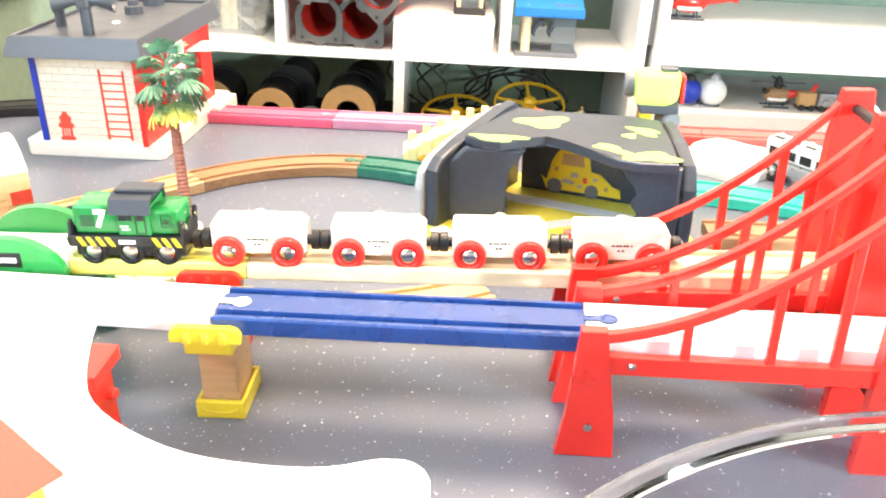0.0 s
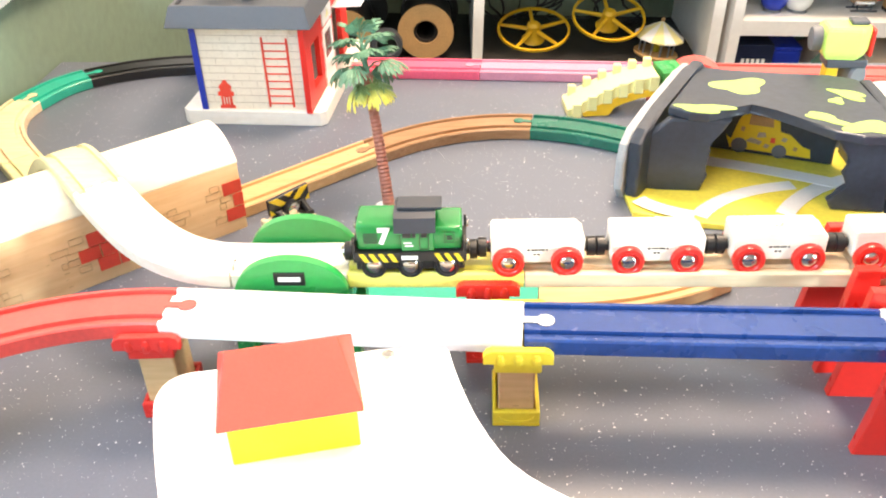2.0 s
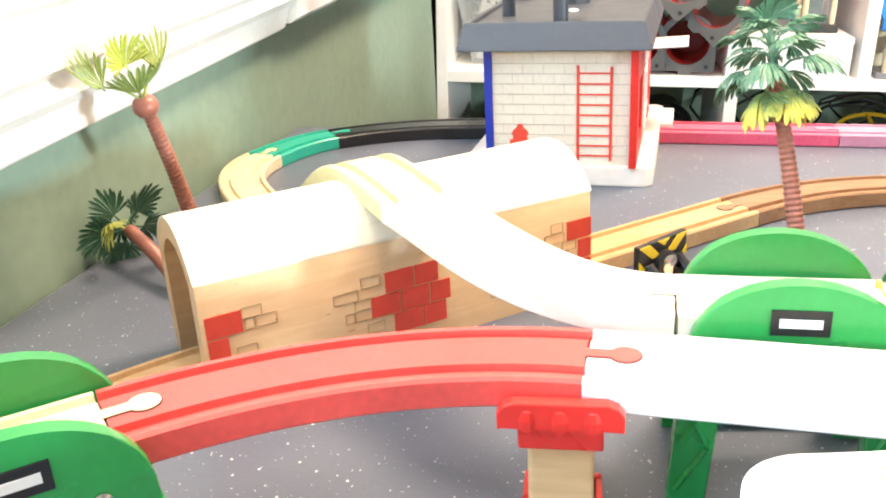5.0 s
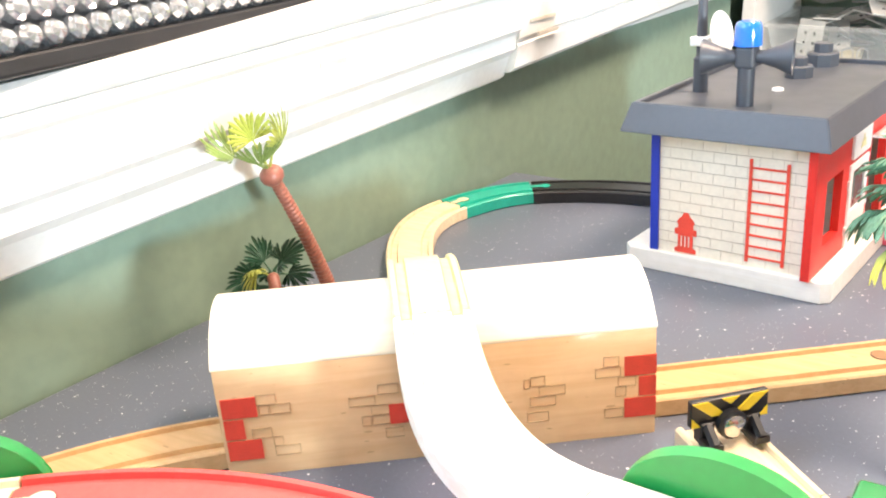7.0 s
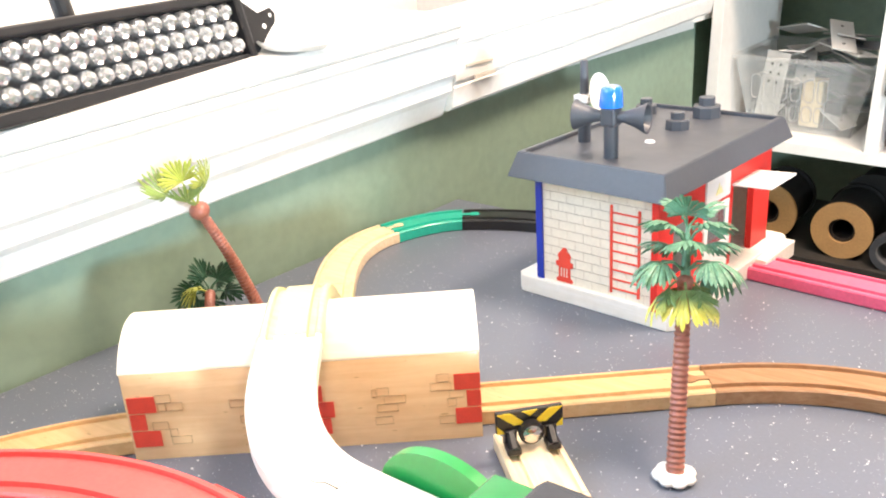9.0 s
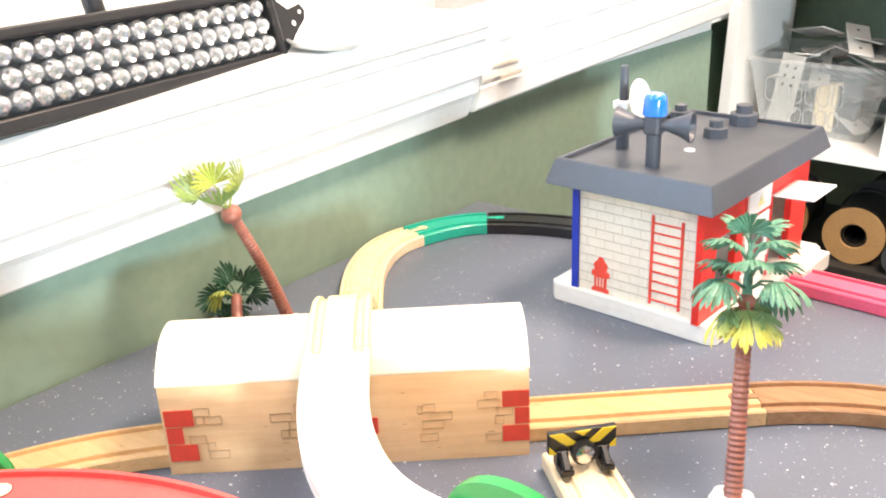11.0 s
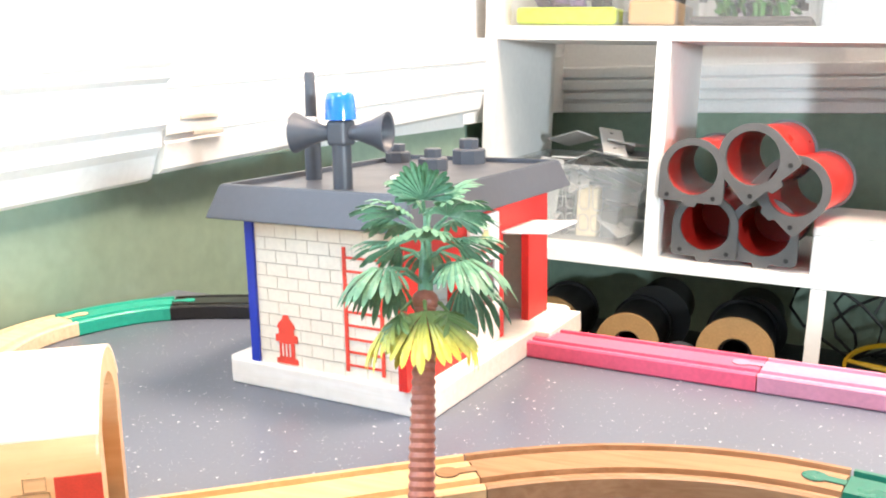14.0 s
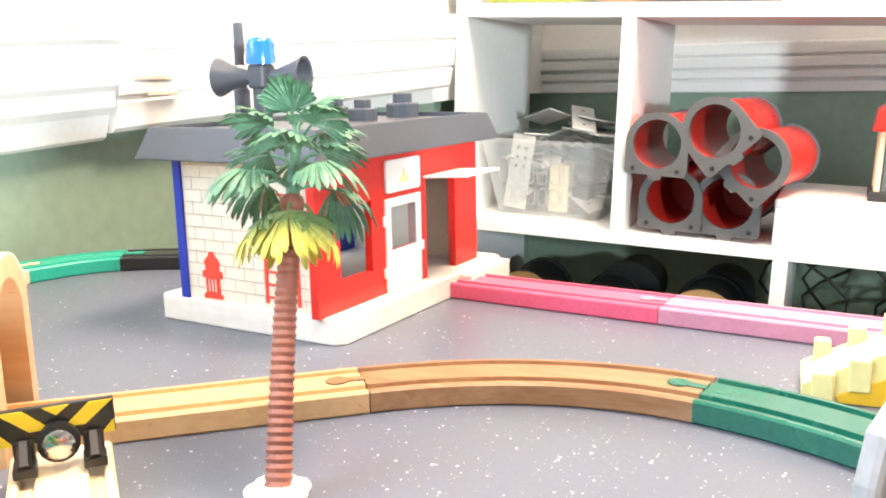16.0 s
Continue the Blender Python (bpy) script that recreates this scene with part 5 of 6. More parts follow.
rc = part("roof", prism(roof_poly, 0.079, 0.088, None, 0.0018), M["cave"], cave, "charcoal roof slab with a jagged front")


def blot(cx, cy, rx, ry, turn, seed, z=0.0882):
    rng = random.Random(seed)
    ph = [rng.uniform(0, 6.28) for _ in range(4)]
    pts = []
    for i in range(28):
        a = 2 * math.pi * i / 28
        k = 1 + 0.14 * math.sin(2 * a + ph[0]) + 0.24 * math.sin(3 * a + ph[1]) + 0.07 * math.sin(5 * a + ph[2])
        x, y = rx * k * math.cos(a), ry * k * math.sin(a)
        c, s = math.cos(radians(turn)), math.sin(radians(turn))
        pts.append((cx + 1.2 * (x * c - y * s), cy + 1.2 * (x * s + y * c)))
    return prism(pts, 0.0878, z)


for args in ((0.151, 0.786, 0.0175, 0.0155, -8, 1), (0.106, 0.740, 0.0200, 0.0072, -14, 2), (0.234, 0.692, 0.0165, 0.0110, -8, 3), (0.203, 0.712, 0.0155, 0.0062, -40, 9),
             (0.240, 0.759, 0.0140, 0.0068, -40, 5), (0.2245, 0.7465, 0.0060, 0.0048, 0, 6)):
    part("moss_patch", blot(*args, 0.08815 + 0.00008 * len(rc.children)), M["moss"], rc, "bright green painted patch")


def plate_wall(p0, p1, outline, thick):
    """An upright board from p0 to p1 on plan; outline in (share of the way, height)."""
    p0, p1 = Vector((*p0, 0)), Vector((*p1, 0))
    ln = (p1 - p0).length
    m = Matrix.Translation(p0) @ pose(0, 0, 0, 0, 0, math.degrees(math.atan2(p1.y - p0.y, p1.x - p0.x))) @ UP_Y
    return prism([(s * ln, z) for s, z in outline], -thick / 2, thick / 2, m, min(0.0032, thick * 0.32))


part("side_wall", plate_wall((0.046, 0.731), (0.131, 0.847), [(0, 0.0), (1, 0.0), (1.0, 0.082), (0.92, 0.093), (0.78, 0.091), (0.30, 0.078), (0.08, 0.070), (0.0, 0.060)], 0.013), M["cave"], cave, "thick rounded side wall")
part("side_wall", plate_wall((0.268, 0.690), (0.272, 0.808), [(0, 0.0), (1, 0.0), (1.0, 0.078), (0.9, 0.086), (0.45, 0.083), (0.08, 0.078), (-0.04, 0.060)], 0.012), M["cave"], cave, "thick rounded side wall")
# grey outer layer, paled to carry the window's light on this face
part("side_panel", plate_wall((0.0368, 0.7378), (0.1218, 0.8538), [(0.02, 0.0), (1, 0.0), (1.0, 0.078), (0.92, 0.088), (0.78, 0.086), (0.30, 0.073), (0.08, 0.066), (0.0, 0.056), (-0.03, 0.040), (-0.03, 0.012)], 0.009), M["cave_edge"], cave, "grey outer layer of the side wall, paled in colour as lit")
part("front_pillar", plate_wall((0.055, 0.750), (0.121, 0.738), [(0.0, 0.006), (0.30, 0.006), (0.86, 0.006), (0.94, 0.022), (0.86, 0.034), (0.94, 0.046), (0.88, 0.058), (1.05, 0.066), (1.15, 0.0785), (0.35, 0.0785), (0.1, 0.062)], 0.009), M["cave"], cave, "jagged rock pillar")
part("front_pillar", plate_wall((0.2615, 0.692), (0.206, 0.702), [(0.0, 0.006), (0.78, 0.006), (0.88, 0.016), (0.70, 0.022), (0.55, 0.030), (0.74, 0.042), (0.60, 0.055), (0.82, 0.066), (0.95, 0.0785), (0.02, 0.0785)], 0.009), M["cave"], cave, "jagged rock pillar")
back = part("back_wall", plate_wall((0.126, 0.834), (0.264, 0.774), [(0.08, 0.006), (0.90, 0.006), (0.90, 0.046), (0.72, 0.0785), (0.26, 0.0785), (0.08, 0.050)], 0.006), M["cave"], cave)
DG = Matrix.Translation((0.1437, 0.8228, 0.0)) @ pose(0, 0, 0, 0, 0, -23.5) @ UP_Y @ Matrix.Diagonal((0.86, 0.90, 1, 1)) @ Matrix.Translation((0.010, 0.002, 0))
for nm, poly, key, z in (("printed_digger", [(0.006, 0.024), (0.012, 0.020), (0.018, 0.044), (0.026, 0.056), (0.060, 0.056), (0.064, 0.036), (0.075, 0.034), (0.090, 0.022), (0.098, 0.020), (0.100, 0.010), (0.012, 0.010)], "ink_yellow", 0.0),
                         ("printed_window", [(0.029, 0.040), (0.056, 0.040), (0.054, 0.053), (0.030, 0.053)], "tan", 0.0006), ("printed_wheel", [(0.066 + 0.008 * math.cos(a * 0.524), 0.013 + 0.008 * math.sin(a * 0.524)) for a in range(12)], "grey", 0.0008),
                         ("printed_wheel", [(0.022 + 0.009 * math.cos(a * 0.524), 0.014 + 0.009 * math.sin(a * 0.524)) for a in range(12)], "grey", 0.0008), ("printed_spot", [(0.066, 0.026), (0.071, 0.025), (0.073, 0.029), (0.068, 0.030)], "print", 0.0008), ("printed_spot", [(0.021, 0.032), (0.025, 0.031), (0.026, 0.036), (0.022, 0.037)], "tan", 0.0008), ("printed_spot", [(0.048, 0.016), (0.053, 0.015), (0.055, 0.019), (0.050, 0.020)], "print", 0.0008), ("printed_spot", [(0.080, 0.017), (0.084, 0.016), (0.085, 0.020), (0.081, 0.021)], "tan", 0.0008), ("printed_spot", [(0.040, 0.026), (0.050, 0.028), (0.048, 0.033), (0.041, 0.032)], "print", 0.0008),
                         ("printed_spot", [(0.028, 0.020), (0.044, 0.018), (0.046, 0.022), (0.034, 0.025)], "print", 0.0008), ("printed_spot", [(0.055, 0.022), (0.060, 0.022), (0.060, 0.028), (0.055, 0.028)], "ink_red", 0.0008)):
    o = part(nm, prism(poly, 0.0, 0.0005, DG), M[key], back)
    o.location = Vector((-0.40, -0.916, 0)) * (z + 0.0006)

ramp = thing("toy_stair_ramp", "pale yellow stepped toy ramp with studs", "toy ramp", pose(0.021, 0.9465, 0, 0, 0, 2))
top = [(0.098 * i / 12, 0.008 + 0.034 * math.sin(i / 12 * math.pi / 2)) for i in range(13)]
low = [(0.098, 0.021), (0.080, 0.019), (0.066, 0.015), (0.052, 0.010), (0.045, 0.0), (0.0, 0.0)]
part("body", prism(top + low, -0.020, 0.020, UP_Y, 0.001), M["yellow_pale"], ramp)
part("side_skirt", prism([(x, z - 0.013) for x, z in top[2:]] + [(0.0975, 0.0215), (0.080, 0.0195), (0.066, 0.0155), (0.052, 0.0105), (0.045, 0.0005), (0.018, 0.0005)], 0.0201, 0.0215, UP_Y), M["orange_yellow"], ramp, "orange yellow lower side")
for i in range(6):
    x = 0.010 + 0.0165 * i
    z = 0.008 + 0.034 * math.sin(x / 0.098 * math.pi / 2)
    part("stud", box(x - 0.0042, 0.0120, z - 0.006, x + 0.0042, 0.0200, z + 0.009, 0.0015), M["yellow_pale"], ramp)
    part("tooth", box(x - 0.0052, -0.0228, z - 0.015, x + 0.0052, -0.0195, z + 0.002, 0.001), M["yellow_pale"], ramp)
rb = thing("toy_block", "red and green toy building blocks stacked behind the ramp", "toy block", pose(0.132, 0.950, 0, 0, 0, 8))
part("lower_block", box(-0.014, -0.018, 0.0, 0.014, 0.018, 0.020, 0.001), M["red"], rb)
part("upper_block", box(-0.010, -0.018, 0.0202, 0.016, 0.018, 0.046, 0.001), M["green"], rb, "green block")
ra = thing("toy_arch", "red half-round toy tunnel arch behind the cave", "toy arch", pose(0.1735, 0.986, 0, 0, 0, -12))
pts = [(0.033 * math.cos(math.pi * i / 20), 0.008 + 0.031 * math.sin(math.pi * i / 20)) for i in range(21)]
pts += [(0.024 * math.cos(math.pi * (20 - i) / 20), 0.008 + 0.023 * math.sin(math.pi * (20 - i) / 20)) for i in range(21)]
part("arch", prism(pts, -0.012, 0.012, UP_Y, 0.0008), M["red_track"], ra, "", True)
for s in (-1, 1):
    part("foot", box(s * 0.0285 - 0.0055, -0.0125, 0, s * 0.0285 + 0.0055, 0.0125, 0.0082, 0.0008), M["red_track"], ra)

lm = thing("toy_excavator", "lime green toy excavator on a yellow pedestal", "toy vehicle", pose(0.279, 0.862, 0, 0, 0, -6) @ Matrix.Diagonal((0.84, 0.84, 1, 1)))
part("undercarriage", box(-0.028, -0.016, 0, 0.034, 0.016, 0.016, 0.004, None, 3), M["grey"], lm)
part("pedestal", box(-0.018, -0.010, 0.016, -0.004, 0.008, 0.079, 0.001), M["orange_yellow"], lm, "orange yellow pedestal")
part("engine", lathe([(0.010, -0.013), (0.0125, -0.010), (0.0125, 0.010), (0.010, 0.013)], 18, pose(0.016, 0.002, 0.069, 90, 0, 20)), M["grey"], lm, "rounded grey engine", True)
part("turntable", box(-0.020, -0.015, 0.079, 0.026, 0.015, 0.0880, 0.002), M["slate"], lm)
hull = bmesh.new()
for rows in ([(-0.027, -0.017), (0.012, -0.020), (0.026, -0.004), (0.026, 0.017), (-0.027, 0.017)],):
    levels = ((0.0881, 0.84), (0.0945, 1.0), (0.1150, 1.03), (0.1180, 0.98), (0.1200, 0.90))
    rings = [[hull.verts.new((x * k, y * k, z)) for x, y in rows] for z, k in levels]
    for p0, p1 in zip(rings, rings[1:]):
        for i in range(5):
            hull.faces.new((p0[i], p0[(i + 1) % 5], p1[(i + 1) % 5], p1[i]))
    hull.faces.new(rings[0][::-1])
    hull.faces.new(rings[-1])
bmesh.ops.bevel(hull, geom=hull.edges[:], offset=0.0012, segments=2, affect="EDGES")
part("cab", hull, M["lime"], lm)
part("lamp", lathe([(0.012, 0), (0.013, 0.006), (0.011, 0.011)], 18, pose(-0.0275, 0.002, 0.105, 0, -90, 0)), M["grey"], lm, "round grey lamp", True)
part("counterweight", box(0.0272, -0.006, 0.088, 0.032, 0.015, 0.116, 0.002), M["red"], lm, "red counterweight")
part("roof_plate", box(0.002, -0.006, 0.1201, 0.022, 0.012, 0.1240, 0.0015), M["slate"], lm, "dark roof plate")

mound = bmesh.new()
rng = random.Random(5)
rings = []
for k, (f, z) in enumerate(((1.0, 0.0), (1.02, 0.010), (0.92, 0.017), (0.55, 0.020), (0.15, 0.021))):
    rings.append([mound.verts.new((0.050 * f * math.cos(a) * (1 + 0.10 * math.sin(3 * a + 1)), 0.046 * f * math.sin(a) * (1 + 0.12 * math.sin(4 * a)), z)) for a in [2 * math.pi * i / 32 for i in range(32)]])
for a, b in zip(rings, rings[1:]):
    for i in range(32):
        mound.faces.new((a[i], a[(i + 1) % 32], b[(i + 1) % 32], b[i]))
mound.faces.new(rings[0][::-1])
mound.faces.new(rings[-1])
single("toy_snow_mound", mound, M["white"], "low white moulded toy snow mound", "toy scenery", m=pose(0.380, 0.912, 0, 0, 0, -20), smooth=True)

sv = thing("toy_passenger_car", "white and silver toy passenger carriage with dark windows", "toy train", pose(0.438, 0.855, 0.0, 0, 0, -58) @ Matrix.Diagonal((0.95, 0.95, 1.12, 1)))
part("lower_body", box(-0.045, -0.014, 0.010, 0.045, 0.014, 0.022, 0.002), M["silver"], sv)
upper = part("upper_body", box(-0.045, -0.014, 0.022, 0.045, 0.014, 0.042, 0.005, None, 3), M["white"], sv, "", True)
part("end_panel", box(0.0452, -0.012, 0.012, 0.049, 0.012, 0.036, 0.001), M["sky_blue"], sv, "bright blue end panel")
for s in (-1, 1):
    for i in range(4):
        part("window", box(-0.038 + 0.020 * i, s * 0.0140 - 0.0004, 0.026, -0.024 + 0.020 * i, s * 0.0140 + 0.0004, 0.034, 0.0002), M["black"], upper)
        part("roof_window", box(-0.038 + 0.020 * i, s * 0.008 - 0.003, 0.0415, -0.024 + 0.020 * i, s * 0.008 + 0.003, 0.0424), M["black"], upper)
    for x in (-0.030, 0.030):
        wheel(sv, x, s * 0.0125, 0.0098, "black", 0.0046)

# clear plastic tub in front of the bridges
tub = thing("plastic_tub", "large clear plastic tub standing empty on the table", "tub", pose(0.290, 0.071, 0))
R_T = 0.255
part("wall", lathe([(R_T - 0.020, 0.0026), (R_T - 0.002, 0.098), (R_T - 0.0045, 0.098), (R_T - 0.0225, 0.0026)], 96, None, False), M["clear"], tub, "", True)
part("floor", lathe([(0.001, 0.0), (R_T - 0.019, 0.0), (R_T - 0.019, 0.0024), (0.001, 0.0024)], 96, None, False), M["clear"], tub)
part("rim", lathe([(R_T - 0.005, 0.0982), (R_T + 0.003, 0.0982), (R_T + 0.005, 0.100), (R_T + 0.005, 0.103), (R_T - 0.004, 0.1035), (R_T - 0.0055, 0.101), (R_T - 0.005, 0.0982)], 96, None, False), M["clear"], tub, "rolled clear rim", True)

# ---- shelves against the far wall ----
SH = pose(-0.552, 1.872, 0.2555, 0, 2.4, -1.0) @ Matrix.Diagonal((1.012, 1.012, 1.0, 1))


def shelf_unit(name, boards, label):
    t = thing(name, label, "shelf", SH)
    for nm, x0, z0, x1, z1, y0, y1 in boards:
        # the lower board at -0.565 is darker than the others
        part(nm, box(x0, y0, z0, x1, y1, z1, 0.0008), M["dark_board" if z0 == -0.565 else "shelf"], t, "dark lower board" if z0 == -0.565 else "")
    return t


shelf_unit("shelf_unit", [
    ("side_panel", -0.006, -1.0, 0.014, 0.75, 0, 0.33), ("side_panel", 1.018, -1.0, 1.042, 0.75, 0, 0.33),
    ("shelf_board", 0.014, 0.0, 1.018, 0.022, 0.001, 0.33), ("shelf_board", 0.014, -0.357, 1.018, -0.337, 0.001, 0.33), ("shelf_board", 0.014, -0.565, 1.018, -0.545, 0.001, 0.33),
    ("divider", 0.270, -0.337, 0.292, 0.0, 0.002, 0.33), ("divider", 0.737, -0.337, 0.759, 0.0, 0.002, 0.33), ("divider", 0.519, -0.545, 0.541, -0.357, 0.002, 0.33),
    ("divider", 0.515, 0.022, 0.537, 0.36, 0.002, 0.33), ("shelf_board", 0.014, 0.36, 1.018, 0.38, 0.001, 0.33)], "white wooden shelf unit full of toy parts")
shelf_unit("shelf_unit", [
    ("side_panel", 1.057, -1.0, 1.079, 0.75, -0.01, 0.33), ("shelf_board", 1.079, -0.336, 2.3, -0.250, -0.009, 0.33), ("shelf_board", 1.079, -0.467, 2.3, -0.434, -0.009, 0.33),
    ("shelf_board", 1.079, -0.04, 2.3, -0.02, -0.009, 0.33), ("shelf_board", 1.079, -0.68, 2.3, -0.66, -0.009, 0.33)], "white wooden shelf unit with rows of models")
single("shelf_post", box(1.0435, 0.01, -0.30, 1.0555, 0.03, 0.75, 0.002), M["grey"], "narrow grey post in the gap between shelf units", "post", m=SH)


def on_shelf(x, y, z):
    """A place on the shelves from plan x, y and a height over a board, board by its local height."""
    return SH @ Matrix.Translation((x, y, z))


F2, F3, F1 = -0.337, -0.545, 0.022
# clear basket of scrap
bk = thing("plastic_basket", "clear plastic basket full of grey metal strips", "basket", on_shelf(0.018, 0.050, F2))
bw, bd, bh = 0.246, 0.24, 0.128
lo_ = [(0.034, 0.026), (bw - 0.034, 0.026), (bw - 0.034, bd - 0.026), (0.034, bd - 0.026)]
hi_ = [(0.006, 0.006), (bw - 0.006, 0.006), (bw - 0.006, bd - 0.006), (0.006, bd - 0.006)]
part("floor", box(0.034, 0.026, 0, bw - 0.034, bd - 0.026, 0.003), M["frost"], bk)
for i, nm in enumerate(("front", "side", "back", "side")):
    b = bmesh.new()
    j = (i + 1) % 4
    outer_ = [Vector((*lo_[i], 0.002)), Vector((*lo_[j], 0.002)), Vector((*hi_[j], bh)), Vector((*hi_[i], bh))]
    n_ = (outer_[1] - outer_[0]).cross(outer_[3] - outer_[0]).normalized() * -0.0025
    vs = [b.verts.new(p) for p in outer_] + [b.verts.new(p + n_) for p in outer_]
    for q in ((0, 1, 2, 3), (7, 6, 5, 4), (0, 4, 5, 1), (1, 5, 6, 2), (2, 6, 7, 3), (3, 7, 4, 0)):
        b.faces.new([vs[k] for k in q])
    part(nm, b, M["frost"], bk)
rim = bmesh.new()
for q in ((0, 0, bh, bw, 0.010, bh + 0.007), (0, bd - 0.010, bh, bw, bd, bh + 0.007), (0, 0.010, bh, 0.010, bd - 0.010, bh + 0.007), (bw - 0.010, 0.010, bh, bw, bd - 0.010, bh + 0.007)):
    add_box(rim, *q, 0.001)
part("rim", rim, M["frost"], bk, "thick clear rim")
for i in range(6):
    for j in range(2):
        z0_, h_ = (0.020, 0.030) if j == 0 else (0.058, 0.044)
        w_ = 0.0085
        x = 0.050 + i * 0.0215 + (0.0 if j == 0 else (i - 3) * 0.0016)
        loop = [(x + w_ * math.cos(math.pi * k / 8), z0_ + h_ - w_ + w_ * math.sin(math.pi * k / 8)) for k in range(9)] + [(x - w_ * math.cos(math.pi * k / 8), z0_ + w_ - w_ * math.sin(math.pi * k / 8)) for k in range(9)]
        ys = lambda z: 0.026 - 0.020 * z / bh - 0.001
        part("slot_rim", tube([(a_, ys(c_), c_) for a_, c_ in loop + loop[:1]], 0.0010, 6), M["frost_edge"], bk, "moulded edge of an open slot")
rng = random.Random(11)
for i in range(26):
    ln, w = rng.uniform(0.08, 0.15), rng.uniform(0.016, 0.042)
    if i > 17:
        ln, w = rng.uniform(0.10, 0.14), rng.uniform(0.034, 0.048)
    s = thing("metal_strip", "loose grey perforated strip lying in the basket", "metal strip", SH @ Matrix.Translation((0.030 + rng.uniform(0.055, 0.175), 0.055 + rng.uniform(0.05, 0.19), F2 + 0.03 + 0.0056 * i)) @ pose(0, 0, 0, rng.uniform(-26, 26) * (0.7 if i > 17 else 1), rng.uniform(-26, 26) * (0.6 if i > 17 else 1), rng.uniform(0, 180)), "strips in the basket")
    part("strip", box(-ln / 2, -w / 2, 0, ln / 2, w / 2, 0.003, 0.0006), M[("plate_grey", "plate_grey", "grey", "plate_grey", "scrap", "plate_grey")[i % 6]], s)
    for k in (-1, 0, 1):
        part("hole", lathe([(0.003, 0.0028), (0.003, 0.0034)], 10, pose(k * ln * 0.3, 0, 0)), M["dark"], s)


up = thing("metal_strip", "pale grey perforated plate standing upright in the basket", "metal strip", SH @ Matrix.Translation((0.085, 0.085, F2 + 0.075)) @ pose(0, 0, 0, 84, 4, -12), "strips in the basket")
part("strip", box(-0.022, -0.065, 0, 0.022, 0.065, 0.003, 0.0008), M["plate_grey"], up)
for k in range(6):
    part("hole", lathe([(0.0028, 0.0028), (0.0028, 0.0034)], 10, pose(-0.008 if k % 2 else 0.008, 0.010 + 0.016 * (k // 2), 0)), M["dark"], up)
for x, w, h, key in ((0.100, 0.030, 0.060, "dark"), (0.150, 0.036, 0.085, "beech_pale"), (0.190, 0.030, 0.050, "dark")):
    single("scrap_block", box(-w / 2, -0.020, 0, w / 2, 0.020, h, 0.003), M[key], "dark block under the strips in the basket" if key == "dark" else "pale wooden block among the strips in the basket", "block", "blocks in the basket", m=on_shelf(x, 0.125, F2 + 0.004))


# red tunnel tubes
def tube_piece(m, closed):
    t = thing("tunnel_tube", "red plastic tunnel tube with grey end frame", "toy tunnel", m, "stacked red tunnel tubes")
    out, hole = [], []
    n = 28
    for i in range(n + 1):
        a = math.pi * i / n
        out.append((0.056 * math.cos(a), 0.056 * math.sin(a)))
    out += [(-0.056, -0.052), (-0.052, -0.056), (-0.012, -0.056), (-0.010, -0.064), (0.010, -0.064), (0.012, -0.056), (0.052, -0.056), (0.056, -0.052)]
    hole = [(0.0435 * math.cos(2 * math.pi * i / 40), 0.0435 * math.sin(2 * math.pi * i / 40)) for i in range(40)]
    bm = bmesh.new()
    # ring of quads between hole and outline, matched by angle
    k = 80
    def at(a):
        best = None
        dx, dz = math.cos(a), math.sin(a)
        for (x0, z0), (x1, z1) in zip(out, out[1:] + out[:1]):
            den = dx * (z1 - z0) - dz * (x1 - x0)
            if abs(den) > 1e-9:
                r = (x0 * (z1 - z0) - z0 * (x1 - x0)) / den
                u = (x0 * dz - z0 * dx) / den
                if r > 0 and -1e-6 <= u <= 1 + 1e-6 and (best is None or r > best):
                    best = r
        return (best or 0.056) * dx, (best or 0.056) * dz
    loops = []
    for y in (0.0, 0.008):
        loops.append([bm.verts.new((0.0435 * math.cos(2 * math.pi * i / k), y, 0.0435 * math.sin(2 * math.pi * i / k))) for i in range(k)])
        loops.append([bm.verts.new((at(2 * math.pi * i / k)[0], y, at(2 * math.pi * i / k)[1])) for i in range(k)])
    for a, b in ((0, 1), (1, 3), (3, 2), (2, 0)):
        for i in range(k):
            bm.faces.new((loops[a][i], loops[a][(i + 1) % k], loops[b][(i + 1) % k], loops[b][i]))
    part("end_frame", bm, M["warm_grey"], t, "grey end frame")
    wall = lathe([(0.048, 0.008), (0.050, 0.012), (0.050, 0.17), (0.0445, 0.17), (0.0445, 0.0)], 40, pose(0, 0, 0, -90, 0, 0), False)
    part("tube", wall, M["red"], t, "", True)
    # inner wall in deeper red: the shade inside is put into its colour
    part("shade_liner", lathe([(0.0441, 0.004), (0.0441, 0.168)], 40, pose(0, 0, 0, -90, 0, 0), False), M["red_shaded"], t, "inside wall, its red darkened in colour for shade", True)
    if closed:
        # added plug that makes the lower tubes look dark inside
        part("shade_plug", lathe([(0.0, 0.150), (0.0438, 0.150), (0.0438, 0.156), (0.0, 0.156)], 32, pose(0, 0, 0, -90, 0, 0), False), M["red_shaded"], t, "added plug at the back, dark red in place of shade")
    for x in (-0.040, 0.040):
        part("bolt_hole", lathe([(0.004, 0), (0.004, 0.0006)], 12, pose(x, -0.0004, -0.046, 90, 0, 0)), M["dark"], t)
    part("frame_back", lathe([(0.0505, 0.165), (0.054, 0.165), (0.054, 0.172), (0.0505, 0.172)], 40, pose(0, 0, 0, -90, 0, 0), False), M["grey"], t)
    return t


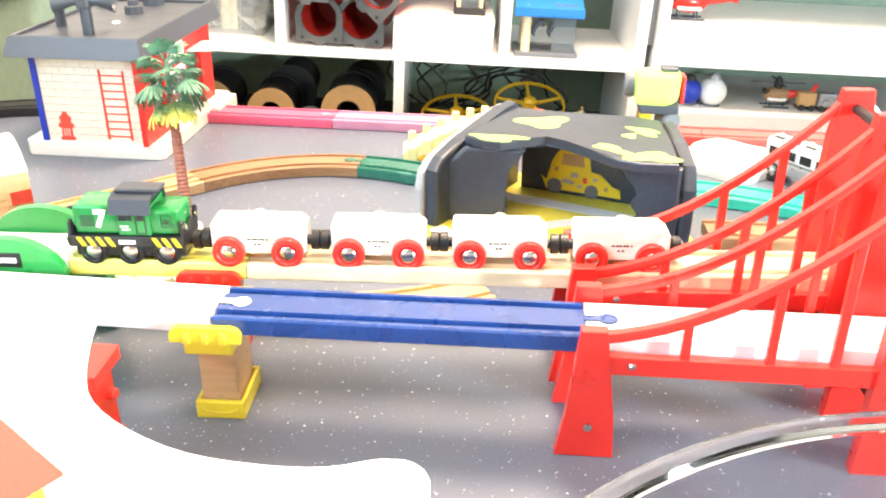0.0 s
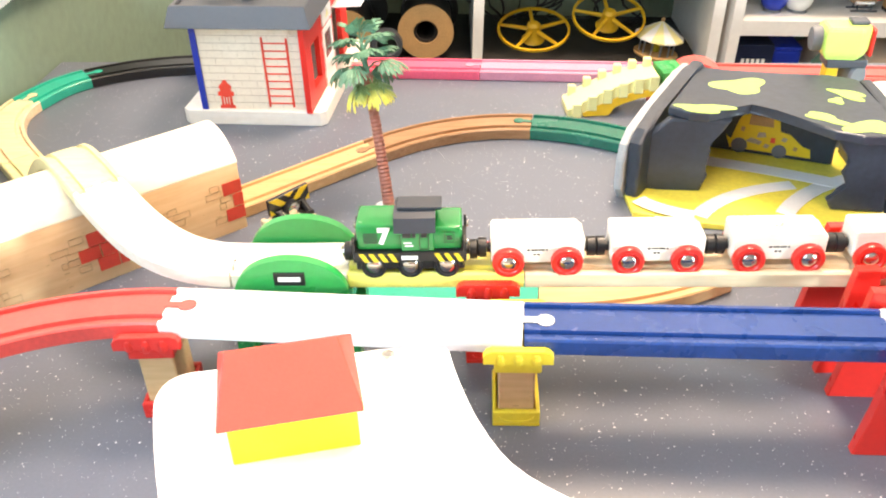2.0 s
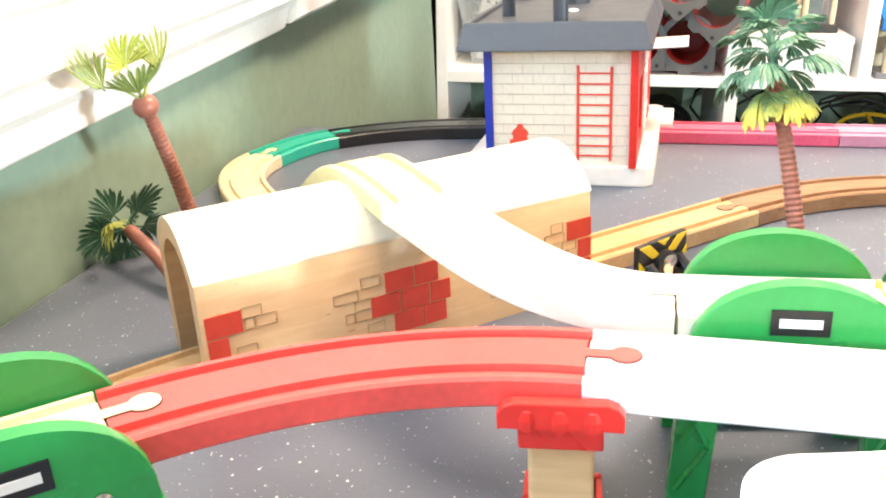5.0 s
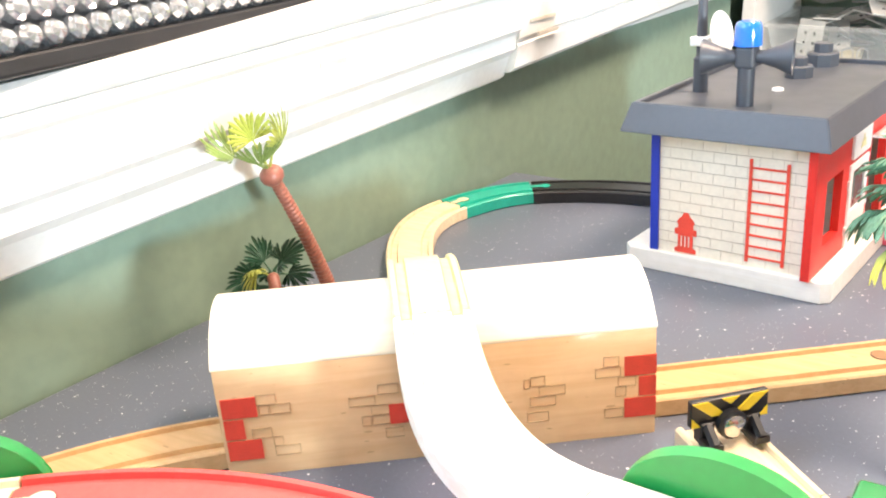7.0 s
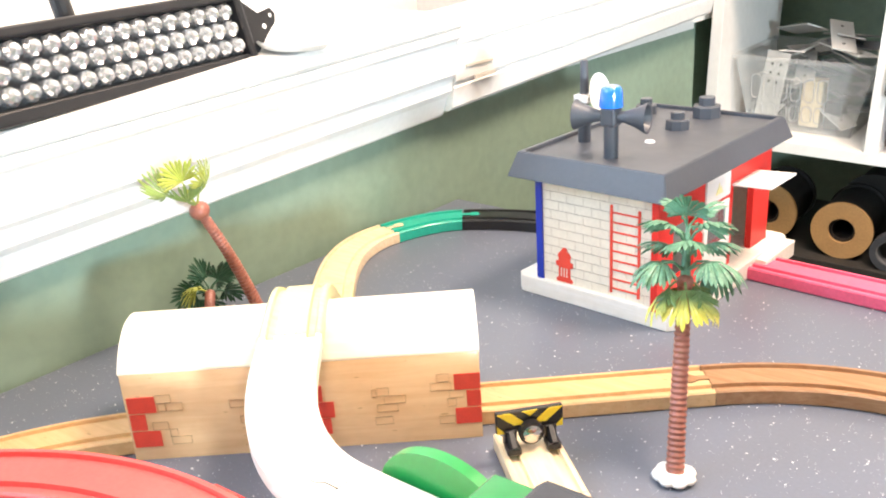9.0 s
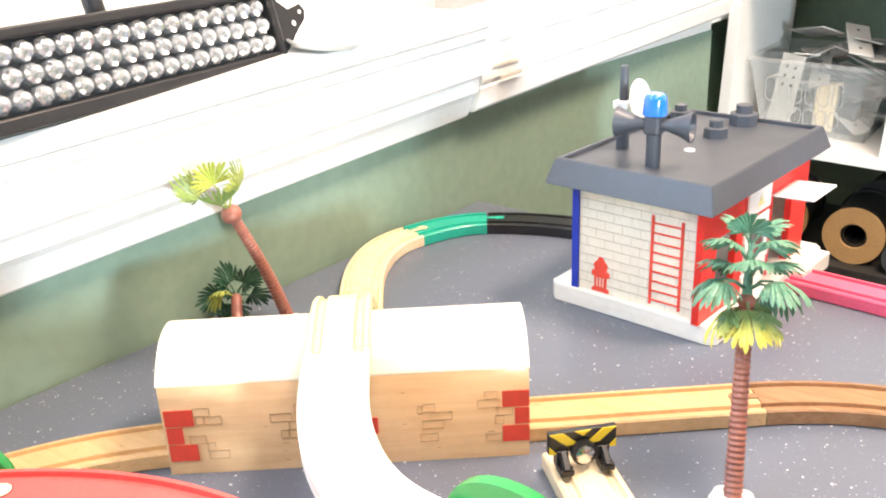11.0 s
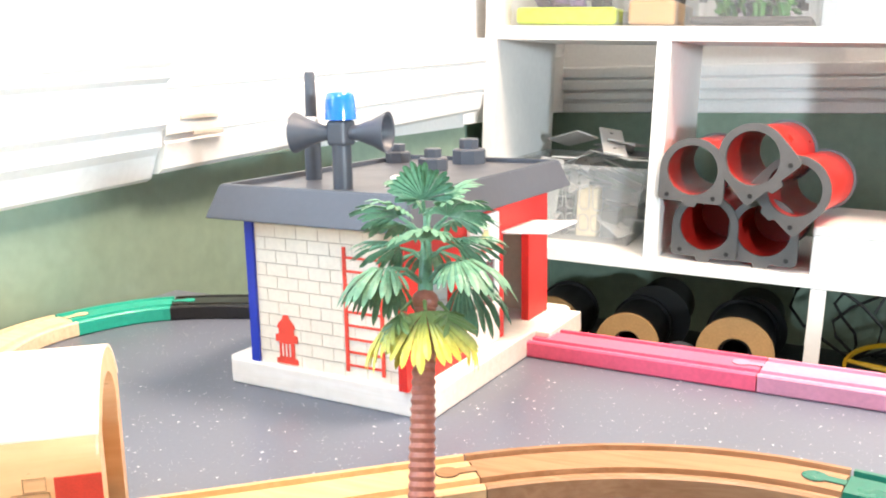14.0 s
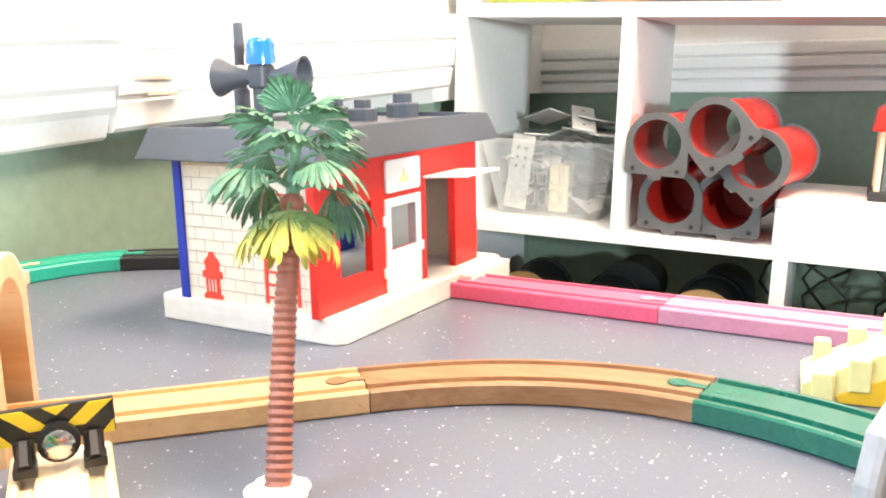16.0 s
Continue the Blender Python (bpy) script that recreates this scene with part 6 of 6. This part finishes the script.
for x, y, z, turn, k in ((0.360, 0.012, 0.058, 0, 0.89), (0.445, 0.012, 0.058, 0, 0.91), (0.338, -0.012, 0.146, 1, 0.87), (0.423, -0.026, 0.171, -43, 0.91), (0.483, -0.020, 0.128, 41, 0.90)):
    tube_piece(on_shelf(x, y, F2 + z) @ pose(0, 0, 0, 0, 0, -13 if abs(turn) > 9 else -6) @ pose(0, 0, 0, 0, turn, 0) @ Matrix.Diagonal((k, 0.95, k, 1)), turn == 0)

wb = thing("white_box", "plain white box on the shelf", "box", on_shelf(0.514, 0.004, F2))
part("body", box(0.001, 0.001, 0, 0.210, 0.219, 0.060, 0.002), M["white"], wb)
part("lid", box(0, 0, 0.0585, 0.211, 0.22, 0.073, 0.003), M["white"], wb)


def pavilion(m, roof_key, trim_key, label):
    t = thing("toy_pavilion", label, "toy building", m)
    part("base", box(-0.06, -0.05, 0, 0.06, 0.05, 0.012, 0.002), M["dark"], t)
    for x in (-0.042, 0.042):
        for y in (-0.035, 0.035):
            part("post", lathe([(0.009, 0.012), (0.009, 0.085)], 14, pose(x, y, 0)), M["beech_pale"], t, "wooden post")
    part("roof", prism([(-0.066, 0.085), (0.066, 0.085), (0.058, 0.110), (0.020, 0.122), (-0.020, 0.122), (-0.058, 0.110)], -0.055, 0.055, UP_Y, 0.002), M[roof_key], t)
    part("panel", box(-0.03, -0.040, 0.012, 0.034, -0.036, 0.085), M["smoke"], t, "smoky clear panel")
    part("ridge", box(-0.018, -0.056, 0.1225, 0.018, 0.056, 0.128, 0.001), M[trim_key], t)
    return t


pavilion(on_shelf(0.672, 0.09, F2 + 0.0732) @ Matrix.Diagonal((0.56, 0.8, 1.22, 1)), "red", "sky_blue", "toy platform shelter with red roof and wooden posts")

sh = thing("toy_shelter", "toy shelter with curved blue roof, wooden posts and clear side", "toy building", on_shelf(0.836, 0.062, F2))
part("base", box(-0.066, -0.050, 0, 0.066, 0.050, 0.010, 0.002), M["grey"], sh, "grey base")
for y in (-0.036, 0.036):
    part("post", lathe([(0.010, 0.010), (0.010, 0.108)], 14, pose(-0.044, y, 0)), M["beech_pale"], sh, "wooden post")
part("side_sheet", box(0.010, -0.046, 0.010, 0.058, -0.044, 0.112, 0.0005), M["smoke"], sh, "smoky clear side sheet")
for x in (-0.012, 0.022):
    seat = [(x + 0.020 * math.cos(a * 0.2 + 1.2), 0.012 + 0.026 + 0.034 * math.sin(a * 0.2 + 1.2)) for a in range(10)] + [(x + 0.014 * math.cos(a * 0.2 + 1.2), 0.012 + 0.022 + 0.028 * math.sin(a * 0.2 + 1.2)) for a in range(9, -1, -1)]
    part("seat", prism(seat, -0.010, 0.030, UP_Y), M["slate"], sh, "grey curved seat")
roof_line = lambda y: 0.126 + 0.030 * math.sin(y / 0.055 * 1.1)
for x0, x1, y0, y1 in ((-0.070, -0.024, -0.055, 0.055), (0.030, 0.070, -0.055, 0.055), (-0.024, 0.030, -0.055, -0.020), (-0.024, 0.030, 0.020, 0.055)):
    ys = [y0 + (y1 - y0) * k / 6 for k in range(7)]
    sheet = [(y, roof_line(y)) for y in ys] + [(y, roof_line(y) + 0.005) for y in reversed(ys)]
    part("roof_panel", prism(sheet, x0, x1, pose(0, 0, 0, 90, 0, 90)), M["sky_blue"], sh, "bright blue curved roof", True)
part("roof_lip", box(-0.072, -0.060, 0.086, 0.072, -0.0552, 0.106, 0.002), M["sky_blue"], sh)



def spool(x, z, r, y=0.03, dark=True):
    t = thing("spool", "round cable spool with tan end disc", "spool", SH @ pose(x, y, z, -90, 0, 0), "spools on the shelf")
    part("end_disc", lathe([(r * 0.44, 0), (r, 0), (r, 0.008), (r * 0.44, 0.008), (r * 0.44, 0)], 40, None, False), M["tan"], t, "tan end disc with a hole", True)
    part("drum", lathe([(r * 0.34, 0.010), (r * 0.92, 0.010), (r * 0.92, 0.12), (r * 0.34, 0.12), (r * 0.34, 0.010)], 36, None, False), M["dark"], t, "dark wound drum", True)
    part("end_disc", lathe([(r * 0.36, 0.122), (r, 0.122), (r, 0.130), (r * 0.36, 0.130), (r * 0.36, 0.122)], 40, None, False), M["dark"], t, "", True)
    return t


for x, r, y in ((0.419, 0.0600, 0.030), (0.249, 0.0520, 0.030), (0.11, 0.055, 0.05)):
    spool(x, F3 + r, r, y)
t = thing("tape_roll", "small grey roll standing between the spools", "roll", SH @ pose(0.336, 0.012, F3 + 0.034, -90, 0, 0) @ Matrix.Diagonal((0.85, 0.85, 1, 1)))
part("tape", lathe([(0.028, 0), (0.040, 0), (0.040, 0.024), (0.028, 0.024), (0.028, 0)], 32, None, False), M["slate"], t, "", True)
part("core", lathe([(0.0255, 0.001), (0.0278, 0.001), (0.0278, 0.023), (0.0255, 0.023), (0.0255, 0.001)], 32, None, False), M["grey"], t, "grey core ring", True)
for x, z in ((0.43, F3 + 0.062), (0.27, F3 + 0.062)):
    t = thing("drum_reel", "dark red and black reel lying behind the spools", "reel", SH @ pose(x, 0.17, z, -90, 0, 0), "reels on the shelf")
    part("reel", lathe([(0.012, 0), (0.060, 0), (0.060, 0.006), (0.050, 0.010), (0.050, 0.12), (0.012, 0.12)], 32), M["dark"], t, "", True)
    part("label_ring", lathe([(0.012, -0.0015), (0.024, -0.0015), (0.024, -0.0002), (0.012, -0.0002)], 24), M["ink_red"], t)

# yellow rotor rings, carousel, cables
for x, y, z, tilt, r in ((0.657, 0.10, F3 + 0.046, 14, 0.078), (0.820, 0.10, F3 + 0.078, 20, 0.078)):
    t = thing("toy_rotor", "yellow plastic rotor ring with spokes", "toy rotor", SH @ pose(x, y, z, tilt, -8, 20), "yellow rotors on the shelf")
    part("ring", sweep([Vector((r * math.cos(2 * math.pi * i / 40), r * math.sin(2 * math.pi * i / 40), 0)) for i in range(41)], [(-0.0025, -0.003), (0.0025, -0.003), (0.0025, 0.003), (-0.0025, 0.003)]), M["orange_yellow"], t)
    for i in range(5):
        a = 2 * math.pi * i / 5
        part("spoke", tube([(0, 0, 0), (r * math.cos(a), r * math.sin(a), 0)], 0.0055, 6, 0.0035), M["orange_yellow"], t)
    part("hub", lathe([(0.026, -0.026), (0.020, -0.020), (0.015, -0.004), (0.015, 0.012), (0.008, 0.018)], 16), M["orange_yellow"], t, "", True)
cr = thing("toy_carousel", "small toy carousel with striped conical roof", "toy carousel", on_shelf(0.929, 0.08, F3) @ pose(0, 0, 0, 0, 5, 0) @ Matrix.Diagonal((1.06, 1.06, 0.52, 1)))
part("base", lathe([(0.045, 0.0), (0.047, 0.010), (0.040, 0.014)], 24), M["tan"], cr, "", True)
part("pole", lathe([(0.006, 0.014), (0.006, 0.090)], 12), M["yellow"], cr)
part("finial", lathe([(0.003, 0.148), (0.0045, 0.156), (0.001, 0.166)], 10), M["ochre"], cr)
for i in range(12):
    a0, a1 = 2 * math.pi * i / 12, 2 * math.pi * (i + 1) / 12
    bm = bmesh.new()
    tip, mid = bm.verts.new((0, 0, 0.150)), bm.verts.new((0, 0, 0.084))
    v = [bm.verts.new((0.052 * math.cos(a), 0.052 * math.sin(a), 0.084)) for a in (a0, a1)]
    w = [bm.verts.new((0.052 * math.cos(a), 0.052 * math.sin(a), 0.077)) for a in (a0, a1)]
    bm.faces.new((tip, v[0], v[1]))
    bm.faces.new((v[0], w[0], w[1], v[1]))
    bm.faces.new((mid, w[1], w[0]))
    part("roof_panel", bm, M["white" if i % 2 else "yellow_pale"], cr)
    part("rider_pole", tube([(0.036 * math.cos(a0), 0.036 * math.sin(a0), 0.012), (0.036 * math.cos(a0), 0.036 * math.sin(a0), 0.082)], 0.0018, 5), M["silver"], cr)
rng = random.Random(21)
for i in range(5):
    x0 = 0.56 + 0.07 * i
    pts = []
    for k in range(26):
        a = k / 25 * 2 * math.pi * 1.6
        pts.append((x0 + 0.06 * math.cos(a + i) + 0.02 * math.sin(3 * a), 0.22 + 0.04 * math.sin(a * 0.7 + i), F3 + 0.02 + 0.085 * (1 + math.sin(a * 0.9 + 2 * i)) * (0.8 + 0.2 * math.cos(i))))
    single("cable", tube(pts, 0.0028, 6), M["dark"], "dark tangled cable on the shelf", "cable", "tangled cables", m=SH)

# models on the second unit
G2 = -0.434


def blob_toy(x, key, r, label, face):
    t = thing("toy_figure_ball", label, "toy", on_shelf(x, 0.06, G2))
    b = bmesh.new()
    bmesh.ops.create_icosphere(b, subdivisions=3, radius=r, matrix=Matrix.Translation((0, 0, r)) @ Matrix.Diagonal((1, 1, 1.05, 1)))
    part("body", b, M[key], t, "", True)
    part("cap", lathe([(r * 0.5, r * 1.85), (r * 0.35, r * 2.25), (r * 0.1, r * 2.4)], 16), M[face], t)
    part("stand", lathe([(r * 0.7, 0.0), (r * 0.6, r * 0.2)], 16), M["grey"], t)


blob_toy(1.160, "blue_paint", 0.028, "round royal blue toy on a small stand", "dark")
blob_toy(1.212, "white", 0.030, "round white toy on a small stand", "silver")


def helicopter(m, key, label, tail=None):
    t = thing("toy_helicopter", label, "toy helicopter", m)
    b = bmesh.new()
    bmesh.ops.create_icosphere(b, subdivisions=3, radius=0.03, matrix=Matrix.Translation((0, 0, 0.035)) @ Matrix.Diagonal((1.35, 0.6, 0.72, 1)))
    part("body", b, M[key], t, "", True)
    part("tail_boom", tube([(0.026, 0, 0.036), (0.095, 0, 0.046)], 0.013 if tail else 0.007, 10, 0.004), M[tail or key], t)
    part("tail_fin", prism([(0.085, 0.042), (0.100, 0.070), (0.108, 0.070), (0.102, 0.038)], -0.002, 0.002, UP_Y), M[tail or key], t)
    part("rotor", box(-0.075, -0.003, 0.068, 0.075, 0.003, 0.0695), M["slate"], t)
    part("mast", lathe([(0.003, 0.05), (0.003, 0.070)], 8), M["slate"], t)
    if tail:
        part("rotor_head", lathe([(0.010, 0.052), (0.013, 0.060), (0.011, 0.075), (0.004, 0.086)], 12), M["dark"], t, "dark rotor head", True)
        part("rotor", box(-0.003, -0.060, 0.0705, 0.003, 0.060, 0.072), M["slate"], t)
    for s in (-1, 1):
        part("skid", tube([(-0.035, s * 0.016, 0.003), (0.035, s * 0.016, 0.003)], 0.0025, 6), M["slate"], t)
        for x in (-0.018, 0.018):
            part("strut", tube([(x, s * 0.016, 0.003), (x, s * 0.010, 0.022)], 0.0018, 5), M["slate"], t)
    part("belly", box(-0.026, -0.0185, 0.020, 0.026, 0.0185, 0.029, 0.004), M["white"], t, "white lower band")
    part("windscreen", box(-0.038, -0.012, 0.036, -0.022, 0.012, 0.050, 0.003), M["black"], t)
    return t


helicopter(on_shelf(1.355, 0.07, G2) @ Matrix.Diagonal((0.8, 0.8, 0.8, 1)), "brown", "small toy helicopter with dark brown nose and red tail", "red")
helicopter(on_shelf(1.128, 0.06, -0.250), "red", "red and white toy helicopter on the shelf")
for i, key in enumerate(("tan", "silver", "silver", "dark")):
    t = thing("toy_truck", "small boxy toy truck in a row on the shelf", "toy vehicle", on_shelf(1.417 + 0.0435 * i, 0.06, G2) @ Matrix.Diagonal((0.8, 0.8, 0.8, 1)), "trucks in a row")
    part("body", box(-0.024, -0.016, 0.012, 0.024, 0.016, 0.050, 0.003), M[key], t)
    for x in (-0.014, 0.014):
        part("wheel", lathe([(0.009, -0.018), (0.009, 0.018)], 14, pose(x, 0, 0.009, 90, 0, 0)), M["dark"], t)
nb = thing("toy_carton", "navy blue carton with a row of white printed bars", "carton", on_shelf(1.085, 0.012, -0.66))
part("box", box(0, 0, 0, 0.082, 0.10, 0.165, 0.002), M["navy"], nb)
for i in range(5):
    part("printed_bar", box(0.014 + 0.011 * i, -0.0008, 0.120, 0.021 + 0.011 * i, -0.0002, 0.134), M["ink_white"], nb)
bb = thing("toy_box", "plain bright blue plastic box", "box", on_shelf(1.170, 0.020, -0.66))
part("box", box(0, 0, 0, 0.060, 0.09, 0.150, 0.005, None, 3), M["blue_paint"], bb)
part("lid", box(-0.001, -0.001, 0.1502, 0.061, 0.091, 0.158, 0.003), M["blue_paint"], bb)
cushion = bmesh.new()
bmesh.ops.create_uvsphere(cushion, u_segments=40, v_segments=20, radius=1.0, matrix=Matrix.Translation((0, 0, 0.082)) @ Matrix.Diagonal((0.24, 0.10, 0.082, 1)))
single("beige_cushion", cushion, M["beige"], "large rounded beige cushion on the lowest board", "cushion", m=on_shelf(1.47, 0.13, -0.66), smooth=True)
leaf_bm = bmesh.new()
for k in range(7):
    add_prism(leaf_bm, [(0.0, -0.012), (0.055 + 0.006 * k, -0.004), (0.075 + 0.006 * k, 0.004), (0.03, 0.012), (0.0, 0.008)], -0.0012, 0.0012, pose(0, 0.004 * k, 0.120 - 0.012 * k, 60, 10 * k - 40, 0))
single("toy_foliage", leaf_bm, M["leaf_dark"], "dark green toy foliage beside the beige cushion", "toy plant", m=on_shelf(1.258, 0.022, -0.66))

# bins on the upper board
for x0, x1, key, over, label in ((0.03, 0.205, "lime_tray", "purple", "clear bin with a lime green tray and purple toys"), (0.212, 0.295, "ochre", "tan", "clear bin with tan wooden parts"), (0.305, 0.49, "dark", "foliage", "clear slotted bin full of green toy leaves")):
    t = thing("storage_bin", label, "bin", on_shelf(x0, 0.02, F1))
    w = x1 - x0
    for q in ((0, 0, 0.002, w, 0.0025, 0.12), (0, 0.1975, 0.002, w, 0.20, 0.12), (0, 0.0025, 0.002, 0.0025, 0.1975, 0.12), (w - 0.0025, 0.0025, 0.002, w, 0.1975, 0.12)):
        part("side", box(*q), M["bin_clear"], t)
    part("floor", box(0, 0, 0, w, 0.20, 0.002), M["bin_clear"], t)
    high = {"lime_tray": 0.030, "ochre": 0.040, "dark": 0.016}[key]
    part("content", box(0.006, 0.006, 0.003, w - 0.006, 0.19, high, 0.006, None, 3), M[key], t)
    rng = random.Random(int(x0 * 1000))
    for i in range({"lime_tray": 22, "ochre": 5, "dark": 90}[key]):
        s = rng.uniform(0.7, 1.2) * {"foliage": 0.5, "purple": 1.35, "tan": 1.0}[over]
        part("piece", box(-0.022 * s, -0.013 * s, -0.007 * s, 0.022 * s, 0.013 * s, 0.007 * s, 0.003 * s, Matrix.Translation((rng.uniform(0.028, w - 0.028), rng.uniform(0.03, 0.16), high + rng.uniform(0.006, 0.055))) @ pose(0, 0, 0, rng.uniform(0, 90), rng.uniform(0, 90), rng.uniform(0, 90))), M[("dark" if i % 4 == 0 else over)], t)
    if over == "foliage":
        for i in range(7):
            part("slot", box(0.02 + 0.022 * i, -0.0012, 0.035, 0.032 + 0.022 * i, -0.0002, 0.10), M["smoke"], t)

# ---- LED light bar on the sill ----
LED = pose(-0.6345, 0.860, 0.2110, 0, 0, 95.3) @ pose(0, 0, 0, -14, 0, 0)
led = thing("led_light_bar", "black stage light bar with three rows of lenses", "light bar", LED)
LL = 0.50
part("housing", box(-LL, 0.004, 0.0, 0.0, 0.070, 0.068, 0.004), M["black"], led)
part("rim", box(-LL, -0.004, 0.0, 0.0, 0.004, 0.011, 0.002), M["black"], led)
part("rim", box(-LL, -0.006, 0.0595, 0.0, 0.004, 0.068, 0.002), M["black"], led)
part("end_cap", box(0.0, -0.006, -0.002, 0.008, 0.074, 0.072, 0.003), M["black"], led)
br = bmesh.new()
add_prism(br, [(0.0, 0.008), (0.009, 0.010), (0.024, 0.022), (0.042, 0.034), (0.045, 0.042), (0.040, 0.048), (0.022, 0.045), (0.0, 0.062)], -0.0015, 0.0015, UP_Y)
o = part("bracket", br, M["black"], led, "black bent mounting bracket")
o.location = (0.008, 0.002, 0)
for hx, hz, hr in ((0.037, 0.041, 0.0019), (0.025, 0.032, 0.0025), (0.011, 0.018, 0.0015)):
    part("slot", lathe([(hr, 0), (hr, 0.0004)], 14, pose(hx, -0.0016, hz, 90, 0, 0)), M["white"], o, "hole showing the bright sill")
o = part("bracket_knob", lathe([(0.007, 0), (0.007, 0.010), (0.004, 0.012)], 14, pose(0, 0, 0, 0, 90, 0)), M["silver"], led)
o.location = (0.010, 0.045, 0.035)
part("cable_boss", lathe([(0.008, 0.068), (0.008, 0.090), (0.006, 0.094)], 14, pose(-0.150, 0.034, 0)), M["black"], led)
part("maker_plate", box(-0.255, 0.010, 0.0682, -0.18, 0.028, 0.0688), M["ink_white"], led, "pale oval mark on top")
lens_mesh = None
for row in range(3):
    for k in range(29):
        x, z = -0.012 - 0.0165 * k - 0.0015 * row, 0.0200 + 0.0155 * row
        if lens_mesh is None:
            o = part("lens", lathe([(0.0077, 0.0), (0.0079, 0.003), (0.0073, 0.0075), (0.0050, 0.0112), (0.0, 0.0126)], 9, UP_Y, False), M["lens"], led, "shiny faceted lens", False)
            lens_mesh = o.data
        else:
            o = new("lens", lens_mesh)
            o.parent = led
        o.location = (x, 0.0042, z)
single("status_lamp", box(-0.085, -0.012, -0.001, -0.082, -0.008, 0.002), M["red"], "tiny red pin on the window sill", "pin", m=LED)
single("dish_plate", lathe([(0.0, 0.0), (0.034, 0.0), (0.042, 0.006), (0.0415, 0.008), (0.033, 0.003), (0.0, 0.0025)], 32, Matrix.Diagonal((0.75, 1.3, 1, 1)), False), M["white"], "shallow white oval dish on the window sill", "dish", m=pose(-0.617, 0.899, 0.2225, 0, 0, -108), smooth=True)
